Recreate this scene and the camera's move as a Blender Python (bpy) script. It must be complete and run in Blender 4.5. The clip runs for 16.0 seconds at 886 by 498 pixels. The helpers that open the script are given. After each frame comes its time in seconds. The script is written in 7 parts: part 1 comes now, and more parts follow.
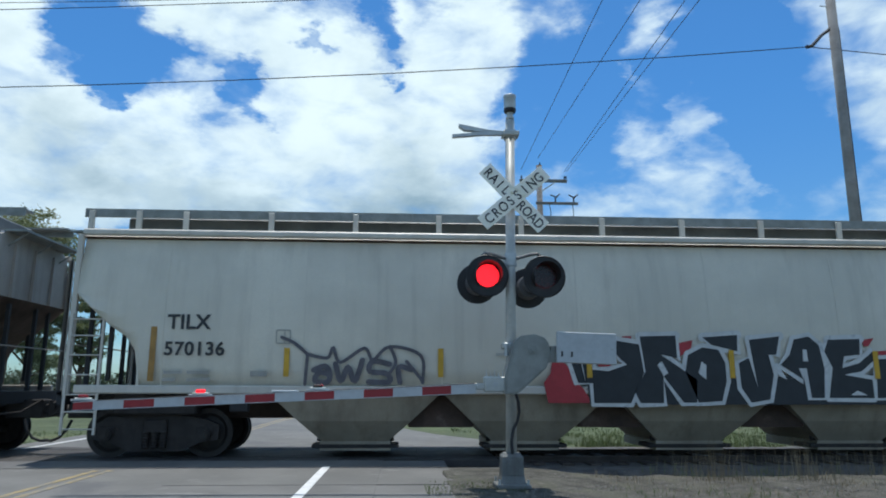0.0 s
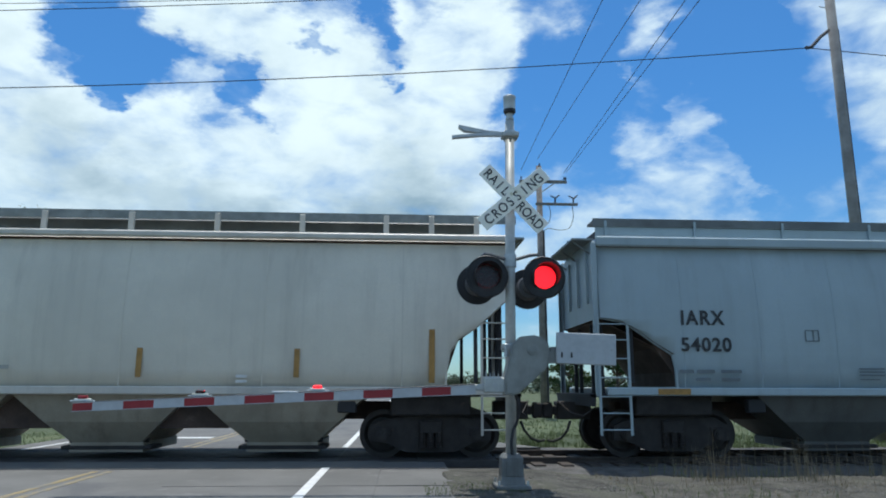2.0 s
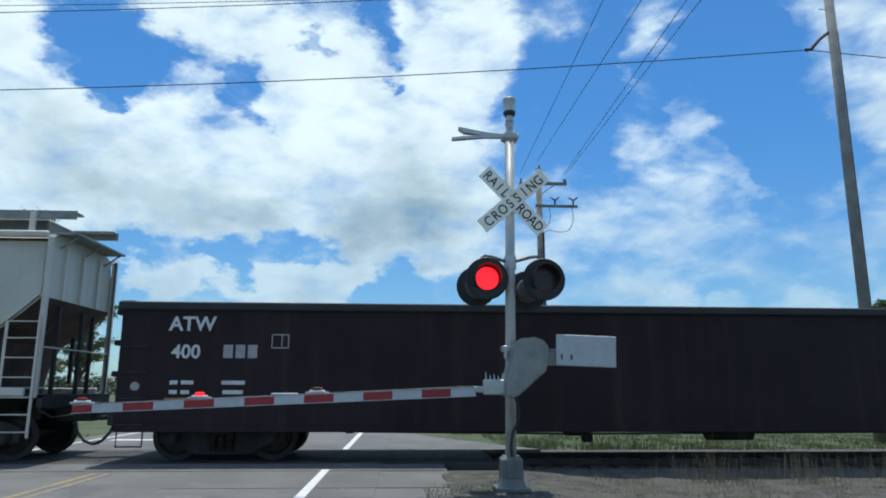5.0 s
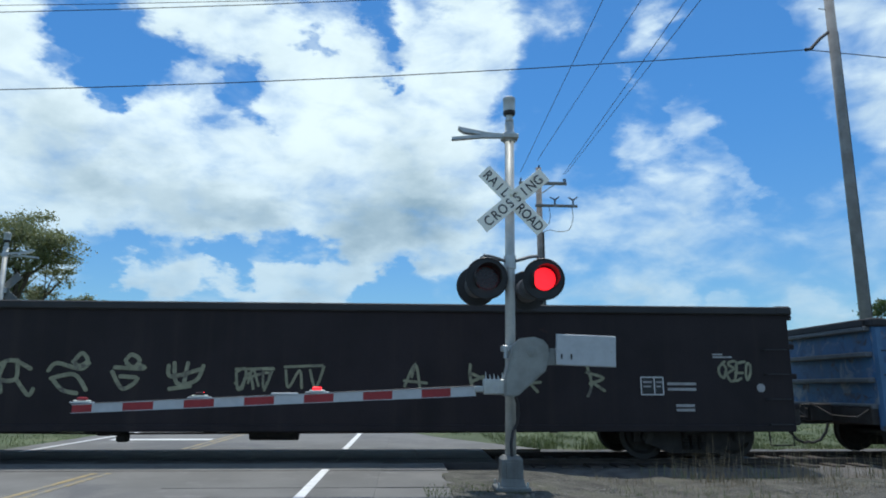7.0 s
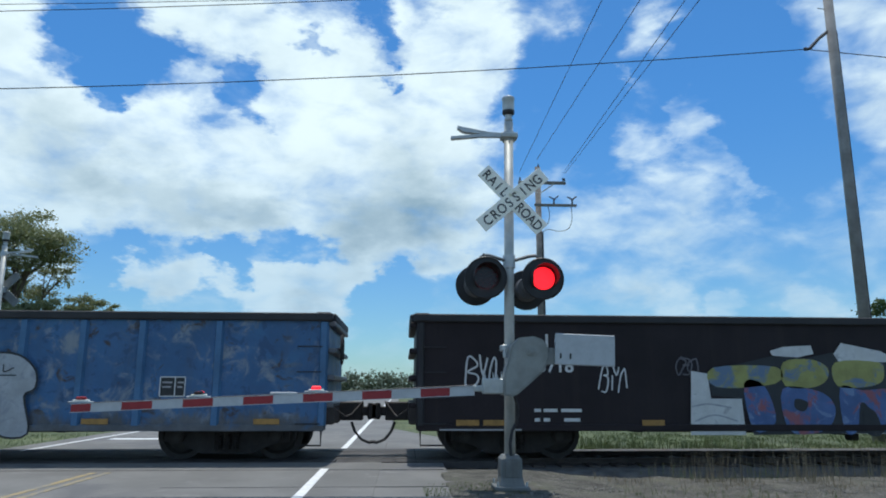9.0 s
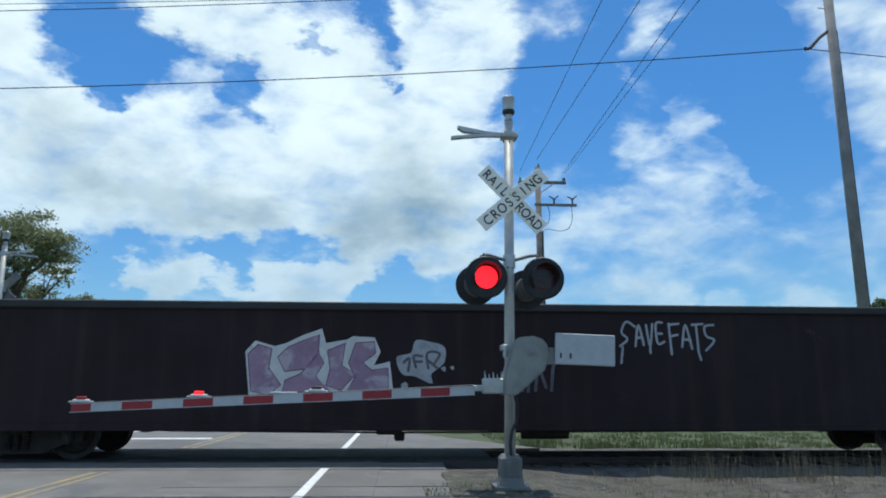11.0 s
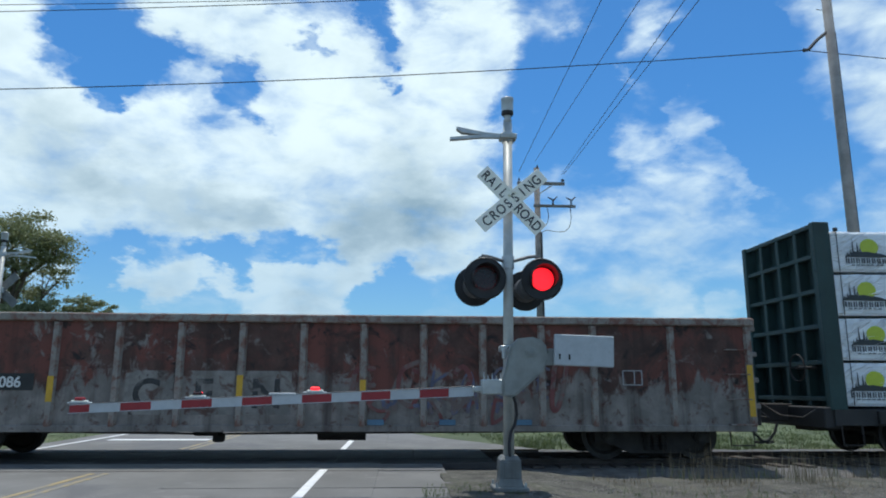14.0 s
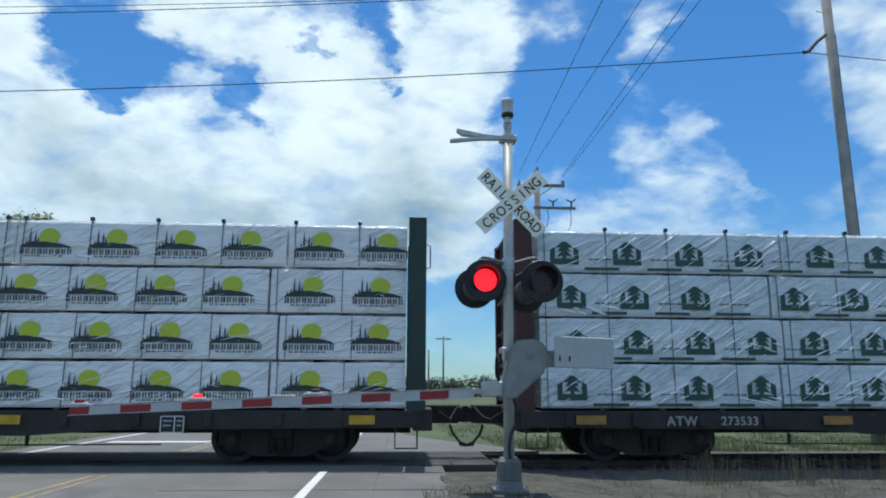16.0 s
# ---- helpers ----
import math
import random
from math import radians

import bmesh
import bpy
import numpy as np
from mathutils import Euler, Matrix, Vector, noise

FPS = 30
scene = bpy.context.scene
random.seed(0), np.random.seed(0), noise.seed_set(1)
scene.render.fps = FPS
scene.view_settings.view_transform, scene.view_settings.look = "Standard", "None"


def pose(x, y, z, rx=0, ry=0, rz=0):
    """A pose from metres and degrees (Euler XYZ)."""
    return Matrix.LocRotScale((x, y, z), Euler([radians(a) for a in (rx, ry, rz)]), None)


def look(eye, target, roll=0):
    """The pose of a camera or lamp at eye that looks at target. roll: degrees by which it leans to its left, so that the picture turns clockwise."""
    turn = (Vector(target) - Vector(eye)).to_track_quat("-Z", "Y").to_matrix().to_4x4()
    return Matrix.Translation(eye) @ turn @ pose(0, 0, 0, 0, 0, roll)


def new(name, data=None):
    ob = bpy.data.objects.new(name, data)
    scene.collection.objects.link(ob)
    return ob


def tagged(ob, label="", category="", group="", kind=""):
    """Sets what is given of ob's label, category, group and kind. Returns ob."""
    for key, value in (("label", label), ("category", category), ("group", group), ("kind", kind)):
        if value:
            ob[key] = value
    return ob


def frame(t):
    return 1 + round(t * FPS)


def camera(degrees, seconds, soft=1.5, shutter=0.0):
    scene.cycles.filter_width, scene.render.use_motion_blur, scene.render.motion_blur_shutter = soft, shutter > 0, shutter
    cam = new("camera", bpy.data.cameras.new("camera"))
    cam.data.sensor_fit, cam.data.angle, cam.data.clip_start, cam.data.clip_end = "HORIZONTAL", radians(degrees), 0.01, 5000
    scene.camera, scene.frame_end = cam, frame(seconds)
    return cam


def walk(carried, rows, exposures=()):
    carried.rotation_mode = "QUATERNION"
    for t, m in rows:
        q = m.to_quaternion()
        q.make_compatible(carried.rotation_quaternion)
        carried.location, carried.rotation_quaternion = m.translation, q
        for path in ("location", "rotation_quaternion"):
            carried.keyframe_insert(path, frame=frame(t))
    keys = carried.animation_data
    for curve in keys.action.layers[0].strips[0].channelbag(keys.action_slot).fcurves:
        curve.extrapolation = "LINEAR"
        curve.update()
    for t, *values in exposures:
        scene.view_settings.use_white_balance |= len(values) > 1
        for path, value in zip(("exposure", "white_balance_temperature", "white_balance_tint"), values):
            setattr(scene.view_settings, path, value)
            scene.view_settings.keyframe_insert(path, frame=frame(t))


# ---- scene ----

# ---- camera ----
def held(tilt, turn):
    """The eye in the waiting car: degrees of tilt above the level and of turn to the right of the road's line."""
    return pose(0.0, -14.55, 1.32, 90 + tilt, 0, -turn) @ pose(0, 0, 0, 0, 0, 0.17)


VIEW = held(11.35, 3.2)
cam = camera(65.0, 16.0, soft=1.9)
walk(cam, [(t, held(tilt, turn)) for t, tilt, turn in (
    (0, 11.148, 3.153), (0.5, 11.182, 3.177), (1, 11.290, 3.116), (1.5, 11.278, 3.153), (2, 11.217, 3.177),
    (2.5, 11.266, 3.200), (3, 11.290, 3.176), (3.5, 11.350, 3.129), (4, 11.350, 3.153), (6.5, 11.420, 3.200),
    (7, 11.350, 3.200), (7.5, 11.278, 3.200), (8, 11.350, 3.271), (8.5, 11.338, 3.271), (9, 11.301, 3.271),
    (11.5, 11.278, 3.260), (12, 11.289, 3.283), (12.5, 11.289, 3.271), (13, 11.289, 3.271), (13.5, 11.243, 3.283),
    (14, 11.362, 3.354), (14.5, 11.350, 3.286), (15, 11.378, 3.300), (15.5, 11.434, 3.343), (16, 11.520, 3.343))])

# ---- world, sun ----
EYE = Vector((0.0, -14.55, 1.32))


def toward(px, py):
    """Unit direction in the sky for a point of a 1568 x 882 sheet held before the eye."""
    m = VIEW.to_3x3()
    return (m @ Vector(((px - 784) / 1231, (441 - py) / 1231, -1))).normalized()


class Nodes:
    """Short-hand for building node trees."""

    def __init__(self, tree):
        self.tree = tree
        tree.nodes.clear()

    def add(self, kind, operation="", ins=None):
        n = self.tree.nodes.new(kind)
        if operation:
            n.operation = operation
        for k, v in (ins or {}).items():
            self.put(n.inputs[k], v)
        return n

    def put(self, socket, v):
        if isinstance(v, bpy.types.NodeSocket):
            self.tree.links.new(v, socket)
        elif isinstance(v, bpy.types.Node):
            self.tree.links.new(v.outputs[0], socket)
        else:
            socket.default_value = v

    def math(self, op, a, b=0.0):
        return self.add("ShaderNodeMath", op, {0: a, 1: b}).outputs[0]

    def noise(self, vec, scale, detail=4.0, rough=0.55, distort=0.0):
        n = self.add("ShaderNodeTexNoise", ins={"Scale": scale, "Detail": detail, "Roughness": rough, "Distortion": distort})
        if vec is not None:
            self.put(n.inputs["Vector"], vec)
        return n

    def ramp(self, fac, a, b, lo=0.0, hi=1.0, smooth=True):
        n = self.add("ShaderNodeMapRange")
        n.interpolation_type = "SMOOTHSTEP" if smooth else "LINEAR"
        for i, v in enumerate((fac, a, b, lo, hi)):
            self.put(n.inputs[i], v)
        return n.outputs[0]

    def mix(self, fac, a, b, blend="MIX"):
        n = self.add("ShaderNodeMix")
        n.data_type, n.blend_type = "RGBA", blend
        self.put(n.inputs[0], fac)
        self.put(n.inputs[6], a)
        self.put(n.inputs[7], b)
        return n.outputs[2]


SUN_EL, SUN_AZ = 76.0, 2.0   # the sun stands high, beyond the train

world = bpy.data.worlds.new("sky")
scene.world = world
world.use_nodes = True
w = Nodes(world.node_tree)
sky = w.add("ShaderNodeTexSky")
sky.sky_type, sky.sun_disc = "NISHITA", False
sky.sun_elevation, sky.sun_rotation = radians(SUN_EL), radians(SUN_AZ)
sky.air_density, sky.dust_density, sky.ozone_density = 1.0, 0.4, 3.0
coord = w.add("ShaderNodeTexCoord").outputs["Generated"]
flat = w.add("ShaderNodeMapping", ins={"Vector": coord, "Scale": (1.0, 1.0, 1.9)}).outputs[0]
wob = w.noise(flat, 14.0, 5.0, 0.6)
off = w.add("ShaderNodeVectorMath", operation="SUBTRACT", ins={0: wob.outputs["Color"], 1: (0.5, 0.5, 0.5)}).outputs[0]
off = w.add("ShaderNodeVectorMath", operation="SCALE", ins={0: off, "Scale": 0.11}).outputs[0]
bent = w.add("ShaderNodeVectorMath", operation="ADD", ins={0: coord, 1: off}).outputs[0]


def blobs(rows, vec):
    total = None
    for px, py, r, weight in rows:
        d = w.add("ShaderNodeVectorMath", operation="DISTANCE", ins={0: vec, 1: toward(px, py)}).outputs["Value"]
        v = w.ramp(d, 0.0, r / 1231 * 1.25, weight, 0.0)
        total = v if total is None else w.math("ADD", total, v)
    return total


# banks of cumulus and the blue gaps between them
BANKS = [(30, 160, 105, .8), (60, 300, 150, .8), (200, 285, 115, .8), (330, 265, 130, .8), (480, 235, 120, .8), (430, 60, 95, .8), (310, 15, 75, .7), (570, 130, 110, .8),
         (600, 280, 160, .8), (740, 300, 150, .8), (790, 160, 120, .8), (840, 60, 90, .7), (800, 390, 90, .7), (640, 390, 110, .8), (450, 350, 110, .8), (290, 375, 90, .7),
         (140, 385, 80, .7), (20, 35, 60, .6), (700, 30, 60, .4)]
LOW_BANKS = [(240, 478, 34, .7), (300, 470, 30, .6), (345, 490, 40, .7), (290, 500, 50, .6), (470, 525, 55, .7), (480, 470, 36, .8), (540, 490, 56, .8), (610, 495, 50, .7),
             (560, 540, 60, .6), (400, 500, 30, .5), (760, 445, 60, .6), (690, 440, 45, .5)]
GAPS = [(165, 55, 55, .8), (112, 82, 50, .7), (185, 115, 52, .8), (250, 72, 48, .7), (312, 88, 36, .45), (182, 165, 32, .7), (430, 150, 42, .75), (365, 105, 40, .3), (375, 195, 40, .25),
        (455, 205, 26, .35), (545, 62, 24, .45), (562, 88, 20, .4), (662, 28, 34, .5), (690, 66, 28, .5), (688, 138, 18, .45), (165, 440, 50, .6), (700, 515, 60, .6)]
LOW_GAPS = [(215, 440, 36, .5), (270, 438, 32, .45), (325, 440, 32, .45), (378, 440, 34, .5), (430, 446, 34, .6), (490, 440, 40, .8), (545, 446, 32, .7), (590, 440, 26, .4)]
RIGHT_GAPS = [(1010, 200, 120, .3), (1330, 100, 150, .4), (1420, 290, 110, .3), (1060, 80, 70, .2), (1080, 310, 50, .2), (950, 290, 40, .2), (200, 515, 44, .4), (410, 480, 24, .35), (440, 490, 20, .3), (660, 540, 50, .4), (860, 520, 70, .2), (1390, 500, 90, .1)]
WISPS = [(1242, 160, 26, .34), (1212, 200, 40, .4), (1232, 240, 46, .4), (1268, 280, 42, .38), (1310, 312, 36, .32), (1338, 348, 28, .2), (1120, 255, 42, .2), (1175, 262, 36, .22),
         (1150, 45, 52, .27), (1112, 130, 24, .36), (985, 25, 42, .2), (1495, 60, 95, .55), (1440, 28, 50, .45), (1545, 185, 85, .34), (1470, 140, 46, .35), (1200, 345, 62, .28)]
THIN = [(1080, 380, 90, .2), (1185, 450, 75, .24), (1290, 400, 70, .13), (1450, 430, 120, .10), (1100, 530, 70, .16), (1288, 548, 40, .36), (1268, 556, 30, .2), (1430, 555, 42, .34),
        (1200, 542, 40, .25), (930, 450, 90, .22), (850, 510, 60, .12), (1000, 430, 60, .16), (1540, 330, 60, .08), (1380, 520, 80, .1)]
SHADES = [(60, 225, 85, .30), (120, 290, 80, .40), (190, 330, 60, .40), (290, 355, 75, .5), (390, 372, 70, .55), (470, 388, 50, .45), (720, 345, 120, .55), (610, 405, 75, .5),
          (680, 410, 90, .4), (780, 390, 90, .45), (560, 330, 70, .2), (820, 240, 60, .15), (600, 505, 40, .2), (540, 520, 45, .25), (300, 505, 50, .2), (1530, 180, 60, .2)]
puff = w.noise(flat, 13.0, 7.0, 0.54, 0.25)
big = w.noise(flat, 4.2, 4.0, 0.5)
field = w.math("ADD", w.math("MULTIPLY", puff.outputs[0], 0.80), w.math("MULTIPLY", big.outputs[0], 0.30))
bank = w.math("MINIMUM", w.math("ADD", blobs(BANKS, bent), blobs(LOW_BANKS, bent)), 0.37)
gap = w.math("MINIMUM", w.math("ADD", blobs(GAPS + LOW_GAPS, bent), blobs(RIGHT_GAPS, bent)), 0.36)
thin = w.math("MINIMUM", w.math("ADD", blobs(WISPS, bent), blobs(THIN, bent)), 0.20)
field = w.math("ADD", w.math("SUBTRACT", w.math("ADD", field, bank), gap), thin)
ahead = w.add("ShaderNodeVectorMath", operation="DOT_PRODUCT", ins={0: coord, 1: toward(784, 300)}).outputs["Value"]
field = w.math("ADD", field, w.ramp(ahead, 0.35, 0.72, 0.09, 0.0))   # the cloud goes on all round as thickly as ahead
cover = w.ramp(field, 0.45, 1.0)
relief = w.noise(flat, 9.0, 6.0, 0.55, 0.3)
dim = w.math("ADD", w.ramp(relief.outputs[0], 0.45, 0.75, 0.0, 0.26), blobs(SHADES, bent))
cloud = w.mix(w.math("MINIMUM", dim, 1.0), (0.83, 1.0, 1.07, 1), (0.32, 0.475, 0.585, 1))
height = w.add("ShaderNodeSeparateXYZ", ins={0: coord}).outputs[2]
cloud = w.mix(1.0, cloud, w.mix(w.ramp(height, 0.10, 0.36), (0.66, 0.74, 0.82, 1), (1, 1, 1, 1)), "MULTIPLY")   # low clouds are seen through more air
tint = w.mix(w.ramp(height, 0.02, 0.42), (0.060, 0.093, 0.114, 1), (0.043, 0.097, 0.137, 1))
blue = w.mix(1.0, sky.outputs[0], tint, "MULTIPLY")
back = w.add("ShaderNodeBackground", ins={"Color": w.mix(cover, blue, cloud), "Strength": 1.0})
w.add("ShaderNodeOutputWorld", ins={"Surface": back})

sun = new("sun", bpy.data.lights.new("sun", "SUN"))
sun.data.energy, sun.data.angle, sun.data.color = 3.6, radians(0.53), (0.98, 0.965, 0.92)
az, el = radians(SUN_AZ), radians(SUN_EL)
toward_sun = Vector((math.sin(az) * math.cos(el), math.cos(az) * math.cos(el), math.sin(el)))
sun.matrix_world = look(toward_sun * 60, (0, 0, 0))

# ---- materials ----
def paint(name, base, rough=0.55, metal=0.0, vary=0.25, scale=3.0, grain=60.0, bump=0.15, streaks=0.0, streak_colour=(0.06, 0.045, 0.035),
          rust=0.0, rust_colour=(0.13, 0.055, 0.03), patches=None, depth=0.002, band=None, gloss=0.5):
    """A surface with broad stains, fine grain, vertical run-off streaks, rust and, where given, patches of a second colour."""
    m = bpy.data.materials.new(name)
    m.use_nodes = True
    n = Nodes(m.node_tree)
    co = n.add("ShaderNodeTexCoord").outputs["Object"]
    broad = n.noise(co, scale, 5.0, 0.6).outputs[0]
    fine = n.noise(co, grain, 3.0, 0.6).outputs[0]
    c = (*base, 1)
    dark = tuple(v * (1 - vary) for v in base) + (1,)
    light = tuple(min(1.0, v * (1 + vary * 0.6)) for v in base) + (1,)
    col = n.mix(n.ramp(broad, 0.3, 0.7), dark, light)
    col = n.mix(n.ramp(fine, 0.35, 0.75, 0.0, 0.35), col, dark)
    if patches:
        for k, (pc, size, lo, hi) in enumerate(patches):
            mp = n.add("ShaderNodeMapping", ins={"Vector": co, "Location": (3.1 * k, 1.7 * k, 5.3 * k), "Scale": (1, 1, 1)}).outputs[0]
            pn = n.noise(mp, size, 6.0, 0.65, 0.6).outputs[0]
            col = n.mix(n.ramp(pn, lo, hi), col, (*pc, 1))
    if band:   # a second coat up to a ragged height: colour, height, raggedness
        bc, bz, br = band
        z = n.add("ShaderNodeSeparateXYZ", ins={0: co}).outputs[2]
        ragged = n.add("ShaderNodeMapping", ins={"Vector": co, "Scale": (2.2, 2.2, 0.9)}).outputs[0]
        z = n.math("ADD", z, n.math("MULTIPLY", n.math("SUBTRACT", n.noise(ragged, 1.1, 7.0, 0.68, 0.4).outputs[0], 0.5), br))
        coat = n.mix(n.ramp(n.noise(co, 2.2, 6.0, 0.65).outputs[0], 0.35, 0.7), tuple(v * .62 for v in bc) + (1,), (*bc, 1))
        col = n.mix(n.ramp(z, bz - .12, bz + .12, 1.0, 0.0), col, coat)
    if streaks:
        st = n.add("ShaderNodeMapping", ins={"Vector": co, "Scale": (3.2, 3.2, 0.16)}).outputs[0]
        sn = n.noise(st, 1.0, 7.0, 0.62).outputs[0]
        col = n.mix(n.ramp(sn, 0.46, 0.78, 0.0, streaks), col, (*streak_colour, 1))
    r = rough
    if rust:
        rn = n.noise(co, scale * 2.3, 8.0, 0.7, 0.5).outputs[0]
        rf = n.ramp(rn, 0.72 - rust * 0.35, 0.80 - rust * 0.2)
        rc = n.mix(fine, (*rust_colour, 1), tuple(v * 1.9 for v in rust_colour) + (1,))
        col = n.mix(rf, col, rc)
        r = n.math("ADD", n.math("MULTIPLY", rf, 0.9 - rough), rough)
    b = n.add("ShaderNodeBump", ins={"Strength": bump, "Distance": depth, "Height": fine})
    s = n.add("ShaderNodeBsdfPrincipled", ins={"Base Color": col, "Roughness": r, "Metallic": metal, "Normal": b, "Specular IOR Level": gloss})
    n.add("ShaderNodeOutputMaterial", ins={"Surface": s})
    return m


def glow(name, colour, strength):
    m = bpy.data.materials.new(name)
    m.use_nodes = True
    n = Nodes(m.node_tree)
    co = n.add("ShaderNodeTexCoord").outputs["Object"]
    dots = n.add("ShaderNodeTexVoronoi", ins={"Vector": co, "Scale": 60.0}).outputs["Distance"]
    e = n.math("MULTIPLY", n.ramp(dots, 0.1, 0.9, 1.0, 0.6), strength)
    s = n.add("ShaderNodeBsdfPrincipled", ins={"Base Color": (*colour, 1), "Roughness": 0.3, "Emission Color": (*colour, 1), "Emission Strength": e})
    n.add("ShaderNodeOutputMaterial", ins={"Surface": s})
    return m


ASPHALT = paint("asphalt", (0.165, 0.162, 0.152), 0.9, 0, 0.22, 0.6, 90.0, 0.5, depth=0.006, patches=[((0.12, 0.12, 0.12), 0.35, 0.5, 0.62), ((0.2, 0.195, 0.185), 2.0, 0.58, 0.7)])
GRAVEL_BED = paint("gravel_bed", (0.105, 0.10, 0.084), 0.95, 0, 0.5, 3.0, 38.0, 1.0, depth=0.04, patches=[((0.11, 0.11, 0.08), 1.3, 0.52, 0.66), ((0.20, 0.19, 0.165), 9.0, 0.58, 0.68)])
GRASS_SOIL = paint("grass_soil", (0.09, 0.115, 0.05), 0.95, 0, 0.4, 0.25, 14.0, 0.9, depth=0.05, patches=[((0.15, 0.14, 0.06), 0.6, 0.56, 0.72)])
WHITE_LINE = paint("white_line", (0.72, 0.72, 0.70), 0.7, 0, 0.12, 6.0, 60.0, 0.3, patches=[((0.25, 0.25, 0.24), 9.0, 0.58, 0.72)])
YELLOW_LINE = paint("yellow_line", (0.36, 0.27, 0.12), 0.7, 0, 0.15, 6.0, 60.0, 0.3, patches=[((0.19, 0.185, 0.16), 3.0, 0.40, 0.6)])
STEEL_RAIL = paint("rail_steel", (0.075, 0.058, 0.048), 0.7, 0.2, 0.3, 3.0, 40.0, 0.2)
TIE_WOOD = paint("tie_wood", (0.075, 0.06, 0.05), 0.9, 0, 0.35, 4.0, 30.0, 0.5)
GALV = paint("galvanised", (0.50, 0.52, 0.52), 0.45, 0.55, 0.2, 5.0, 70.0, 0.12)
ALU_PAINT = paint("aluminium_paint", (0.50, 0.52, 0.50), 0.5, 0.25, 0.2, 4.0, 60.0, 0.15, streaks=0.25)
SIGN_WHITE = paint("sign_white", (0.97, 0.955, 0.85), 0.45, 0, 0.04, 4.0, 60.0, 0.05, patches=[((0.62, 0.58, 0.36), 3.0, 0.55, 0.7)])
SIGN_BLACK = paint("sign_black", (0.03, 0.03, 0.035), 0.6, 0, 0.3)
BLACK_PAINT = paint("black_paint", (0.022, 0.022, 0.024), 0.5, 0, 0.3, 5.0, 60.0, 0.1)
REFLECT_RED = paint("reflective_red", (0.30, 0.018, 0.026), 0.35, 0, 0.15, 8.0)
REFLECT_WHITE = paint("reflective_white", (0.46, 0.49, 0.51), 0.4, 0, 0.1, 8.0)
CONCRETE = paint("concrete", (0.20, 0.19, 0.17), 0.9, 0, 0.2, 5.0, 50.0, 0.4)
POLE_WOOD = paint("pole_wood", (0.23, 0.215, 0.20), 0.85, 0, 0.3, 4.0, 40.0, 0.4, streaks=0.4)
POLE_GREY = paint("pole_grey", (0.30, 0.29, 0.28), 0.8, 0, 0.25, 2.0, 40.0, 0.3, streaks=0.4)
WIRE = paint("wire", (0.06, 0.06, 0.065), 0.6, 0.3, 0.2)
LENS_LIT = glow("lit_red_lens", (1.0, 0.012, 0.022), 2.0)
LENS_DARK = paint("unlit_red_lens", (0.035, 0.006, 0.007), 0.25, 0, 0.3, 30.0)
BARK = paint("bark", (0.13, 0.10, 0.075), 0.95, 0, 0.35, 5.0, 30.0, 0.6)
TAR = paint("tar", (0.05, 0.05, 0.05), 0.7, 0, 0.2)
BALLAST = paint("ballast_stone", (0.15, 0.145, 0.138), 0.95, 0, 0.4, 3.0, 28.0, 1.0, depth=0.05, patches=[((0.14, 0.12, 0.10), 1.2, 0.5, 0.65)])
PANEL = paint("crossing_rubber", (0.055, 0.05, 0.048), 0.8, 0, 0.3, 2.0, 40.0, 0.3, patches=[((0.10, 0.095, 0.09), 2.0, 0.55, 0.7)])


def leaf_material(name, a, b, through_colour):
    m = bpy.data.materials.new(name)
    m.use_nodes = True
    n = Nodes(m.node_tree)
    r = n.add("ShaderNodeNewGeometry").outputs["Random Per Island"]
    co = n.add("ShaderNodeTexCoord").outputs["Object"]
    big = n.noise(co, 0.6, 3.0).outputs[0]
    col = n.mix(n.math("ADD", n.math("MULTIPLY", r, 0.6), n.math("MULTIPLY", big, 0.4)), (*a, 1), (*b, 1))
    d = n.add("ShaderNodeBsdfPrincipled", ins={"Base Color": col, "Roughness": 0.6})
    t = n.add("ShaderNodeBsdfTranslucent", ins={"Color": (*through_colour, 1)})
    mx = n.add("ShaderNodeMixShader", ins={0: 0.25, 1: d, 2: t})
    n.add("ShaderNodeOutputMaterial", ins={"Surface": mx})
    return m


LEAF_OLIVE = leaf_material("olive_leaves", (0.10, 0.13, 0.065), (0.28, 0.30, 0.17), (0.30, 0.33, 0.13))
LEAF_GREEN = leaf_material("green_leaves", (0.025, 0.05, 0.018), (0.08, 0.12, 0.04), (0.08, 0.14, 0.03))
GRASS_GREEN = leaf_material("grass_green", (0.07, 0.095, 0.04), (0.16, 0.185, 0.085), (0.13, 0.18, 0.06))
GRASS_DRY = leaf_material("grass_dry", (0.12, 0.10, 0.07), (0.30, 0.26, 0.18), (0.2, 0.17, 0.10))
# paler than the near greens: the haze of distance is mixed into this colour
FAR_GREEN = leaf_material("far_leaves", (0.055, 0.08, 0.055), (0.10, 0.13, 0.085), (0.10, 0.14, 0.07))
LAMP_CASE = paint("lamp_case", (0.16, 0.165, 0.17), 0.5, 0.4, 0.25)
BASE_METAL = paint("base_metal", (0.20, 0.21, 0.205), 0.6, 0.3, 0.25, 5.0, 60.0, 0.3, streaks=0.4)
MACHINE_GREY = paint("machine_grey", (0.27, 0.285, 0.27), 0.55, 0.15, 0.2, 4.0, 60.0, 0.2, streaks=0.35, streak_colour=(0.14, 0.13, 0.11))

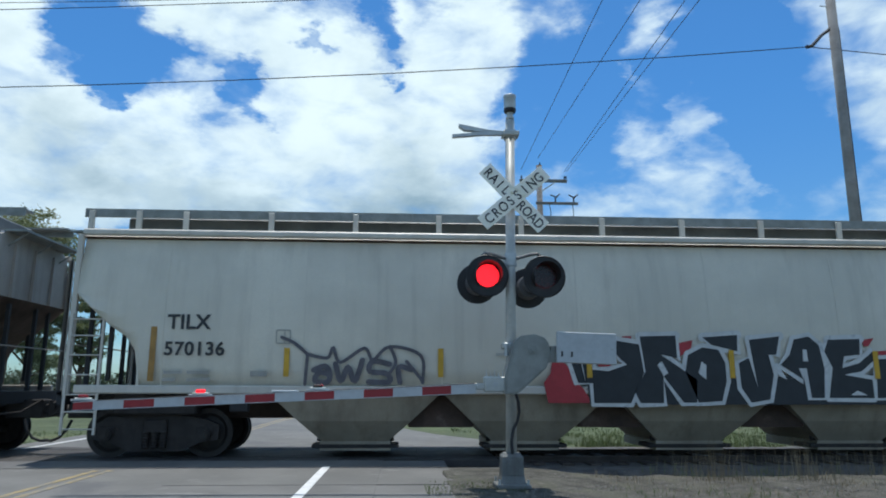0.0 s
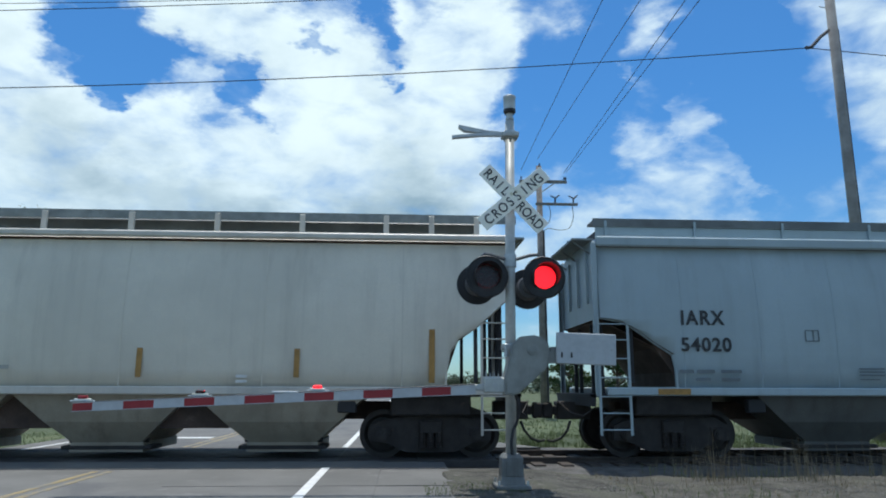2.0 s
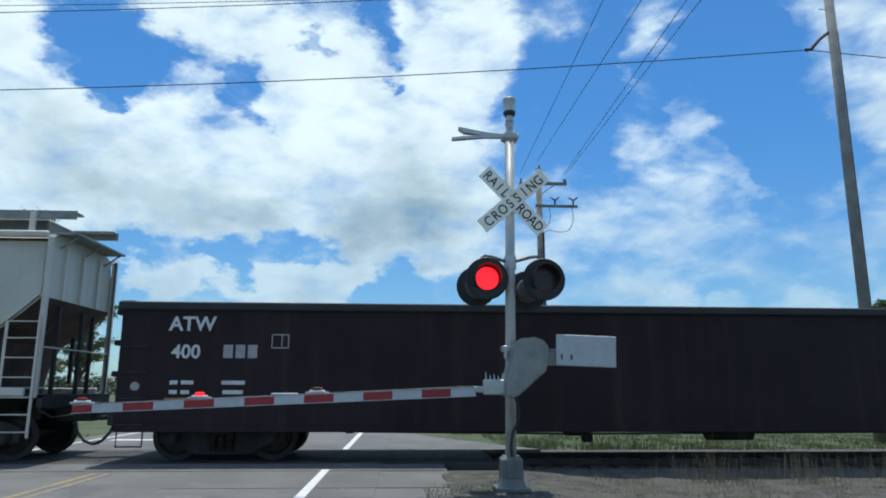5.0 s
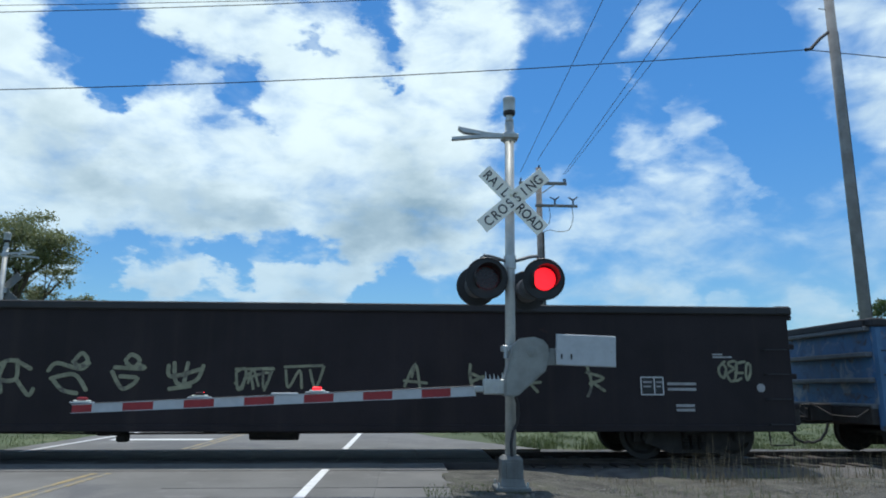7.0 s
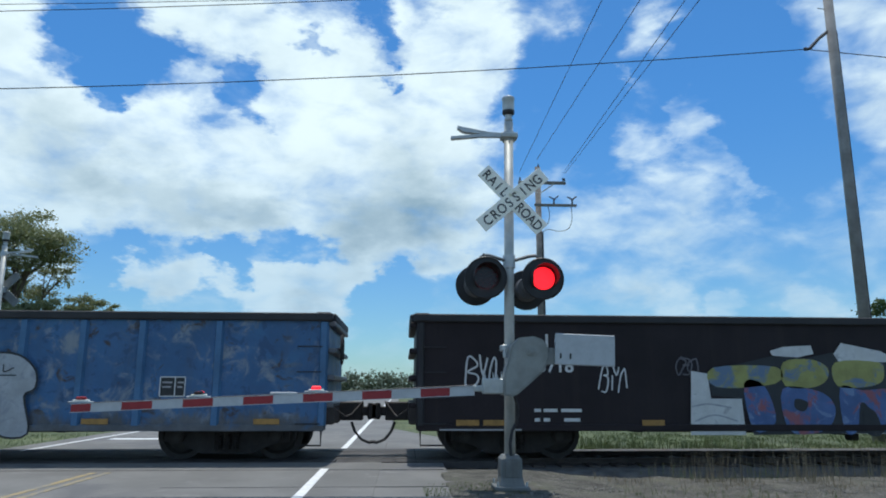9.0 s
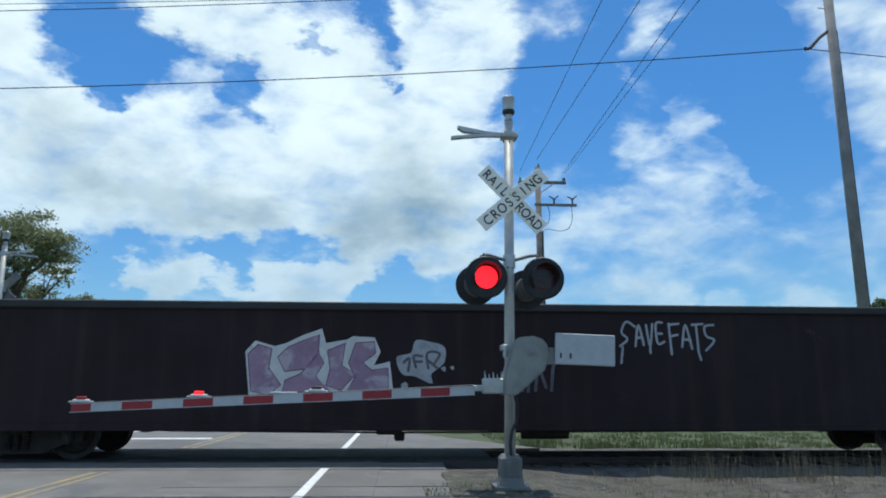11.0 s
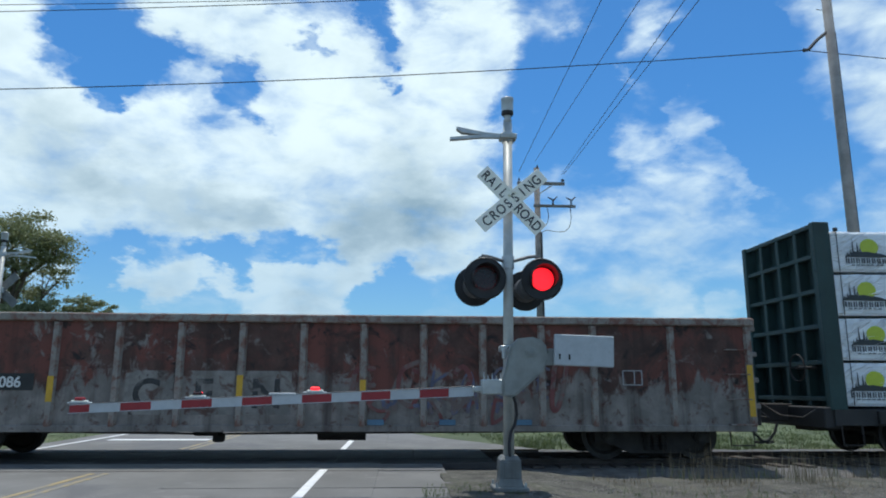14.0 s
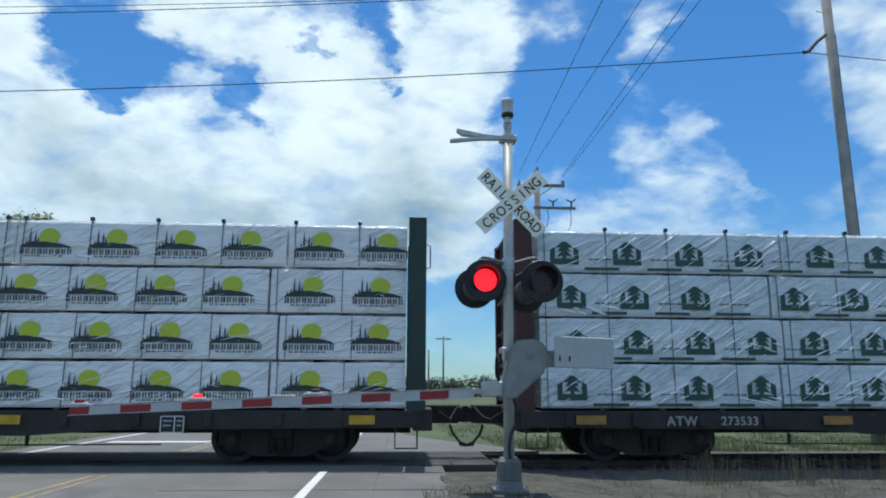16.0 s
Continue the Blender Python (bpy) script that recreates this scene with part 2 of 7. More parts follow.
# ---- building tools ----
def box(bm, cx, cy, cz, sx, sy, sz, bevel=0.0):
    g = bmesh.ops.create_cube(bm, size=1.0, matrix=Matrix.Translation((cx, cy, cz)) @ Matrix.Diagonal((sx, sy, sz, 1)))
    if bevel:
        es = list({e for v in g["verts"] for e in v.link_edges})
        bmesh.ops.bevel(bm, geom=es, offset=bevel, segments=1, affect="EDGES")
    return bm


def rod(bm, a, b, r, seg=8, r2=None):
    a, b = Vector(a), Vector(b)
    d = b - a
    m = Matrix.Translation((a + b) / 2) @ d.to_track_quat("Z", "Y").to_matrix().to_4x4()
    bmesh.ops.create_cone(bm, cap_ends=True, segments=seg, radius1=r, radius2=r if r2 is None else r2, depth=d.length, matrix=m)
    return bm


def tube(bm, pts, r, seg=6):
    pts = [Vector(q) for q in pts]
    rings = []
    for i, q in enumerate(pts):
        d = (pts[min(i + 1, len(pts) - 1)] - pts[max(i - 1, 0)]).normalized()
        ux = (Vector((0.13, 0.2, 1.0)) if abs(d.z) < .8 else Vector((0.1, 1.0, 0.2))).cross(d).normalized()
        uy = d.cross(ux)
        rings.append([q + (ux * math.cos(2 * math.pi * k / seg) + uy * math.sin(2 * math.pi * k / seg)) * r for k in range(seg)])
    return loft(bm, rings)


def prism(bm, outline, y0, y1):
    """Extrudes an outline of (x, z) from y0 to y1."""
    a = [bm.verts.new((x, y0, z)) for x, z in outline]
    b = [bm.verts.new((x, y1, z)) for x, z in outline]
    k = len(a)
    for i in range(k):
        bm.faces.new((a[i], a[(i + 1) % k], b[(i + 1) % k], b[i]))
    bm.faces.new(a[::-1])
    bm.faces.new(b)
    bmesh.ops.recalc_face_normals(bm, faces=bm.faces)
    return bm


def loft(bm, rings, close=True):
    rs = [[bm.verts.new(p) for p in ring] for ring in rings]
    for a, b in zip(rs, rs[1:]):
        for i in range(len(a) if close else len(a) - 1):
            j = (i + 1) % len(a)
            bm.faces.new((a[i], a[j], b[j], b[i]))
    if close:
        bm.faces.new(rs[0][::-1])
        bm.faces.new(rs[-1])
    bmesh.ops.recalc_face_normals(bm, faces=bm.faces)
    return bm


def mesh_of(name, bm, material, smooth=False):
    me = bpy.data.meshes.new(name)
    if smooth:
        for f in bm.faces:
            f.smooth = True
    bm.to_mesh(me)
    bm.free()
    me.materials.append(material)
    return me


def part(name, bm, material, parent, label="", smooth=False):
    me = bm if isinstance(bm, bpy.types.Mesh) else mesh_of(name, bm, material, smooth)
    ob = new(name, me)
    ob.parent = parent
    if label:
        ob["label"] = label
    return ob


def thing(name, label, category, at=(0, 0, 0), group="", kind=""):
    return tagged(place(new(name), at), label, category, group, kind)


def place(ob, at, rz=0.0):
    ob.matrix_basis = pose(*at, 0, 0, rz)
    return ob


def B():
    return bmesh.new()


def lettering(name, body, size, material, parent, x, y, z, depth=0.006, spacing=1.0, align="LEFT", turn=None, label="", squeeze=1.0, bold=0.022):
    """Words as a thin mesh standing upright on a side that faces -y."""
    cu = bpy.data.curves.new(name, "FONT")
    cu.body, cu.size, cu.extrude, cu.space_character, cu.align_x, cu.offset = body, size, depth / 2, spacing, align, size * bold
    tmp = bpy.data.objects.new("tmp", cu)
    scene.collection.objects.link(tmp)
    me = bpy.data.meshes.new_from_object(tmp.evaluated_get(bpy.context.evaluated_depsgraph_get()))
    bpy.data.objects.remove(tmp)
    m = turn if turn is not None else Matrix.Translation((x, y, z)) @ pose(0, 0, 0, 90) @ Matrix.Diagonal((squeeze, 1, 1, 1))
    me.transform(m)
    me.materials.clear()
    me.materials.append(material)
    return part(name, me, material, parent, label)


def ribbon(bm, pts, width, y, taper=0.0):
    """A painted stroke of (x, z) points, in the plane y."""
    k = len(pts)
    left, right = [], []
    for i, (x, z) in enumerate(pts):
        a, b = pts[max(0, i - 1)], pts[min(k - 1, i + 1)]
        dx, dz = b[0] - a[0], b[1] - a[1]
        d = math.hypot(dx, dz) or 1.0
        hw = width / 2 * (1 - taper * abs(2 * i / max(1, k - 1) - 1))
        yy = y - .0028 * i / max(1, k - 1)
        left.append(bm.verts.new((x - dz / d * hw, yy, z + dx / d * hw)))
        right.append(bm.verts.new((x + dz / d * hw, yy, z - dx / d * hw)))
    for i in range(k - 1):
        bm.faces.new((left[i], right[i], right[i + 1], left[i + 1]))
    if not taper:
        for e in (0, k - 1):
            a, b = (right[0], left[0]) if e == 0 else (left[-1], right[-1])
            c = (a.co + b.co) / 2
            r = (a.co - b.co) / 2
            out = Vector((-r.z, 0, r.x))
            inner = Vector(((pts[1][0] - pts[0][0]), 0, (pts[1][1] - pts[0][1]))) if e == 0 else Vector(((pts[-2][0] - pts[-1][0]), 0, (pts[-2][1] - pts[-1][1])))
            if out.dot(inner) > 0:
                out = -out
            ring = [bm.verts.new(c + r * math.cos(math.pi * q / 6) + out * math.sin(math.pi * q / 6)) for q in range(1, 6)]
            bm.faces.new([a] + ring + [b])
    return bm


def sheet(bm, pts, y):
    bm.faces.new([bm.verts.new((x, y, z)) for x, z in pts])
    return bm

# ---- ground, road and track ----
def slab(name, x0, x1, y0, y1, z, thick, material, label, category):
    bm = box(B(), (x0 + x1) / 2, (y0 + y1) / 2, z - thick / 2, x1 - x0, y1 - y0, thick)
    return tagged(part(name, bm, material, None), label, category, kind="structure")


def uneven(name, x0, x1, y0, y1, z, amp, step, material, label, category, edge=0.0, fall=0.0):
    """A strip of uneven ground whose border sinks by edge."""
    nx, ny = max(2, int((x1 - x0) / step)), max(2, int((y1 - y0) / step))
    verts, faces = [], []
    for j in range(ny + 1):
        for i in range(nx + 1):
            x, y = x0 + (x1 - x0) * i / nx, y0 + (y1 - y0) * j / ny
            rim = i in (0, nx) or j in (0, ny)
            if rim:
                x += 0.12 * noise.noise((x * 1.7, y * 1.7, 3.0))
                y += 0.12 * noise.noise((x * 1.9, y * 1.9, 8.0))
            verts.append((x, y, z + amp * noise.noise((x * 1.3, y * 1.3, 0)) + amp * .5 * noise.noise((x * 4, y * 4, 5)) - (edge if rim else 0) - fall * min(1.0, max(0.0, (x - 1.9) / 1.6))))
    for j in range(ny):
        for i in range(nx):
            a = j * (nx + 1) + i
            faces.append((a, a + 1, a + nx + 2, a + nx + 1))
    me = bpy.data.meshes.new(name)
    me.from_pydata(verts, [], faces)
    me.materials.append(material)
    return tagged(new(name, me), label, category, kind="structure")


def lay_ground():
    bm = bmesh.new()
    bmesh.ops.create_grid(bm, x_segments=8, y_segments=8, size=2400)
    g = tagged(part("ground", bm, GRASS_SOIL, None), "green mown grass field reaching to the horizon", "ground", kind="structure")
    g.location.z = -0.20
    slab("road", -8.6, -0.35, -60, 700, 0.0, 0.30, ASPHALT, "worn grey asphalt road crossing the track", "road")
    slab("road_apron", -0.348, 0.75, -60, -1.5, -0.004, 0.28, ASPHALT, "cracked asphalt apron beside the crossing", "road")
    flare = [(-.348, 1.5), (3.1, 1.5), (2.6, 2.5), (1.75, 4.0), (.95, 5.5), (.35, 7.2), (-.348, 9.5)]
    bm = loft(B(), [[(x, y, z) for x, y in flare] for z in (-.28, -.006)])
    tagged(part("road_apron", bm, ASPHALT, None), "cracked asphalt apron flaring out beyond the crossing", "road", kind="structure")
    white, yellow = "worn white edge line painted on the asphalt", "faded yellow centre line on the asphalt"
    for name, x, y0, y1, wdt, mat, lab in (("edge_line", -1.26, -60, -2.45, .13, WHITE_LINE, white), ("edge_line", -1.26, 1.5, 700, .13, WHITE_LINE, white),
                                           ("edge_line", -7.95, -60, -3.0, .11, WHITE_LINE, white), ("edge_line", -7.95, 1.0, 700, .11, WHITE_LINE, white),
                                           ("centre_line", -4.80, -60, -2.9, .10, YELLOW_LINE, yellow), ("centre_line", -4.58, -60, -2.9, .10, YELLOW_LINE, yellow),
                                           ("centre_line", -4.80, 1.5, 700, .10, YELLOW_LINE, yellow), ("centre_line", -4.58, 1.5, 700, .10, YELLOW_LINE, yellow)):
        slab(name, x - wdt / 2, x + wdt / 2, y0, y1, 0.005, 0.012, mat, lab, "road marking")
    slab("stop_line", -7.5, -4.95, 4.3, 4.75, 0.005, 0.012, WHITE_LINE, "worn white stop line painted before the track", "road marking")
    slab("tar_seam", -3.2, 0.7, -4.63, -4.60, 0.003, 0.01, TAR, "thin dark tar seam across the asphalt", "road marking")
    slab("tar_seam", -8.5, 0.7, -2.62, -2.56, 0.003, 0.01, TAR, "thin dark tar seam across the asphalt", "road marking")
    # gravel beside the road and under the track
    uneven("gravel_shoulder", 0.35, 30, -30, -2.3, 0.004, 0.045, 0.3, GRAVEL_BED, "grey-brown gravel and dirt shoulder with weeds", "gravel", 0.2, 0.15)
    uneven("gravel_shoulder", 3.0, 60, 1.3, 2.7, -0.09, 0.03, 0.3, BALLAST, "pale gravel strip beyond the track", "gravel", 0.1)
    for x0, x1 in ((0.72, 120), (-120, -8.62)):
        bm = prism(B(), [(-2.5, -.26), (2.4, -.26), (1.75, -.12), (-1.75, -.12)], x0, x1)
        bmesh.ops.transform(bm, matrix=Matrix(((0, 1, 0, 0), (1, 0, 0, 0), (0, 0, 1, 0), (0, 0, 0, 1))), verts=bm.verts)
        bmesh.ops.recalc_face_normals(bm, faces=bm.faces)
        tagged(part("ballast", bm, BALLAST, None), "grimy crushed-stone track ballast", "ballast", kind="structure")
    for y0, y1 in ((-1.42, -.80), (-.70, .70), (.80, 1.42)):
        k = 0
        x = -8.6
        while x < 0.4:
            tagged(part("crossing_panel", box(B(), x + .74, (y0 + y1) / 2, -.055, 1.47, y1 - y0, .12, .006), PANEL, None), "dark worn rubber crossing panel between the rails", "crossing panel", kind="structure")
            x += 1.48
    for s in (-1, 1):
        bm = prism(B(), [(-.075, -.17), (.075, -.17), (.075, -.155), (.012, -.13), (.012, -.045), (.036, -.03), (.036, 0), (-.036, 0), (-.036, -.03), (-.012, -.045), (-.012, -.13), (-.075, -.155)], -140, 140)
        bmesh.ops.transform(bm, matrix=Matrix(((0, 1, 0, 0), (1, 0, 0, s * .755), (0, 0, 1, 0), (0, 0, 0, 1))), verts=bm.verts)
        bmesh.ops.recalc_face_normals(bm, faces=bm.faces)
        tagged(part("rail", bm, STEEL_RAIL, None), "worn steel rail with a bright top", "rail", kind="structure")


lay_ground()

# ---- the crossing signal and its gate ----
def disc(bm, c, r, depth, seg=28, r2=None):
    """A round plate facing -y, centred on c."""
    return rod(bm, (c[0], c[1] + depth / 2, c[2]), (c[0], c[1] - depth / 2, c[2]), r, seg, r2)


LENSES = {"first": [], "second": []}   # the lenses that light up in turn


def flasher(parent, x, y, z, face, beat):
    """One flashing light: round backing board, hood, lamp case and the lens that turns its lit side outwards."""
    s = -1 if face < 0 else 1
    board = part("signal_light", disc(B(), (0, 0, 0), 0.292, 0.02, 32), BLACK_PAINT, parent, "round black backing board of a flashing light")
    board.location = (x, y, z)
    if s > 0:
        board.rotation_euler.z = math.pi
    part("lamp_case", disc(disc(B(), (0, 0.11, 0), 0.16, 0.2, 20, 0.18), (0, 0.23, 0), 0.10, 0.05, 16), LAMP_CASE, board, smooth=False)
    hood = bmesh.new()
    rows = []
    for j, yy in enumerate((-0.012, -0.15, -0.27)):
        ring = []
        for i in range(21):
            a = radians(-50 + i * 280 / 20) if j == 0 else radians(-45 + j * 18 + i * (270 - j * 36) / 20)
            ring.append((0.185 * math.cos(a), yy, 0.185 * math.sin(a)))
        rows.append(ring)
    loft(hood, rows, False)
    bmesh.ops.solidify(hood, geom=hood.faces[:], thickness=0.006)
    part("hood", hood, BLACK_PAINT, board)
    rim = bmesh.new()
    for i in range(28):
        a, b = (2 * math.pi * k / 28 for k in (i, i + 1))
        rod(rim, (0.286 * math.cos(a), -0.01, 0.286 * math.sin(a)), (0.286 * math.cos(b), -0.01, 0.286 * math.sin(b)), 0.012, 5)
    part("rim", rim, BLACK_PAINT, board)
    me = mesh_of("lens", disc(B(), (0, 0, 0), 0.158, 0.016, 32), LENS_LIT)
    me.materials.append(LENS_DARK)
    for p in me.polygons:
        p.material_index = 0 if p.normal.y < -0.5 else 1
    lens = part("lens", me, None, board, "red lens that flashes in turn")
    lens.location = (0, -0.026, 0)
    LENSES[beat].append(lens)
    return board


def blade(parent, c, ang, words, over):
    """One blade of the crossbuck with its black capitals."""
    m = Matrix.Translation(c) @ pose(0, 0, 0, 0, -ang, 0)
    bm = box(B(), 0, 0, 0, 1.20, 0.012, 0.225, 0.004)
    bmesh.ops.transform(bm, matrix=m, verts=bm.verts)
    b = part("crossbuck_blade", bm, SIGN_WHITE, parent, "white reflective blade with black capitals")
    b.data.materials.append(BASE_METAL)
    for p in b.data.polygons:
        p.material_index = 1 if p.normal.y > .5 else 0
    for word, x0, step in words:
        for i, ch in enumerate(word):
            lettering("letter", ch, 0.20, SIGN_BLACK, b, 0, 0, 0, 0.004, 1.0, "CENTER",
                      m @ Matrix.Translation((x0 + i * step, -0.0085, -0.072)) @ pose(0, 0, 0, 90) @ Matrix.Diagonal((0.84, 1, 1, 1)), bold=0.008)
    for x in (-0.05, 0.05):
        part("bolt", disc(B(), m @ Vector((x, -0.008, 0)), 0.012, 0.01, 8), GALV, b)
    return b


def crossing_signal(at, rz=0.0):
    t = thing("crossing_signal", "grey metal mast with a white crossbuck and red flashing lights", "railway signal")
    base = bmesh.new()
    box(base, 0, 0, 0.03, 0.46, 0.46, 0.06, 0.012)
    loft(base, [[(sx * a, sy * a, z) for sx, sy in ((-1, -1), (1, -1), (1, 1), (-1, 1))] for a, z in ((0.17, 0.06), (0.145, 0.16), (0.14, 0.40), (0.10, 0.45))])
    part("base", base, BASE_METAL, t, "cast aluminium junction box base")
    for sx in (-1, 1):
        for sy in (-1, 1):
            part("anchor_bolt", rod(B(), (sx * .19, sy * .19, .05), (sx * .19, sy * .19, .12), .016, 6), GALV, t)
    part("base_cover", box(B(), 0.0, -0.146, 0.27, 0.17, 0.014, 0.20, 0.004), BASE_METAL, t)
    part("mast", rod(B(), (0.0, 0, 0.44), (0.055, 0, 5.16), 0.074, 24, 0.066), ALU_PAINT, t, "tall pipe mast in chipped aluminium paint", True)
    part("mast_collar", rod(B(), (0.03, 0, 2.98), (0.03, 0, 3.16), 0.088, 20), GALV, t)
    part("mast_collar", rod(B(), (0.052, 0, 4.86), (0.052, 0, 5.0), 0.09, 20), GALV, t)
    bell = bmesh.new()
    prof = [(0.05, 5.16), (0.062, 5.20), (0.04, 5.25), (0.075, 5.29), (0.088, 5.36), (0.088, 5.50), (0.094, 5.51), (0.094, 5.54), (0.07, 5.555)]
    loft(bell, [[(0.056 + r * math.cos(2 * math.pi * i / 20), r * math.sin(2 * math.pi * i / 20), z) for i in range(20)] for r, z in prof])
    part("bell", bell, GALV, t, "dull metal electronic bell on the mast's top", True)
    cup = loft(B(), [[(0.056 + r * math.cos(2 * math.pi * i / 20), r * math.sin(2 * math.pi * i / 20), z) for i in range(20)] for r, z in ((0.07, 5.268), (0.09, 5.30), (0.09, 5.335), (0.07, 5.34))])
    part("bell_mouth", cup, BLACK_PAINT, t)
    arm = bmesh.new()
    loft(arm, [[(0.10, -.03, 4.93), (0.10, .03, 4.93), (0.10, .03, 4.97), (0.10, -.03, 4.97)], [(-.28, -.03, 4.955), (-.28, .03, 4.955), (-.28, .03, 5.0), (-.28, -.03, 5.0)],
               [(-.62, -.05, 4.985), (-.62, .05, 4.985), (-.62, .05, 5.055), (-.62, -.05, 5.055)], [(-.70, -.05, 5.04), (-.70, .05, 5.04), (-.70, .05, 5.07), (-.70, -.05, 5.07)]])
    part("upper_bracket", arm, GALV, t)
    arm = bmesh.new()
    loft(arm, [[(0.12, -.10, 4.90), (0.12, -.04, 4.90), (0.12, -.04, 4.94), (0.12, -.10, 4.94)], [(-.36, -.10, 4.89), (-.36, -.04, 4.89), (-.36, -.04, 4.935), (-.36, -.10, 4.935)],
               [(-.80, -.11, 4.845), (-.80, -.03, 4.845), (-.80, -.03, 4.885), (-.80, -.11, 4.885)]])
    part("lower_bracket", arm, GALV, t)
    part("bracket_clamp", box(B(), 0.05, -0.04, 4.92, 0.24, 0.2, 0.07, 0.01), ALU_PAINT, t)
    blade(t, (0.075, -0.115, 3.95), -46.0, [("RAIL", -0.51, 0.118), ("ROAD", 0.155, 0.118)], False)
    blade(t, (0.075, -0.135, 3.95), 40.5, [("CROSSING", -0.475, 0.134)], True)
    part("crossbuck_clamp", box(B(), 0.045, -0.06, 3.95, 0.20, 0.13, 0.16, 0.01), GALV, t)
    arms = bmesh.new()
    for s in (-1, 1):
        tube(arms, [(0.03, -.02, 3.07), (0.03 + s * .12, -.03, 3.10), (0.03 + s * .28, -.05, 3.145), (0.03 + s * .37, -.08, 3.15), (0.03 + s * .41, -.09, 3.10), (0.03 + s * .41, -.09, 3.0)], 0.026, 8)
        tube(arms, [(0.03 + s * .41, -.09, 3.12), (0.03 + s * .38, .30, 3.10), (0.03 + s * .38, .34, 2.95)], 0.022, 8)
    part("light_arm", arms, LAMP_CASE, t)
    flasher(t, -0.32, -0.16, 2.815, -1, "first")
    flasher(t, 0.475, -0.16, 2.81, -1, "second")
    flasher(t, -0.40, 0.42, 2.79, 1, "second")
    flasher(t, 0.34, 0.42, 2.73, 1, "first")
    t.matrix_basis = pose(*at, 0, 0, rz)
    return t


def crossing_gate(at):
    t = thing("crossing_gate", "lowered red and white striped gate arm with a grey counterweight", "crossing gate", at)
    # gate machine, clamped to the mast
    out = [(-.13, 1.23), (-.02, 1.21), (.06, 1.24), (.42, 1.55), (.49, 1.74), (.46, 1.89), (.40, 1.96), (.28, 2.00), (.10, 1.98), (-.01, 1.88), (-.06, 1.68), (-.13, 1.45)]
    bm = prism(B(), out, -0.42, -0.12)
    bmesh.ops.bevel(bm, geom=[e for e in bm.edges if abs(e.verts[0].co.y - e.verts[1].co.y) < 1e-4], offset=0.025, segments=2, affect="EDGES")
    part("gate_machine", bm, MACHINE_GREY, t, "grey cast cover of the gate machine")
    part("machine_hub", disc(disc(B(), (0.24, -0.425, 1.80), 0.06, 0.03, 20), (0.24, -0.445, 1.80), 0.03, 0.03, 12), MACHINE_GREY, t)
    for z in (1.34, 1.86):
        part("mast_clamp", box(B(), 0.01, -0.04, z, 0.24, 0.26, 0.08, 0.01), GALV, t)
    part("inspection_lug", rod(B(), (-.09, -.3, 1.72), (-.09, -.3, 1.86), .03, 8), GALV, t)
    arm = bmesh.new()
    loft(arm, [[(.36, -.36, 1.62), (.36, -.30, 1.62), (.36, -.30, 1.82), (.36, -.36, 1.82)], [(.62, -.36, 1.64), (.62, -.30, 1.64), (.62, -.30, 1.76), (.62, -.36, 1.76)]])
    box(arm, 0.70, -0.33, 1.66, 0.55, 0.05, 0.06, 0.008)
    box(arm, 0.54, -0.33, 1.80, 0.10, 0.05, 0.10, 0.008)
    part("counterweight_arm", arm, MACHINE_GREY, t)
    m = pose(0.965, -0.40, 1.82, 0, 2.0, 0)
    bm = box(B(), 0, 0, 0, 0.80, 0.06, 0.41, 0.01)
    bmesh.ops.transform(bm, matrix=m, verts=bm.verts)
    plate = part("counterweight", bm, REFLECT_WHITE, t, "flat pale blue-grey steel counterweight plates")
    for x, z, hh in ((-.33, -.09, .07), (-.2, -.09, .07), (.34, .0, .03)):
        bm = box(B(), x, -0.034, z, 0.022, 0.012, hh, 0.003)
        bmesh.ops.transform(bm, matrix=m, verts=bm.verts)
        part("bolt", bm, SIGN_BLACK if hh > .05 else GALV, plate)
    # fitting between machine and arm
    part("arm_fitting", box(box(B(), -.245, -.28, 1.345, .30, .16, .20, .015), -.45, -.28, 1.315, .14, .07, .08, .01), ALU_PAINT, t)
    spikes = bmesh.new()
    for i, h in enumerate((.10, .06, .08, .05, .09)):
        rod(spikes, (-.36 + i * .055, -.3, 1.44), (-.365 + i * .055, -.3, 1.445 + h), .012, 5, .004)
    part("shear_bolts", spikes, GALV, t)
    part("fitting_screw", disc(B(), (-.25, -.362, 1.34), .035, .012, 12), GALV, t)
    part("fitting_screw", disc(B(), (-.47, -.33, 1.315), .03, .03, 10), GALV, t)
    # the arm: a light tube in striped sections, drooping a little to its tip
    x0, z0, slope = -0.50, 1.287, 0.0455
    segs = [0.33] + [0.381] * 12 + [0.245]
    x = x0
    back = bmesh.new()
    for i, ln in enumerate(segs):
        red = i % 2 == 1
        h = 0.114 - 0.0009 * i
        za, zb = z0 + (x - x0) * slope, z0 + (x - ln - x0) * slope
        bm = bmesh.new()
        loft(bm, [[(xx, -.245, zz - h / 2), (xx, -.31, zz - h / 2), (xx, -.31, zz + h / 2), (xx, -.245, zz + h / 2)] for xx, zz in ((x, za), (x - ln + .001, zb))])
        part("arm_stripe", bm, REFLECT_RED if red else REFLECT_WHITE, t, "red reflective stripe" if red else "white reflective stripe")
        x -= ln
    x_end = x
    rail = bmesh.new()
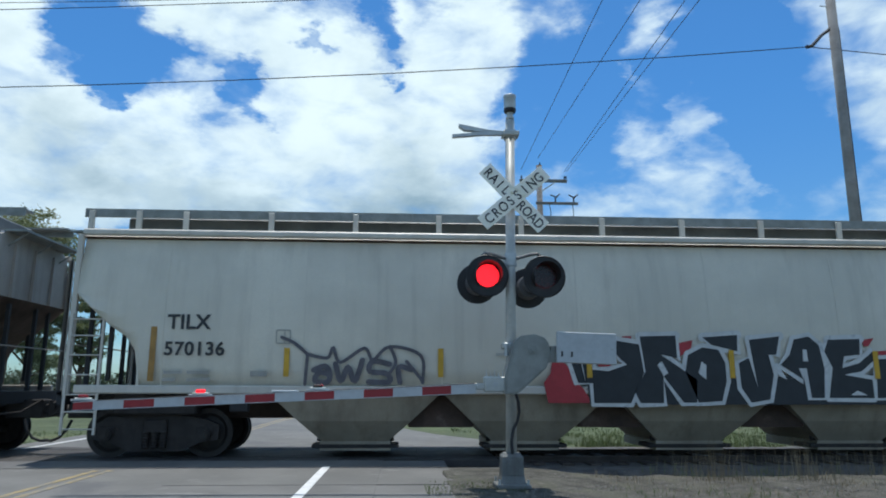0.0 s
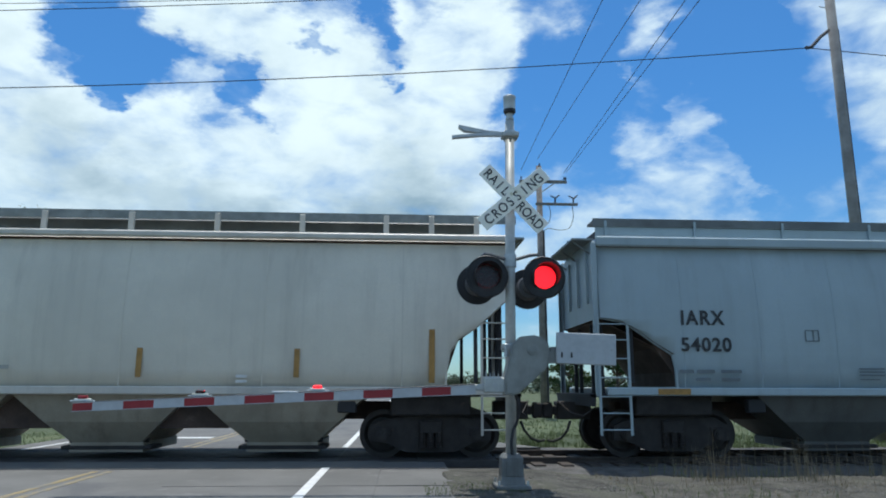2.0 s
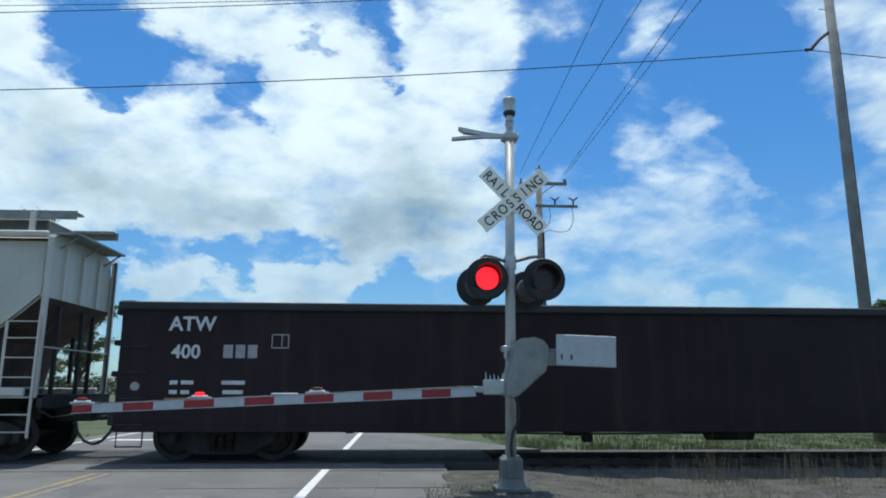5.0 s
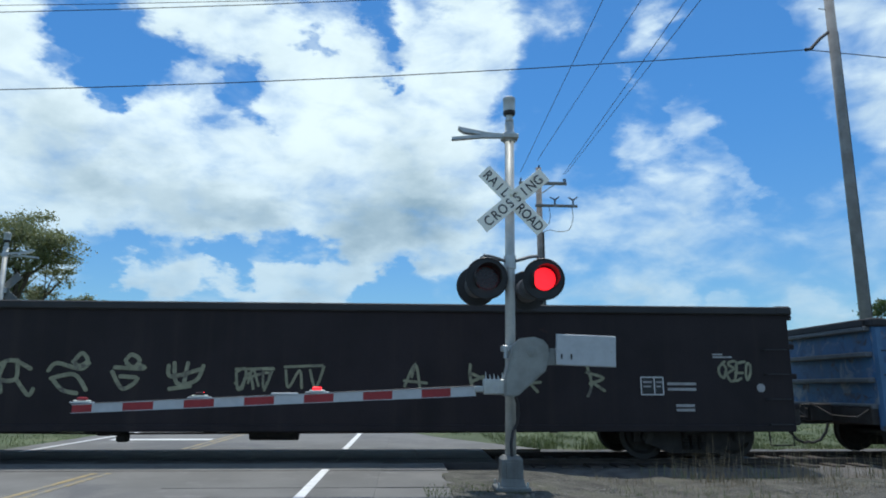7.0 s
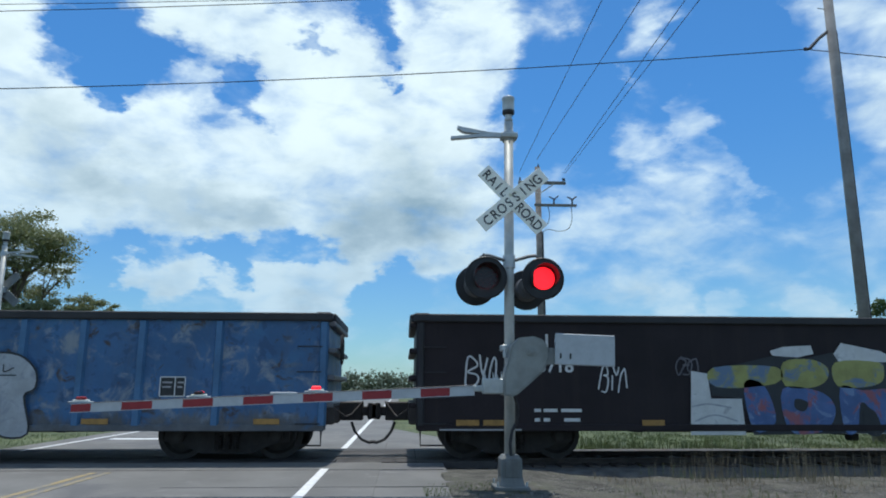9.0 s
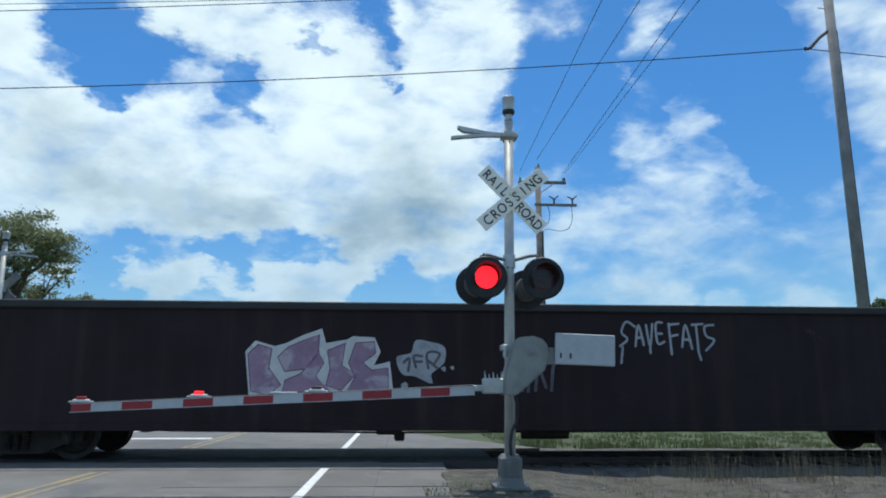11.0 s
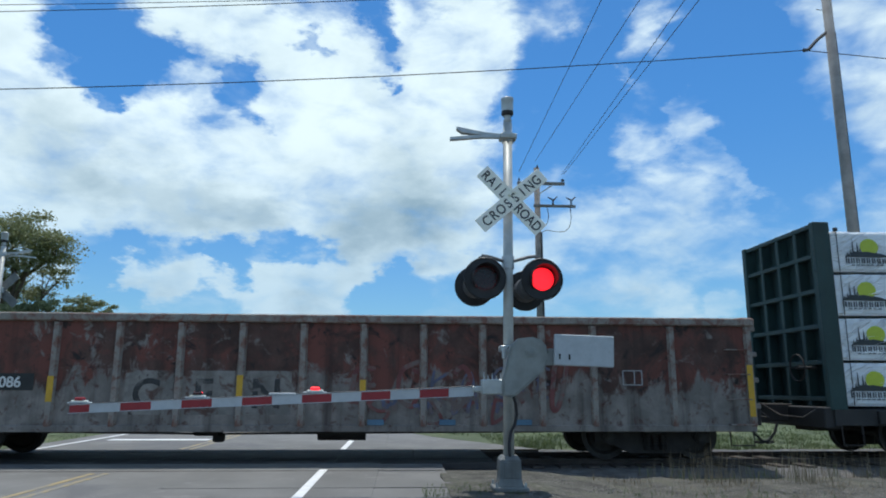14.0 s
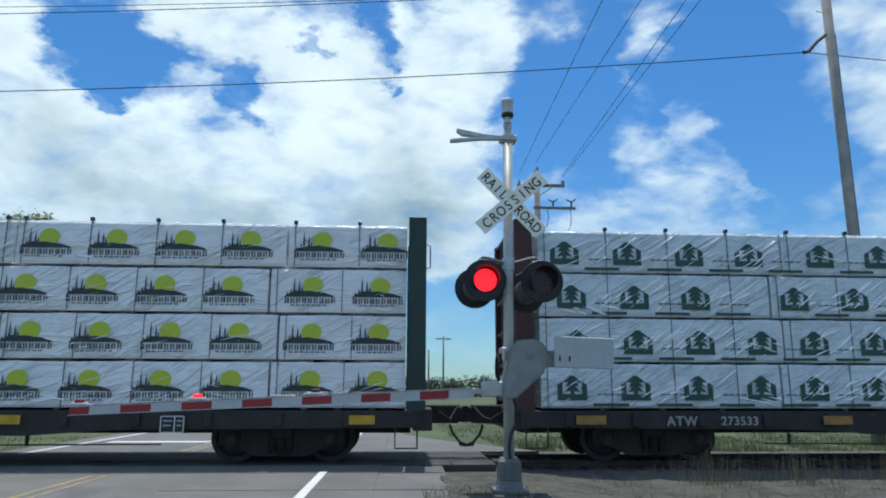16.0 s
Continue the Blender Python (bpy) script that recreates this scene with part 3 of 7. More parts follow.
    for dz, k in ((0.058, 1), (-0.058, -1)):
        hw = -0.0009 * 13 / 2
        loft(rail, [[(xx, -.24, zz), (xx, -.318, zz), (xx, -.318, zz + .008), (xx, -.24, zz + .008)] for xx, zz in ((x0, z0 + dz - .004), (x_end - .01, z0 + (x_end - x0) * slope + dz + k * hw - .004))])
    part("arm_edge", rail, REFLECT_WHITE, t, "bright metal edge strips")

    def top(xx):
        return z0 + (xx - x0) * slope + 0.061 - 0.0009 * (x0 - xx) / 0.4 / 2
    for xx, beat in ((-5.54, None), (-4.07, "first"), (-2.57, "second")):
        z = top(xx)
        lamp = part("arm_light", box(B(), xx, -.28, z + .018, .30, .05, .02, .006), REFLECT_WHITE, t, "small red warning light on the arm")
        part("light_case", box(B(), xx, -.28, z + .038, .20, .055, .022, .006), SIGN_WHITE, lamp)
        me = mesh_of("lens", box(B(), 0, 0, 0, .12, .06, .05, .012), LENS_LIT if beat else REFLECT_RED)
        if beat:
            me.materials.append(LENS_DARK)
            for p in me.polygons:
                p.material_index = 0 if p.normal.y < -0.1 or (p.normal.z > .5 and p.center.y < 0.01) else 1
        lens = part("lens", me, None, lamp)
        lens.location = (xx, -.28, z + .062)
        if beat:
            LENSES[beat].append(lens)
    part("junction_box", box(B(), -2.99, -.28, top(-2.99) + .016, .34, .055, .03, .008), REFLECT_WHITE, t)
    part("arm_cable", tube(B(), [(x0, -.236, z0 + .07), (-2.0, -.236, top(-2.0) + .004), (-4.0, -.236, top(-4.0) + .004), (-5.55, -.236, top(-5.55) + .004)], .007, 5), SIGN_BLACK, t)
    hose = [(.03, -.28, 1.22), (.07, -.22, 1.12), (.09, -.16, .98), (.07, -.12, .86), (.02, -.10, .76), (-.01, -.10, .60), (.0, -.10, .44)]
    part("cable", tube(B(), hose, .02, 8), SIGN_BLACK, t, "black flexible cable hanging to the base")
    return t


crossing_signal((1.455, -4.94, 0.0))
crossing_gate((1.455, -4.94, 0.0))
crossing_signal((-10.95, 4.94, -0.02), 180)

# ---- materials of the train ----
TRUCK_IRON = paint("truck_iron", (0.040, 0.034, 0.031), 0.8, 0.0, 0.35, 4.0, 40.0, 0.3, rust=0.35, rust_colour=(0.07, 0.045, 0.035))
WHEEL_STEEL = paint("wheel_steel", (0.045, 0.038, 0.034), 0.6, 0.2, 0.35, 5.0, 40.0, 0.2)
TREAD = paint("wheel_tread", (0.30, 0.29, 0.28), 0.3, 0.9, 0.1)
RUBBER = paint("rubber", (0.02, 0.02, 0.02), 0.7, 0, 0.2)
HOPPER_GREY = paint("hopper_grey", (0.70, 0.66, 0.56), 0.45, 0, 0.12, 0.5, 30.0, 0.05, streaks=0.22, streak_colour=(0.20, 0.18, 0.15), rust=0.0)
HOPPER_DULL = paint("hopper_dull_grey", (0.55, 0.525, 0.45), 0.45, 0, 0.14, 0.5, 30.0, 0.05, streaks=0.28, streak_colour=(0.18, 0.165, 0.14))
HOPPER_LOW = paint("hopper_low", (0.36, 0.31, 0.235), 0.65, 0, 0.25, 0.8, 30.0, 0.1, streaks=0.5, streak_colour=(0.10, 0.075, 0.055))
HOPPER_ROOF = paint("hopper_roof", (0.60, 0.565, 0.50), 0.5, 0, 0.12, 1.0, 30.0, 0.08, streaks=0.2)
HOPPER_BLUE = paint("hopper_blue", (0.375, 0.46, 0.49), 0.45, 0, 0.10, 0.5, 30.0, 0.05, streaks=0.26, streak_colour=(0.17, 0.18, 0.19))
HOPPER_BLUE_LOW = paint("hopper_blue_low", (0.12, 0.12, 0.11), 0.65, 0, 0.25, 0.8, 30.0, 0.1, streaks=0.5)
HOPPER_BROWN = paint("hopper_brown", (0.40, 0.37, 0.33), 0.6, 0, 0.2, 0.7, 30.0, 0.1, streaks=0.4, streak_colour=(0.14, 0.11, 0.09), rust=0.12, rust_colour=(0.11, 0.065, 0.05))
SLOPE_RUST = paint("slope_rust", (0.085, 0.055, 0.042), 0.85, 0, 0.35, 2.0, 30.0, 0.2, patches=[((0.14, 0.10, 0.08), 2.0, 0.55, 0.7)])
DARK_GRATING = paint("dark_grating", (0.17, 0.18, 0.178), 0.6, 0.3, 0.3, 1.5, 30.0, 0.3)
GRATING = paint("grating", (0.27, 0.29, 0.28), 0.6, 0.4, 0.25, 3.0, 30.0, 0.3)
YELLOW_TAPE = paint("yellow_tape", (0.62, 0.36, 0.03), 0.5, 0, 0.15, 6.0, 40.0, 0.1, streaks=0.2)
OCHRE_TAPE = paint("ochre_tape", (0.40, 0.22, 0.06), 0.6, 0, 0.25, 6.0, 40.0, 0.1, streaks=0.3)
INK = paint("stencil_black", (0.04, 0.042, 0.045), 0.6, 0, 0.2)
FAINT_BLUE = paint("faint_blue_stencil", (0.17, 0.20, 0.215), 0.6, 0, 0.2)
FAINT = paint("faint_stencil", (0.40, 0.385, 0.345), 0.6, 0, 0.2)
CHALK = paint("stencil_white", (0.66, 0.67, 0.66), 0.6, 0, 0.15, 8.0)
DULL_CHALK = paint("dull_white", (0.38, 0.38, 0.38), 0.7, 0, 0.2, 8.0)
GONDOLA_BLACK = paint("gondola_black", (0.027, 0.021, 0.024), 0.55, 0, 0.25, 0.7, 30.0, 0.1, streaks=0.35, streak_colour=(0.055, 0.042, 0.038), rust=0.15, rust_colour=(0.06, 0.035, 0.028), gloss=0.2)
GONDOLA_BROWN = paint("gondola_brownblack", (0.027, 0.017, 0.020), 0.6, 0, 0.25, 0.7, 30.0, 0.1, streaks=0.4, streak_colour=(0.07, 0.045, 0.038), rust=0.2, rust_colour=(0.075, 0.04, 0.03), gloss=0.2)
GONDOLA_BLUE = paint("gondola_blue", (0.045, 0.135, 0.29), 0.55, 0, 0.25, 0.8, 30.0, 0.12, streaks=0.35, streak_colour=(0.09, 0.10, 0.11), rust=0.25, rust_colour=(0.07, 0.045, 0.035), patches=[((0.045, 0.145, 0.30), 0.9, 0.48, 0.64), ((0.12, 0.155, 0.19), 1.7, 0.55, 0.72), ((0.055, 0.045, 0.045), 2.3, 0.57, 0.66), ((0.03, 0.085, 0.19), 3.7, 0.55, 0.62), ((0.24, 0.28, 0.32), 1.9, 0.52, 0.68)], band=((0.14, 0.15, 0.165), 0.78, 1.1))
GONDOLA_WORN = paint("gondola_worn_blue", (0.030, 0.048, 0.085), 0.6, 0, 0.3, 1.0, 30.0, 0.12, streaks=0.6, streak_colour=(0.085, 0.075, 0.068), rust=0.6, rust_colour=(0.055, 0.038, 0.034), patches=[((0.07, 0.048, 0.046), 0.9, 0.47, 0.60), ((0.045, 0.09, 0.14), 1.3, 0.54, 0.66), ((0.15, 0.14, 0.14), 2.8, 0.61, 0.70), ((0.03, 0.022, 0.022), 2.0, 0.58, 0.66)])
LIGHT_BLUE = paint("light_blue_panel", (0.085, 0.18, 0.27), 0.55, 0, 0.2, 1.0, 30.0, 0.1, streaks=0.4, patches=[((0.055, 0.12, 0.20), 1.6, 0.50, 0.64), ((0.085, 0.07, 0.065), 2.4, 0.57, 0.66)])
RIB_BLUE = paint("rib_blue", (0.062, 0.165, 0.31), 0.55, 0, 0.25, 1.4, 30.0, 0.1, streaks=0.3, rust=0.3, rust_colour=(0.08, 0.06, 0.05))
RIB_WORN = paint("rib_worn", (0.10, 0.15, 0.19), 0.6, 0, 0.3, 1.4, 30.0, 0.1, streaks=0.4, rust=0.5, rust_colour=(0.08, 0.06, 0.05))
CHORD_BLACK = paint("chord_black", (0.034, 0.034, 0.037), 0.75, 0, 0.25, 1.2, 30.0, 0.1, rust=0.25, rust_colour=(0.07, 0.05, 0.04))
GONDOLA_RUST = paint("gondola_rust", (0.105, 0.062, 0.052), 0.8, 0, 0.35, 2.4, 30.0, 0.25, streaks=0.85, streak_colour=(0.045, 0.032, 0.028), rust=0.55, rust_colour=(0.07, 0.036, 0.03), patches=[((0.18, 0.068, 0.054), 1.0, 0.44, 0.58), ((0.24, 0.215, 0.195), 2.6, 0.56, 0.68), ((0.04, 0.032, 0.03), 2.8, 0.56, 0.66)], band=((0.30, 0.27, 0.245), 1.40, 2.4), gloss=0.25)
RIB_RUST = paint("rib_rust", (0.28, 0.255, 0.225), 0.75, 0, 0.25, 2.1, 30.0, 0.2, streaks=0.4, rust=0.85, rust_colour=(0.13, 0.06, 0.045))
DECK_DARK = paint("flat_car_dark", (0.035, 0.033, 0.032), 0.7, 0, 0.3, 1.5, 30.0, 0.2, rust=0.4, rust_colour=(0.07, 0.045, 0.035))
BULKHEAD_GREEN = paint("bulkhead_green", (0.022, 0.055, 0.052), 0.6, 0, 0.25, 1.2, 30.0, 0.12, streaks=0.3)
BULKHEAD_MAROON = paint("bulkhead_maroon", (0.075, 0.028, 0.028), 0.65, 0, 0.25, 1.2, 30.0, 0.12, streaks=0.3)
SPRAY_WHITE = paint("spray_white", (0.62, 0.63, 0.62), 0.6, 0, 0.12, 4.0, patches=[((0.4, 0.41, 0.42), 4.0, 0.56, 0.7)])
SPRAY_BLACK = paint("spray_black", (0.022, 0.026, 0.032), 0.5, 0, 0.2, 4.0)
SPRAY_RED = paint("spray_red", (0.42, 0.035, 0.045), 0.5, 0, 0.15, 4.0)
FADED_RED = paint("faded_red", (0.20, 0.065, 0.06), 0.7, 0, 0.3, 3.0, patches=[((0.17, 0.13, 0.115), 3.5, 0.46, 0.6)])
FADED_BLUE = paint("faded_blue", (0.12, 0.13, 0.20), 0.7, 0, 0.3, 3.0, patches=[((0.17, 0.13, 0.115), 3.5, 0.46, 0.6)])
FADED_WHITE = paint("faded_white", (0.25, 0.235, 0.215), 0.75, 0, 0.3, 3.0, 30.0, 0.2, streaks=0.6, streak_colour=(0.07, 0.05, 0.042), patches=[((0.12, 0.07, 0.058), 2.6, 0.50, 0.62), ((0.06, 0.048, 0.044), 3.4, 0.58, 0.68)], gloss=0.25)
FADED_BLACK = paint("faded_black", (0.045, 0.043, 0.043), 0.7, 0, 0.3, 4.0, patches=[((0.19, 0.175, 0.16), 5.0, 0.54, 0.66)])
SPRAY_OLIVE = paint("spray_olive", (0.30, 0.30, 0.20), 0.7, 0, 0.3, 5.0, patches=[((0.12, 0.11, 0.09), 5.0, 0.5, 0.66)])
SPRAY_YELLOW = paint("spray_yellow", (0.33, 0.33, 0.11), 0.6, 0, 0.2, 4.0, patches=[((0.13, 0.20, 0.30), 2.2, 0.5, 0.62)])
SPRAY_BLUE = paint("spray_blue", (0.075, 0.14, 0.32), 0.6, 0, 0.2, 3.0, patches=[((0.28, 0.10, 0.12), 1.8, 0.5, 0.6), ((0.16, 0.25, 0.42), 2.6, 0.54, 0.64)])
SPRAY_PINK = paint("spray_pink", (0.34, 0.22, 0.31), 0.6, 0, 0.2, 3.0, patches=[((0.46, 0.40, 0.45), 2.2, 0.5, 0.62)])
SPRAY_PLUM = paint("spray_plum", (0.16, 0.07, 0.12), 0.6, 0, 0.2, 3.0)
SPRAY_SILVER = paint("spray_silver", (0.40, 0.42, 0.45), 0.5, 0.2, 0.2, 3.0, patches=[((0.28, 0.30, 0.34), 3.0, 0.5, 0.65)])
SPRAY_THIN = paint("spray_thin_silver", (0.33, 0.36, 0.38), 0.6, 0.1, 0.2, 3.0, patches=[((0.06, 0.13, 0.22), 3.0, 0.45, 0.62)])
SPRAY_GREY = paint("spray_grey", (0.12, 0.115, 0.13), 0.7, 0, 0.3, 5.0)
SPRAY_MUD = paint("spray_mud", (0.085, 0.068, 0.062), 0.7, 0, 0.3, 5.0)


def wrap_material(name, dull, clear):
    """White lumber wrap: a thin plastic sheet with taut diagonal folds."""
    m = bpy.data.materials.new(name)
    m.use_nodes = True
    n = Nodes(m.node_tree)
    co = n.add("ShaderNodeTexCoord").outputs["Object"]
    rnd = n.add("ShaderNodeObjectInfo").outputs["Random"]
    sh = n.add("ShaderNodeCombineXYZ", ins={0: n.math("MULTIPLY", rnd, 40.0), 1: 0.0, 2: 0.0}).outputs[0]
    at = n.add("ShaderNodeVectorMath", "ADD", {0: co, 1: sh}).outputs[0]
    turn = n.add("ShaderNodeMapping", ins={"Vector": at, "Rotation": (0, radians(33), 0)}).outputs[0]
    mp = n.add("ShaderNodeMapping", ins={"Vector": turn, "Scale": (0.45, 0.6, 6.0)}).outputs[0]
    folds = n.noise(mp, 1.3, 3.0, 0.5, 0.2).outputs[0]
    ridge = n.ramp(n.math("ABSOLUTE", n.math("SUBTRACT", folds, 0.5)), 0.0, 0.05, 1.0, 0.0)
    where = n.ramp(n.noise(at, 1.1, 3.0, 0.5).outputs[0], 0.40, 0.55)
    flat_mp = n.add("ShaderNodeMapping", ins={"Vector": at, "Scale": (0.8, 0.6, 7.0)}).outputs[0]
    sags = n.ramp(n.math("ABSOLUTE", n.math("SUBTRACT", n.noise(flat_mp, 1.6, 3.0, 0.5, 0.6).outputs[0], 0.5)), 0.0, 0.05, 1.0, 0.0)
    crush = n.noise(at, 5.0, 4.0, 0.6, 0.5).outputs[0]
    h = n.math("ADD", n.math("MULTIPLY", ridge, where), n.math("MULTIPLY", sags, 0.35))
    h = n.math("ADD", h, n.math("MULTIPLY", crush, 0.6))
    b = n.add("ShaderNodeBump", ins={"Strength": 1.0, "Distance": 0.022, "Height": h})
    col = n.mix(n.ramp(crush, 0.3, 0.8), (*dull, 1), (*clear, 1))
    glint = n.math("MULTIPLY", n.ramp(n.math("ABSOLUTE", n.math("SUBTRACT", folds, 0.515)), 0.0, 0.03, 0.25, 0.0), where)
    col = n.mix(n.math("MAXIMUM", glint, n.math("MULTIPLY", sags, 0.25)), col, (0.97, 0.97, 0.96, 1))   # pale sky glints along the folds and sags, put into the colour
    s = n.add("ShaderNodeBsdfPrincipled", ins={"Base Color": col, "Roughness": 0.16, "Normal": b})
    n.add("ShaderNodeOutputMaterial", ins={"Surface": s})
    return m


WRAP = wrap_material("white_lumber_wrap", (0.88, 0.92, 0.95), (0.96, 0.97, 0.98))
WRAP_BLUISH = wrap_material("bluish_lumber_wrap", (0.68, 0.78, 0.83), (0.84, 0.91, 0.94))
# ridges coloured paler than the bluish wrap, their highlights painted in
WRAP_FOLD = paint("wrap_fold", (0.97, 0.975, 0.97), 0.18, 0, 0.03, 5.0, 40.0, 0.05)
WOOD_END = paint("bunk_wood", (0.16, 0.12, 0.08), 0.85, 0, 0.3)
PRINT_LIME = paint("print_lime", (0.52, 0.60, 0.05), 0.35, 0, 0.08, 5.0, 40.0, 0.05)
PRINT_DARK = paint("print_dark", (0.03, 0.035, 0.04), 0.35, 0, 0.15)
PRINT_GREEN = paint("print_green", (0.02, 0.075, 0.06), 0.35, 0, 0.15)
PRINT_INK = paint("print_ink", (0.07, 0.075, 0.085), 0.4, 0, 0.1)
PRINT_GREY = paint("print_grey", (0.13, 0.14, 0.155), 0.4, 0, 0.1)

# ---- the train ----
TRAIN = []      # (thing, its place along the train)
WHEELS = []     # (wheelset, its car's place along the train, its own place on the truck)
LOADS = []      # (thing on a car, its place along the train, y, z)


def wheel_mesh():
    bm = bmesh.new()
    prof = [(0.0, -.068), (0.07, -.068), (0.09, -.03), (0.30, -.015), (0.36, -.06), (0.42, -.06), (0.425, 0.05), (0.45, 0.055), (0.45, 0.085), (0.36, 0.085), (0.30, 0.03), (0.09, 0.05), (0.0, 0.05)]
    k = 24
    for s in (-1, 1):
        y0 = s * 0.755
        rings = [[(max(r, .001) * math.cos(2 * math.pi * i / k), y0 - s * yy, max(r, .001) * math.sin(2 * math.pi * i / k)) for i in range(k)] for r, yy in [(r, -y) for r, y in prof]]
        loft(bm, rings)
    rod(bm, (0, -1.02, 0), (0, 1.02, 0), 0.075, 12)
    return mesh_of("wheelset", bm, WHEEL_STEEL)


WHEEL_ME = wheel_mesh()


def frame_mesh():
    """The two cast side frames and the bolster of a truck."""
    bm = bmesh.new()
    for s in (-1, 1):
        y0, y1 = s * 0.92, s * 1.08
        prism(bm, [(-1.14, .60), (-1.14, .34), (-.80, .28), (-.46, .13), (.46, .13), (.80, .28), (1.14, .34), (1.14, .60), (.90, .70), (.46, .78), (-.46, .78), (-.90, .70)], y0, y1)
        for x in (-.89, .89):
            rod(bm, (x, s * 1.0, .43), (x, s * 1.15, .43), .12, 14)
            box(bm, x, s * 1.0, .50, .32, .20, .16, .02)
    box(bm, 0, 0, .58, .42, 2.3, .24, .02)
    return mesh_of("truck", bm, TRUCK_IRON)


def spring_mesh():
    """One coil spring of a truck, as a ribbed column."""
    prof = []
    for i in range(6):
        prof += [(.062, .20 + i * .052), (.068, .215 + i * .052), (.052, .235 + i * .052)]
    return mesh_of("spring", loft(B(), [[(r * math.cos(2 * math.pi * k / 10), r * math.sin(2 * math.pi * k / 10), z) for k in range(10)] for r, z in prof]), WHEEL_STEEL)


FRAME_ME, SPRING_ME = frame_mesh(), spring_mesh()
CAP_ME = mesh_of("bearing_cap", disc(disc(B(), (0, 0, 0), .085, .03, 14), (0, -.02, 0), .05, .02, 10), WHEEL_STEEL)


def truck(car, u, x):
    t = part("truck", FRAME_ME, None, car, "dark cast-iron two-axle truck")
    t.location.x = x
    for dx in (-.89, .89):
        wset = part("wheelset", WHEEL_ME, None, t)
        wset.location = (dx, 0, .45)
        WHEELS.append((wset, u + x, dx))
        cap = part("bearing_cap", CAP_ME, None, t)
        cap.location = (dx, -1.17, .43)
    for dx in (-.16, 0, .16):
        o = part("spring", SPRING_ME, None, t)
        o.location = (dx, -1.12, 0)
    return t


def coupler(car, x, s):
    """Drawbar, knuckle, cut lever and drooping air hose at one end; s is the way outwards."""
    bm = box(B(), x + s * .20, 0, .86, .70, .36, .36, .02)
    part("draft_sill", bm, TRUCK_IRON, car)
    bm = box(B(), x + s * .62, 0, .86, .42, .16, .18, .02)
    box(bm, x + s * .74, -.10, .86, .20, .14, .30, .03)
    rod(bm, (x + s * .70, -.12, .70), (x + s * .70, -.12, 1.02), .05, 10)
    part("coupler", bm, TRUCK_IRON, car)
    hose = [(x + s * .35, -.42, .66), (x + s * .42, -.44, .48), (x + s * .55, -.44, .33), (x + s * .70, -.42, .27), (x + s * .83, -.40, .29)]
    part("air_hose", tube(B(), hose, .028, 7), RUBBER, car, "black rubber air hose drooping in a loop")
    lever = [(x + s * .08, -1.35, .95), (x + s * .30, -1.30, .80), (x + s * .36, -.6, .82), (x + s * .55, -.2, 1.05)]
    part("cut_lever", tube(B(), lever, .016, 6), TRUCK_IRON, car)


def ladder(car, x0, x1, y, zs, material, z0, z1):
    bm = bmesh.new()
    for x in (x0, x1):
        box(bm, x, y, (z0 + z1) / 2, .045, .03, z1 - z0)
    for z in zs:
        rod(bm, (x0, y - .01, z), (x1, y - .01, z), .013, 6)
    return part("ladder", bm, material, car)


def bars(name, car, x, z, y, rows, material, label=""):
    """Lettering too small to read, as plain bars: rows of (dx, dz, width, height)."""
    for k, (dx, dz, wd, h) in enumerate(rows):
        part(name, box(B(), x + dx + wd / 2, y, z + dz, wd, .004, h), material, car, "" if k else label)


CUT = [(0.0, 2.98), (0.30, 2.70), (0.62, 2.42), (0.95, 2.20), (1.12, 1.95), (1.18, 1.62), (1.19, 1.30)]
CUT_STRAIGHT = [(0.0, 2.62), (0.38, 2.56), (0.62, 2.44), (1.02, 2.16), (1.38, 1.93), (1.43, 1.66), (1.44, 1.30)]


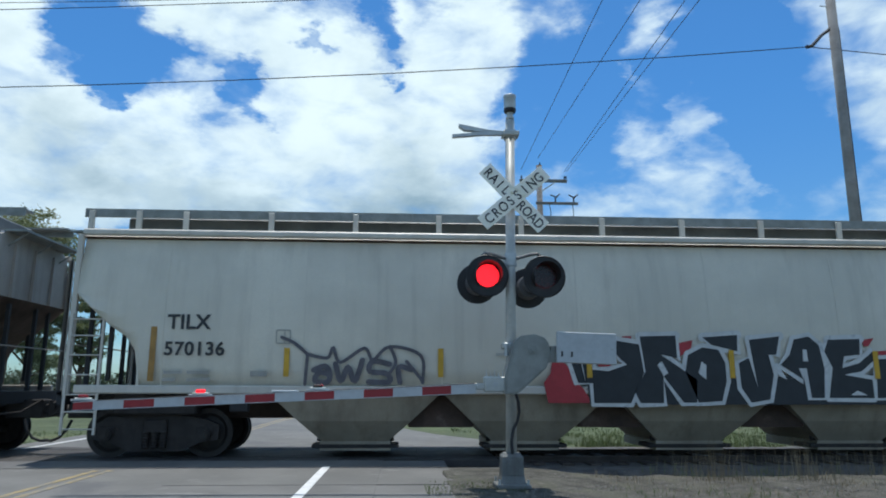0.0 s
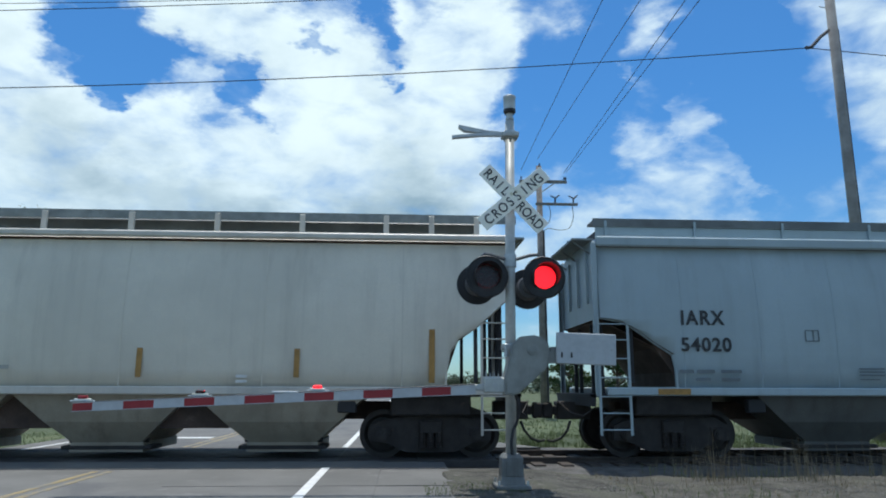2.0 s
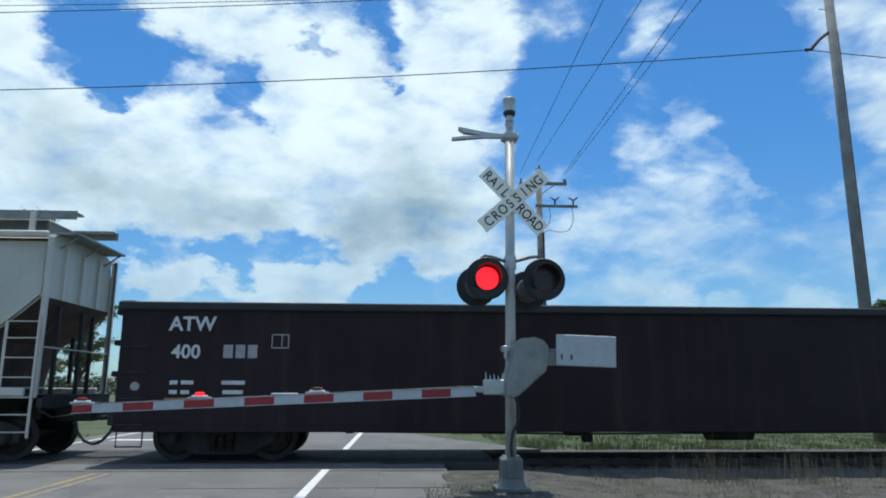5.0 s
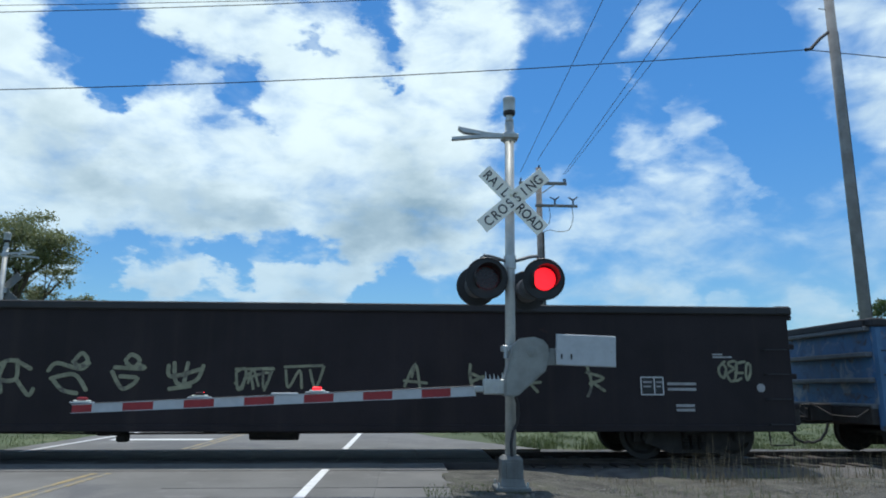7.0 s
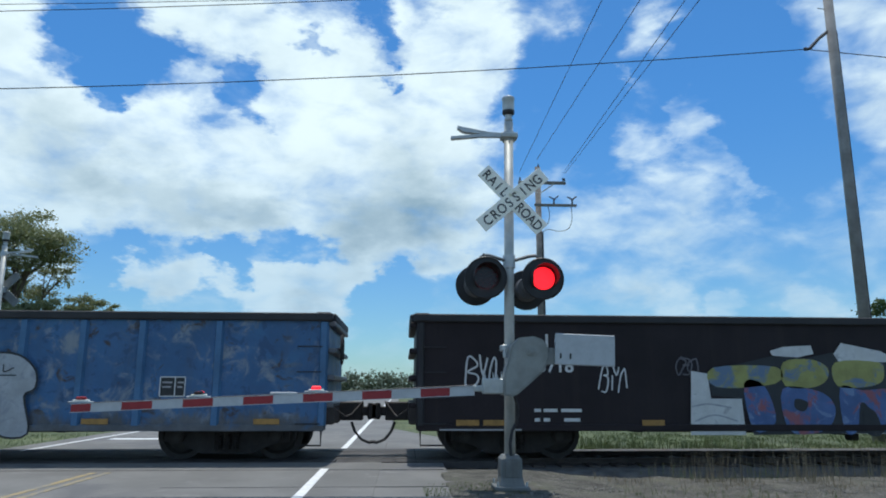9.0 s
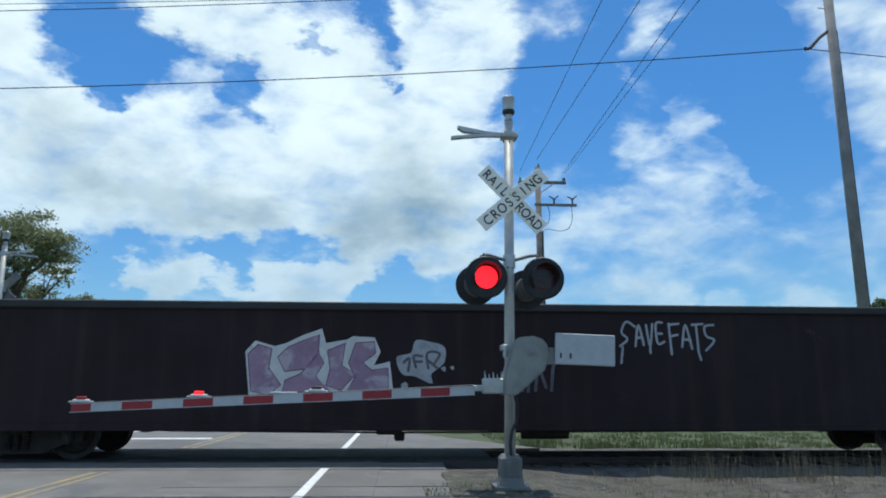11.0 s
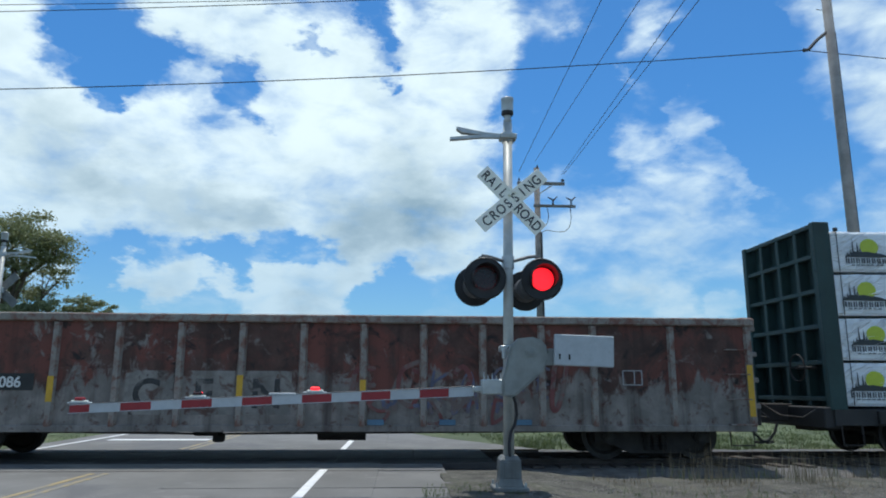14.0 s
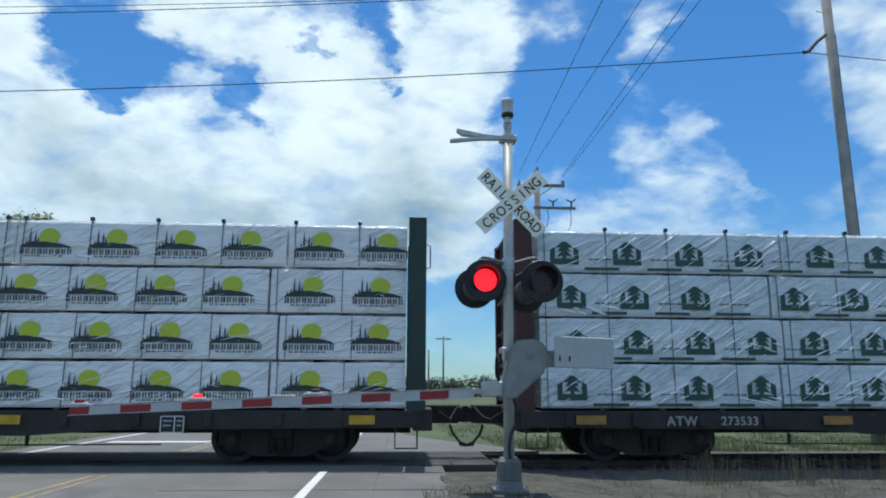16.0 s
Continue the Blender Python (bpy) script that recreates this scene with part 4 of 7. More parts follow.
def hopper(u, n, label, side, low, roof, bays, cut, seam_step, post, boards=True):
    """A covered hopper car: rounded side sheets, roof with walkways and hatches, slope sheets, bays, end posts and ladders."""
    car = thing("covered_hopper", label, "freight car", group="cars of the freight train")
    TRAIN.append((car, u))
    prof = [(-1.46, 1.30), (-1.515, 1.62), (-1.545, 1.95), (-1.56, 2.3), (-1.558, 2.6), (-1.545, 2.9), (-1.52, 3.2), (-1.485, 3.5), (-1.44, 3.75), (-1.39, 3.95), (-1.365, 4.02), (-1.44, 4.06), (-.95, 4.26), (-.4, 4.36), (0, 4.38)]
    prof = prof + [(-y, z) for y, z in prof[-2::-1]]

    def ring(x, zb):
        out = []
        for y, z in prof:
            if z < zb:
                k = min(1.0, (zb - 1.3) / 1.7)
                out.append((x, y, zb + (z - 1.3) * .0001))
            else:
                out.append((x, y, z))
        return out
    rings = [ring(x, z) for x, z in cut] + [ring(n / 2, 1.30)] + [ring(n - x, z) for x, z in cut[::-1]]
    me = mesh_of("body", loft(B(), rings), side)
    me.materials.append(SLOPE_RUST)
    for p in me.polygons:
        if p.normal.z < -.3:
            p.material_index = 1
        p.use_smooth = abs(p.normal.y) > .9
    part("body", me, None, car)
    for s in (-1, 1):
        part("eave", box(B(), n / 2, s * 1.50, 4.13 if boards else 4.11, n + .04, .10, .13 if boards else .20, .03), roof, car, "bright rolled eave along the roof")
        sill = box(B(), n / 2, s * 1.50, 1.245, n - .2, .12, .15, .02)
        part("side_sill", sill, roof, car, "pale side sill")
        seam = bmesh.new()
        loft(seam, [[(-.012, s * -ya, za), (.012, s * -ya, za), (.012, s * (-ya + .007), za), (-.012, s * (-ya + .007), za)] for ya, za in prof[:10]])
        me = mesh_of("weld_seam", seam, side)
        x = 1.6
        while x < n - 1.4:
            o = part("weld_seam", me, None, car)
            o.location.x = x
            x += seam_step
    # slope sheets under the raised ends, and the end sheets' stiffeners
    for e in (0, 1):
        def X(v):
            return v if e == 0 else n - v
        bm = loft(B(), [[(X(x), -1.36, z), (X(x), 1.36, z), (X(x), 1.36, z - .03), (X(x), -1.36, z - .03)] for x, z in ((.06, cut[0][1] - .02), (1.25, 2.0), (2.7, 1.22))])
        part("slope_sheet", bm, SLOPE_RUST, car, "rust-brown sloping end sheet")
        bm = prism(B(), [(X(cut[3][0]), cut[3][1] - .02), (X(cut[-1][0] + .6), 1.9), (X(cut[-1][0] + .6), 1.19), (X(cut[-1][0] + .02), 1.19), (X(cut[-1][0] - .04), 1.6)], -1.40, 1.40)
        part("slope_leg", bm, SLOPE_RUST, car)
        part("body_bolster", box(B(), X(1.45), 0, .98, 1.5, 2.5, .38, .03), TRUCK_IRON, car)
        lip = bmesh.new()
        for (xa, za), (xb, zb) in zip(cut, cut[1:]):
            rod(lip, (X(xa), -1.49, za), (X(xb), -1.49, zb), .025, 6)
        part("cut_edge", lip, side, car)
        for y in (-.75, 0, .75):
            part("end_stiffener", box(B(), X(-.01), y, 3.5, .08, .09, 1.05), post, car)
        # corner posts from the end platform to the roof
        for y in (-1.46, 1.46):
            part("corner_post", box(B(), X(-.06), y, 2.62, .10, .09, 2.95, .01), post, car)
        for y, xx in ((-1.1, .12), (-.55, .10), (.5, .12), (1.1, .16), (-1.38, .62), (1.38, .66)):
            part("end_upright", box(B(), X(xx), y, 2.0, .07, .07, 1.75 if xx < .5 else 1.2), CHORD_BLACK, car)
        bm = box(B(), X(.25), 0, 1.17, .95, 2.9, .06)
        box(bm, X(-.16), 0, 1.08, .10, 2.9, .22)
        part("end_platform", bm, CHORD_BLACK, car)
        part("hand_rail", tube(B(), [(X(-.10), -1.40, 2.05), (X(-.10), 1.40, 2.05)], .016, 6), post, car)
        ladder(car, X(-.05), X(.52), -1.53, [.55, .85, 1.15, 1.5, 1.85, 2.2, 2.5], post, .45, 2.6)
        ladder(car, X(-.10), X(-.10) + .01, 1.40, [1.6, 2.0, 2.4, 2.8], post, 1.2, 4.1)
        bm = box(B(), X(-.18), 0, 4.22, .42, 2.3, .04)
        for y in (-1.0, 0, 1.0):
            tube(bm, [(X(-.35), y, 4.20), (X(.0), y, 3.95)], .02, 5)
        part("end_walkway", bm, GRATING, car, "grating walkway overhanging the end")
        truck(car, u, X(1.45))
        coupler(car, X(-.02), -1 if e == 0 else 1)
        bm = box(B(), X(3.0), -1.3, .98, .34, .18, .26, .02)
        part("jacking_pad", bm, CHORD_BLACK, car)
    # roof walkways, their brackets and the hatches
    if boards:
        for s in (-1, 1):
            for k in range(3):
                part("walkway_plank", box(B(), n / 2, s * (.74 + k * .10), 4.665, n + .5, .085, .035), GRATING, car)
            part("roof_walkway", box(B(), n / 2, s * 1.0, 4.62, n + .5, .03, .17), GRATING, car, "steel grating walkway along the roof")
            x = -.10
            while x < n + .2:
                part("walkway_bracket", box(B(), x, s * 1.04, 4.43, .11, .06, .46, .01), roof, car)
                x += 1.65 if 1.5 < x < n - 2.6 else .90
        part("hatch_coaming", box(B(), n / 2, 0, 4.47, n - .9, 1.3, .30, .03), DARK_GRATING, car)
        for i in range(7):
            x = 1.4 + i * (n - 2.8) / 6
            bm = rod(rod(B(), (x, 0, 4.5), (x, 0, 4.62), .38, 20), (x, 0, 4.62), (x, 0, 4.68), .42, 20, .36)
            part("hatch", bm, roof, car)
    else:
        part("trough_hatch", box(box(B(), n / 2, 0, 4.46, n - .6, 1.7, .26, .03), n / 2, 0, 4.62, n - 1.2, .5, .06, .02), CHORD_BLACK, car)
        for s in (-1, 1):
            bm = box(B(), n / 2, s * .90, 4.60, n - .1, .44, .05)
            box(bm, n / 2, s * 1.12, 4.575, n - .1, .03, .17)
            part("roof_walkway", bm, DARK_GRATING, car)
            part("walkway_skirt", box(B(), n / 2, s * 1.09, 4.37, n - .2, .03, .26), roof, car)
            x = .3
            while x < n:
                part("walkway_bracket", box(B(), x, s * 1.13, 4.40, .05, .05, .42), roof, car)
                x += 1.83
    # bays
    first, last = (3.5, n - 2.6) if bays == 4 else (2.95, n - 2.95)
    w_bay = (last - first) / bays
    for i in range(bays):
        xc = first + (i + .5) * w_bay
        a, b = w_bay / 2 - .02, .62
        bm = bmesh.new()
        loft(bm, [[(xc - a, -1.44, 1.19), (xc + a, -1.44, 1.19), (xc + a, 1.44, 1.19), (xc - a, 1.44, 1.19)],
                  [(xc - a * .66, -1.25, .68), (xc + a * .66, -1.25, .68), (xc + a * .66, 1.25, .68), (xc - a * .66, 1.25, .68)],
                  [(xc - b, -.98, .30), (xc + b, -.98, .30), (xc + b, .98, .30), (xc - b, .98, .30)],
                  [(xc - b - .04, -.98, .29), (xc + b + .04, -.98, .29), (xc + b + .04, .98, .29), (xc - b - .04, .98, .29)],
                  [(xc - b - .04, -.98, .13), (xc + b + .04, -.98, .13), (xc + b + .04, .98, .13), (xc - b - .04, .98, .13)]])
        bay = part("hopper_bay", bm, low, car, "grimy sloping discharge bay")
        part("outlet_gate", box(rod(B(), (xc - .72, -.86, .34), (xc + .72, -.86, .34), .05, 8), xc, -.7, .21, 1.62, .6, .07, .01), TRUCK_IRON, bay)
        if i < bays - 1:
            xm = first + (i + 1) * w_bay
            part("bay_brace", prism(B(), [(xm - .10, 1.18), (xm + .10, 1.18), (xm + .66, .66), (xm + .6, .56), (xm - .6, .56), (xm - .66, .66)], -1.12, 1.12), SLOPE_RUST, car)
    part("centre_sill", box(B(), n / 2, 0, .86, n - 1.2, .5, .34, .02), SLOPE_RUST, car)
    return car


def side_strips(car, xs, h, z, y, material, wd=.085):
    for x in xs:
        part("reflector_strip", box(B(), x, y, z, wd, .006, h), material, car, "yellow reflective strip")


def graffiti(car, name, label, y, layers):
    """Sprayed letters as strokes lying on the side: layers of (material, width, strokes), each a few millimetres over the last; every stroke is a part."""
    for i, (mat, wd, strokes) in enumerate(layers):
        for k, st in enumerate(strokes):
            bm = ribbon(B(), smooth_line(st), wd, y - .004 * i - .0004 * k)
            bmesh.ops.recalc_face_normals(bm, faces=bm.faces)
            part(name, bm, mat, car, label if i == 0 and k == 0 else "")


def blot(car, y, fill, pts, edge=None, wd=.075, lift=0.0, soft=False):
    """One filled sprayed shape of (x, z) corners, with an outline in a second colour under it where given."""
    line = pts + [pts[0]]
    if soft:
        line = smooth_line([pts[-1]] + line + [pts[1]], 4)[4:-4]
    if edge:
        part("graffiti_outline", ribbon(B(), line + [line[1]], wd, y - lift), edge, car)
    bm = sheet(B(), line[:-1], y - lift - .004)
    bmesh.ops.recalc_face_normals(bm, faces=bm.faces)
    part("graffiti_shape", bm, fill, car)


def smooth_line(pts, steps=5):
    """A rounded line through the points."""
    if len(pts) < 3:
        return pts
    out = []
    for i in range(len(pts) - 1):
        p0, p1, p2, p3 = pts[max(0, i - 1)], pts[i], pts[i + 1], pts[min(len(pts) - 1, i + 2)]
        for k in range(steps):
            t = k / steps
            out.append(tuple(0.5 * (2 * b + (c - a) * t + (2 * a - 5 * b + 4 * c - d) * t * t + (3 * b - a - 3 * c + d) * t ** 3) for a, b, c, d in zip(p0, p1, p2, p3)))
    return out + [pts[-1]]


def at(strokes, x, z, sx=1.0, sz=1.0, slant=0.0):
    return [[(x + px * sx + pz * slant, z + pz * sz) for px, pz in st] for st in strokes]


# strokes of unreadable sprayed signs, in a unit square
SIGNS = {
    "a": [[(0, 0), (.1, .5), (.25, 1), (.4, .55), (.5, 0)], [(.05, .4), (.5, .42)]],
    "b": [[(0, 0), (0, 1), (.35, .95), (.42, .72), (.1, .52), (.45, .42), (.5, .15), (.3, 0), (0, .02)]],
    "c": [[(.5, .9), (.2, 1), (0, .7), (0, .3), (.2, 0), (.5, .12)]],
    "e": [[(.5, 1), (.05, .95), (0, .5), (0, .05), (.5, 0)], [(0, .5), (.4, .52)]],
    "n": [[(0, 0), (.03, 1), (.45, .05), (.5, 1)]],
    "o": [[(.25, 1), (.02, .75), (.02, .25), (.25, 0), (.48, .25), (.48, .75), (.25, 1)]],
    "s": [[(.5, .9), (.25, 1), (.02, .78), (.2, .52), (.45, .35), (.42, .08), (.15, 0), (0, .12)]],
    "u": [[(0, 1), (.02, .3), (.2, 0), (.4, .2), (.48, 1)]],
    "y": [[(0, 1), (.25, .5), (.5, 1)], [(.25, .5), (.22, 0)]],
    "k": [[(0, 0), (.02, 1)], [(.5, 1), (.08, .5), (.55, 0)]],
    "z": [[(0, .95), (.5, 1), (.02, .05), (.52, 0)]],
    "w": [[(0, 1), (.1, .1), (.25, .6), (.38, .05), (.5, 1)]],
}


def signs(keys, x, z, size, step, height, slant=0.05):
    out = []
    for i, k in enumerate(keys):
        st = SIGNS[k]
        if i % 3 == 1:
            st = [[(.5 - a, b) for a, b in line] for line in st]
        elif i % 3 == 2:
            st = [[(a, 1 - b) for a, b in line] for line in st]
        rng = random.Random(len(keys) * 31 + i * 7 + int(x * 10))
        st = [[(a + rng.uniform(-.13, .13), b + rng.uniform(-.12, .12)) for a, b in line] for line in st]
        out += at(st, x + i * step, z + (.03 if i % 2 else 0) * height, size, height, slant)
    return out


def consist_box(car, x, z, y, mat, wd=.42, h=.30):
    if mat is CHALK:
        part("stencil_panel", box(B(), x + wd / 2, y + .003, z + h / 2, wd, .004, h), BLACK_PAINT, car)
        bars("small_stencil", car, x + .04, z + h * .72, y, [(0, 0, wd * .4, .03), (0, -.08, wd * .35, .03), (wd * .6, 0, wd * .25, .03), (wd * .6, -.08, wd * .2, .03)], DULL_CHALK)
    bm = bmesh.new()
    for dx, dz, sx, sz in ((wd / 2, 0, wd, .02), (wd / 2, h, wd, .02), (0, h / 2, .02, h), (wd, h / 2, .02, h), (wd * .6, h / 2, .02, h)):
        box(bm, x + dx, y, z + dz, sx, .004, sz)
    part("stencil_frame", bm, mat, car)


def hopper_tilx(u, number, tag, side):
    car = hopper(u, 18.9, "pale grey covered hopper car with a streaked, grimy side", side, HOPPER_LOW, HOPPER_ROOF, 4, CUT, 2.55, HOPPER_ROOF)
    y = -1.575
    lettering("reporting_mark", "TILX", .37, INK, car, 1.67, y, 2.335, spacing=1.02)
    lettering("car_number", number, .34, INK, car, 1.64, y, 1.86, spacing=1.08)
    bars("small_stencil", car, 1.66, 1.55, y, [(0, 0, .32, .06), (.42, 0, .40, .06), (0, -.13, .22, .06), (.42, -.13, .42, .06), (1.55, -.02, .3, .10)], FAINT)
    consist_box(car, 3.65, 2.08, y, FAINT, .25, .24)
    side_strips(car, [1.44, 17.45], .98, 1.88, y + .01, OCHRE_TAPE, .11)
    side_strips(car, [3.85, 6.67, 9.44, 12.16, 14.98], .52, 1.74, y + .01, YELLOW_TAPE if tag else OCHRE_TAPE, .10)
    bars("small_stencil", car, 13.9, 1.5, y, [(0, 0, .2, .05), (0, -.09, .2, .05)], CHALK)
    bars("small_stencil", car, 7.7, 1.9, y, [(0, 0, .75, .05), (.9, .02, .3, .04), (1.4, -.25, .8, .07)], FAINT)
    return car


def hopper_graffiti(c):
    """A sketched outline tag and a large filled piece on the lower side."""
    y = -1.58
    blot(c, y, SPRAY_RED, [(8.58, 1.38), (8.71, 1.56), (8.75, 1.84), (8.90, 1.84), (9.07, 1.65), (9.21, 1.38), (9.31, 1.29), (9.48, 1.02), (8.65, 1.02)])
    blot(c, y, SPRAY_RED, [(9.52, 2.06), (9.73, 2.06), (9.89, 1.63), (9.61, 1.69)])
    blot(c, y, SPRAY_RED, [(11.17, 2.13), (11.44, 2.19), (11.39, 2.00), (11.12, 1.85)])
    blot(c, y, SPRAY_RED, [(10.08, 2.25), (10.27, 2.25), (10.24, 2.15), (10.12, 2.15)])
    blot(c, y, SPRAY_RED, [(14.75, 2.21), (15.00, 2.25), (14.87, 2.09), (14.78, 2.09)])
    blot(c, y, SPRAY_RED, [(15.03, 1.99), (15.35, 2.03), (15.26, 1.84), (15.07, 1.84)])
    blot(c, y, SPRAY_BLACK, [(9.38, 1.50), (15.07, 1.53), (15.57, 1.40), (15.82, 1.00), (9.43, 0.99)], lift=.004)
    blot(c, y, SPRAY_BLACK, [(9.25, 2.23), (9.49, 2.23), (9.50, 1.38), (9.36, 1.38)], edge=SPRAY_WHITE, wd=.17, lift=.008)
    blot(c, y, SPRAY_BLACK, [(9.05, 1.93), (9.25, 1.93), (9.36, 1.38), (9.22, 1.38)], edge=SPRAY_WHITE, wd=.17, lift=.008)
    blot(c, y, SPRAY_BLACK, [(9.87, 2.18), (10.40, 2.10), (10.47, 1.57), (10.20, 1.02), (9.51, 1.02), (9.49, 1.63), (9.80, 1.60), (10.15, 1.72), (9.89, 1.97)], edge=SPRAY_WHITE, wd=.17, lift=.008)
    blot(c, y, SPRAY_BLACK, [(10.42, 2.25), (11.11, 2.27), (11.12, 1.85), (10.81, 1.91), (11.48, 1.45), (11.45, 1.03), (11.20, 1.03), (10.84, 1.51), (10.82, 1.02), (10.38, 1.02), (10.28, 1.23), (10.50, 1.60)], edge=SPRAY_WHITE, wd=.17, lift=.008)
    blot(c, y, SPRAY_BLACK, [(11.26, 1.60), (11.33, 1.91), (11.61, 2.05), (11.92, 2.01), (12.04, 1.76), (12.04, 1.42), (11.93, 1.06), (11.48, 1.03)], edge=SPRAY_WHITE, wd=.17, lift=.008)
    blot(c, y, SPRAY_BLACK, [(11.63, 2.24), (12.31, 2.29), (12.29, 1.98), (12.04, 2.04), (11.79, 2.10)], edge=SPRAY_WHITE, wd=.17, lift=.008)
    blot(c, y, SPRAY_BLACK, [(12.53, 2.20), (13.13, 2.27), (13.04, 1.92), (12.89, 1.92), (12.96, 1.55), (12.85, 1.09), (12.49, 1.03), (12.32, 1.30), (12.30, 1.76), (12.50, 1.86), (12.63, 1.33)], edge=SPRAY_WHITE, wd=.17, lift=.008)
    blot(c, y, SPRAY_BLACK, [(13.30, 1.92), (13.41, 2.21), (13.70, 2.27), (13.89, 2.11), (13.96, 1.68), (13.91, 1.12), (13.66, 1.12), (13.61, 1.67), (13.46, 1.67), (13.53, 1.46), (13.11, 1.73)], edge=SPRAY_WHITE, wd=.17, lift=.008)
    blot(c, y, SPRAY_BLACK, [(14.08, 2.21), (14.71, 2.23), (14.68, 1.93), (14.37, 1.90), (14.31, 1.68), (14.65, 1.77), (14.94, 1.99), (15.00, 1.87), (14.69, 1.62), (14.34, 1.55), (14.88, 1.46), (14.88, 1.12), (14.00, 1.12), (14.12, 1.68), (13.99, 1.99)], edge=SPRAY_WHITE, wd=.17, lift=.008)
    blot(c, y, SPRAY_BLACK, [(15.00, 1.84), (15.35, 1.87), (15.44, 1.12), (14.94, 1.12)], edge=SPRAY_WHITE, wd=.17, lift=.008)
    blot(c, y, SPRAY_BLACK, [(15.55, 2.00), (15.65, 2.00), (15.71, 1.62), (15.59, 1.56)], edge=SPRAY_WHITE, wd=.17, lift=.008)
    blot(c, y, SPRAY_BLACK, [(15.76, 2.03), (15.90, 2.03), (15.93, 1.56), (15.79, 1.56)], edge=SPRAY_WHITE, wd=.17, lift=.008)
    blot(c, y, SPRAY_WHITE, [(11.51, 1.57), (11.58, 1.79), (11.67, 1.72), (11.65, 1.45)], lift=.014)
    blot(c, y, SPRAY_WHITE, [(13.55, 1.80), (13.56, 2.02), (13.64, 2.02), (13.65, 1.80)], lift=.014)
    blot(c, y, SPRAY_WHITE, [(10.73, 1.72), (10.82, 1.79), (10.93, 1.57), (10.84, 1.51)], lift=.014)
    blot(c, y, SPRAY_WHITE, [(12.96, 1.73), (13.05, 1.77), (13.21, 1.46), (13.06, 1.52)], lift=.014)
    blot(c, y, SPRAY_WHITE, [(14.41, 1.17), (14.56, 1.26), (14.75, 1.17)], lift=.014)
    blot(c, y, SPRAY_RED, [(15.98, 1.17), (15.99, 1.57), (16.06, 1.92), (16.23, 1.67), (16.39, 1.57), (16.38, 1.17)])
    graffiti(c, "outline_tag", "black sprayed outline lettering", y, [(SPRAY_GREY, .06, [[(3.75, 2.19), (3.99, 2.08), (4.23, 1.88)], [(4.23, 1.88), (4.59, 1.82), (4.69, 2.01), (4.83, 1.74), (5.26, 2.00), (5.42, 1.79), (5.73, 2.03), (6.30, 1.87), (6.34, 1.38)], [(4.23, 1.88), (4.20, 1.35)], [(5.73, 2.03), (5.84, 1.76), (5.74, 1.56)], [(6.04, 1.76), (6.28, 1.48), (6.34, 1.38)]])])
    graffiti(c, "outline_tag", "", y, [(SPRAY_GREY, .10, [[(4.35, 1.60), (4.55, 1.67), (4.64, 1.55), (4.61, 1.39), (4.38, 1.41), (4.45, 1.55), (4.62, 1.53)], [(4.74, 1.71), (4.85, 1.40), (4.97, 1.66), (5.10, 1.40), (5.23, 1.78)], [(5.73, 1.71), (5.42, 1.76), (5.37, 1.58), (5.68, 1.54), (5.72, 1.39), (5.35, 1.39)], [(5.92, 1.39), (5.90, 1.66), (6.13, 1.61)]])])
    graffiti(c, "small_tag", "", y, [(SPRAY_GREY, .035, [[(16.42, 1.77), (17.05, 1.65), (16.68, 1.62)], [(16.48, 1.65), (16.57, 1.49), (16.65, 1.62), (16.61, 1.35)], [(16.75, 1.67), (16.76, 1.35)], [(16.76, 1.53), (17.02, 1.53)], [(16.83, 1.65), (17.07, 1.45)]])])
    side_strips(c, [9.44, 12.16, 14.98], .52, 1.74, y - .026, YELLOW_TAPE, .10)


def train_hoppers():
    lead = hopper(-26.46, 18.9, "dull grey-brown covered hopper car streaked with rust", HOPPER_BROWN, HOPPER_LOW, HOPPER_BROWN, 4, CUT, 2.55, HOPPER_BROWN)
    c = hopper_tilx(-5.93, "570136", True, HOPPER_GREY)
    hopper_graffiti(c)
    hopper_tilx(14.60, "570143", False, HOPPER_GREY)
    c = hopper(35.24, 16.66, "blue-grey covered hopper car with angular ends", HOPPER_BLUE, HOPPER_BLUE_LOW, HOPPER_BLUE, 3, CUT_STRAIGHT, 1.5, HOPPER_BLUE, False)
    y = -1.575
    lettering("reporting_mark", "IARX", .38, INK, c, 1.54, y, 2.50, spacing=1.2, squeeze=.88)
    lettering("car_number", "54020", .36, INK, c, 1.52, y, 2.0, spacing=1.12)
    bars("small_stencil", c, 1.46, 1.62, y, [(0, 0, .28, .06), (.34, 0, .34, .06), (.8, 0, .4, .06), (.3, -.15, .3, .06), (.8, -.15, .36, .06), (3.5, .06, .5, .03), (3.5, 0, .5, .03), (3.5, -.06, .5, .03), (3.5, -.14, .4, .03)], FAINT_BLUE)
    consist_box(c, 3.97, 2.2, y, FAINT_BLUE, .26, .20)
    bars("small_stencil", c, 9.1, 1.62, y, [(0, .08, .5, .03), (0, 0, .5, .03), (0, -.08, .5, .03), (2.4, 0, .35, .03), (2.4, -.08, .35, .03)], FAINT_BLUE)
    for x in (1.05, 5.9, 8.3, 12.6, 15.2):
        part("reflector_strip", box(B(), x + .3, -1.565, 1.245, .62, .006, .11), OCHRE_TAPE, c)
    hopper_tilx(53.51, "570117", False, HOPPER_DULL)


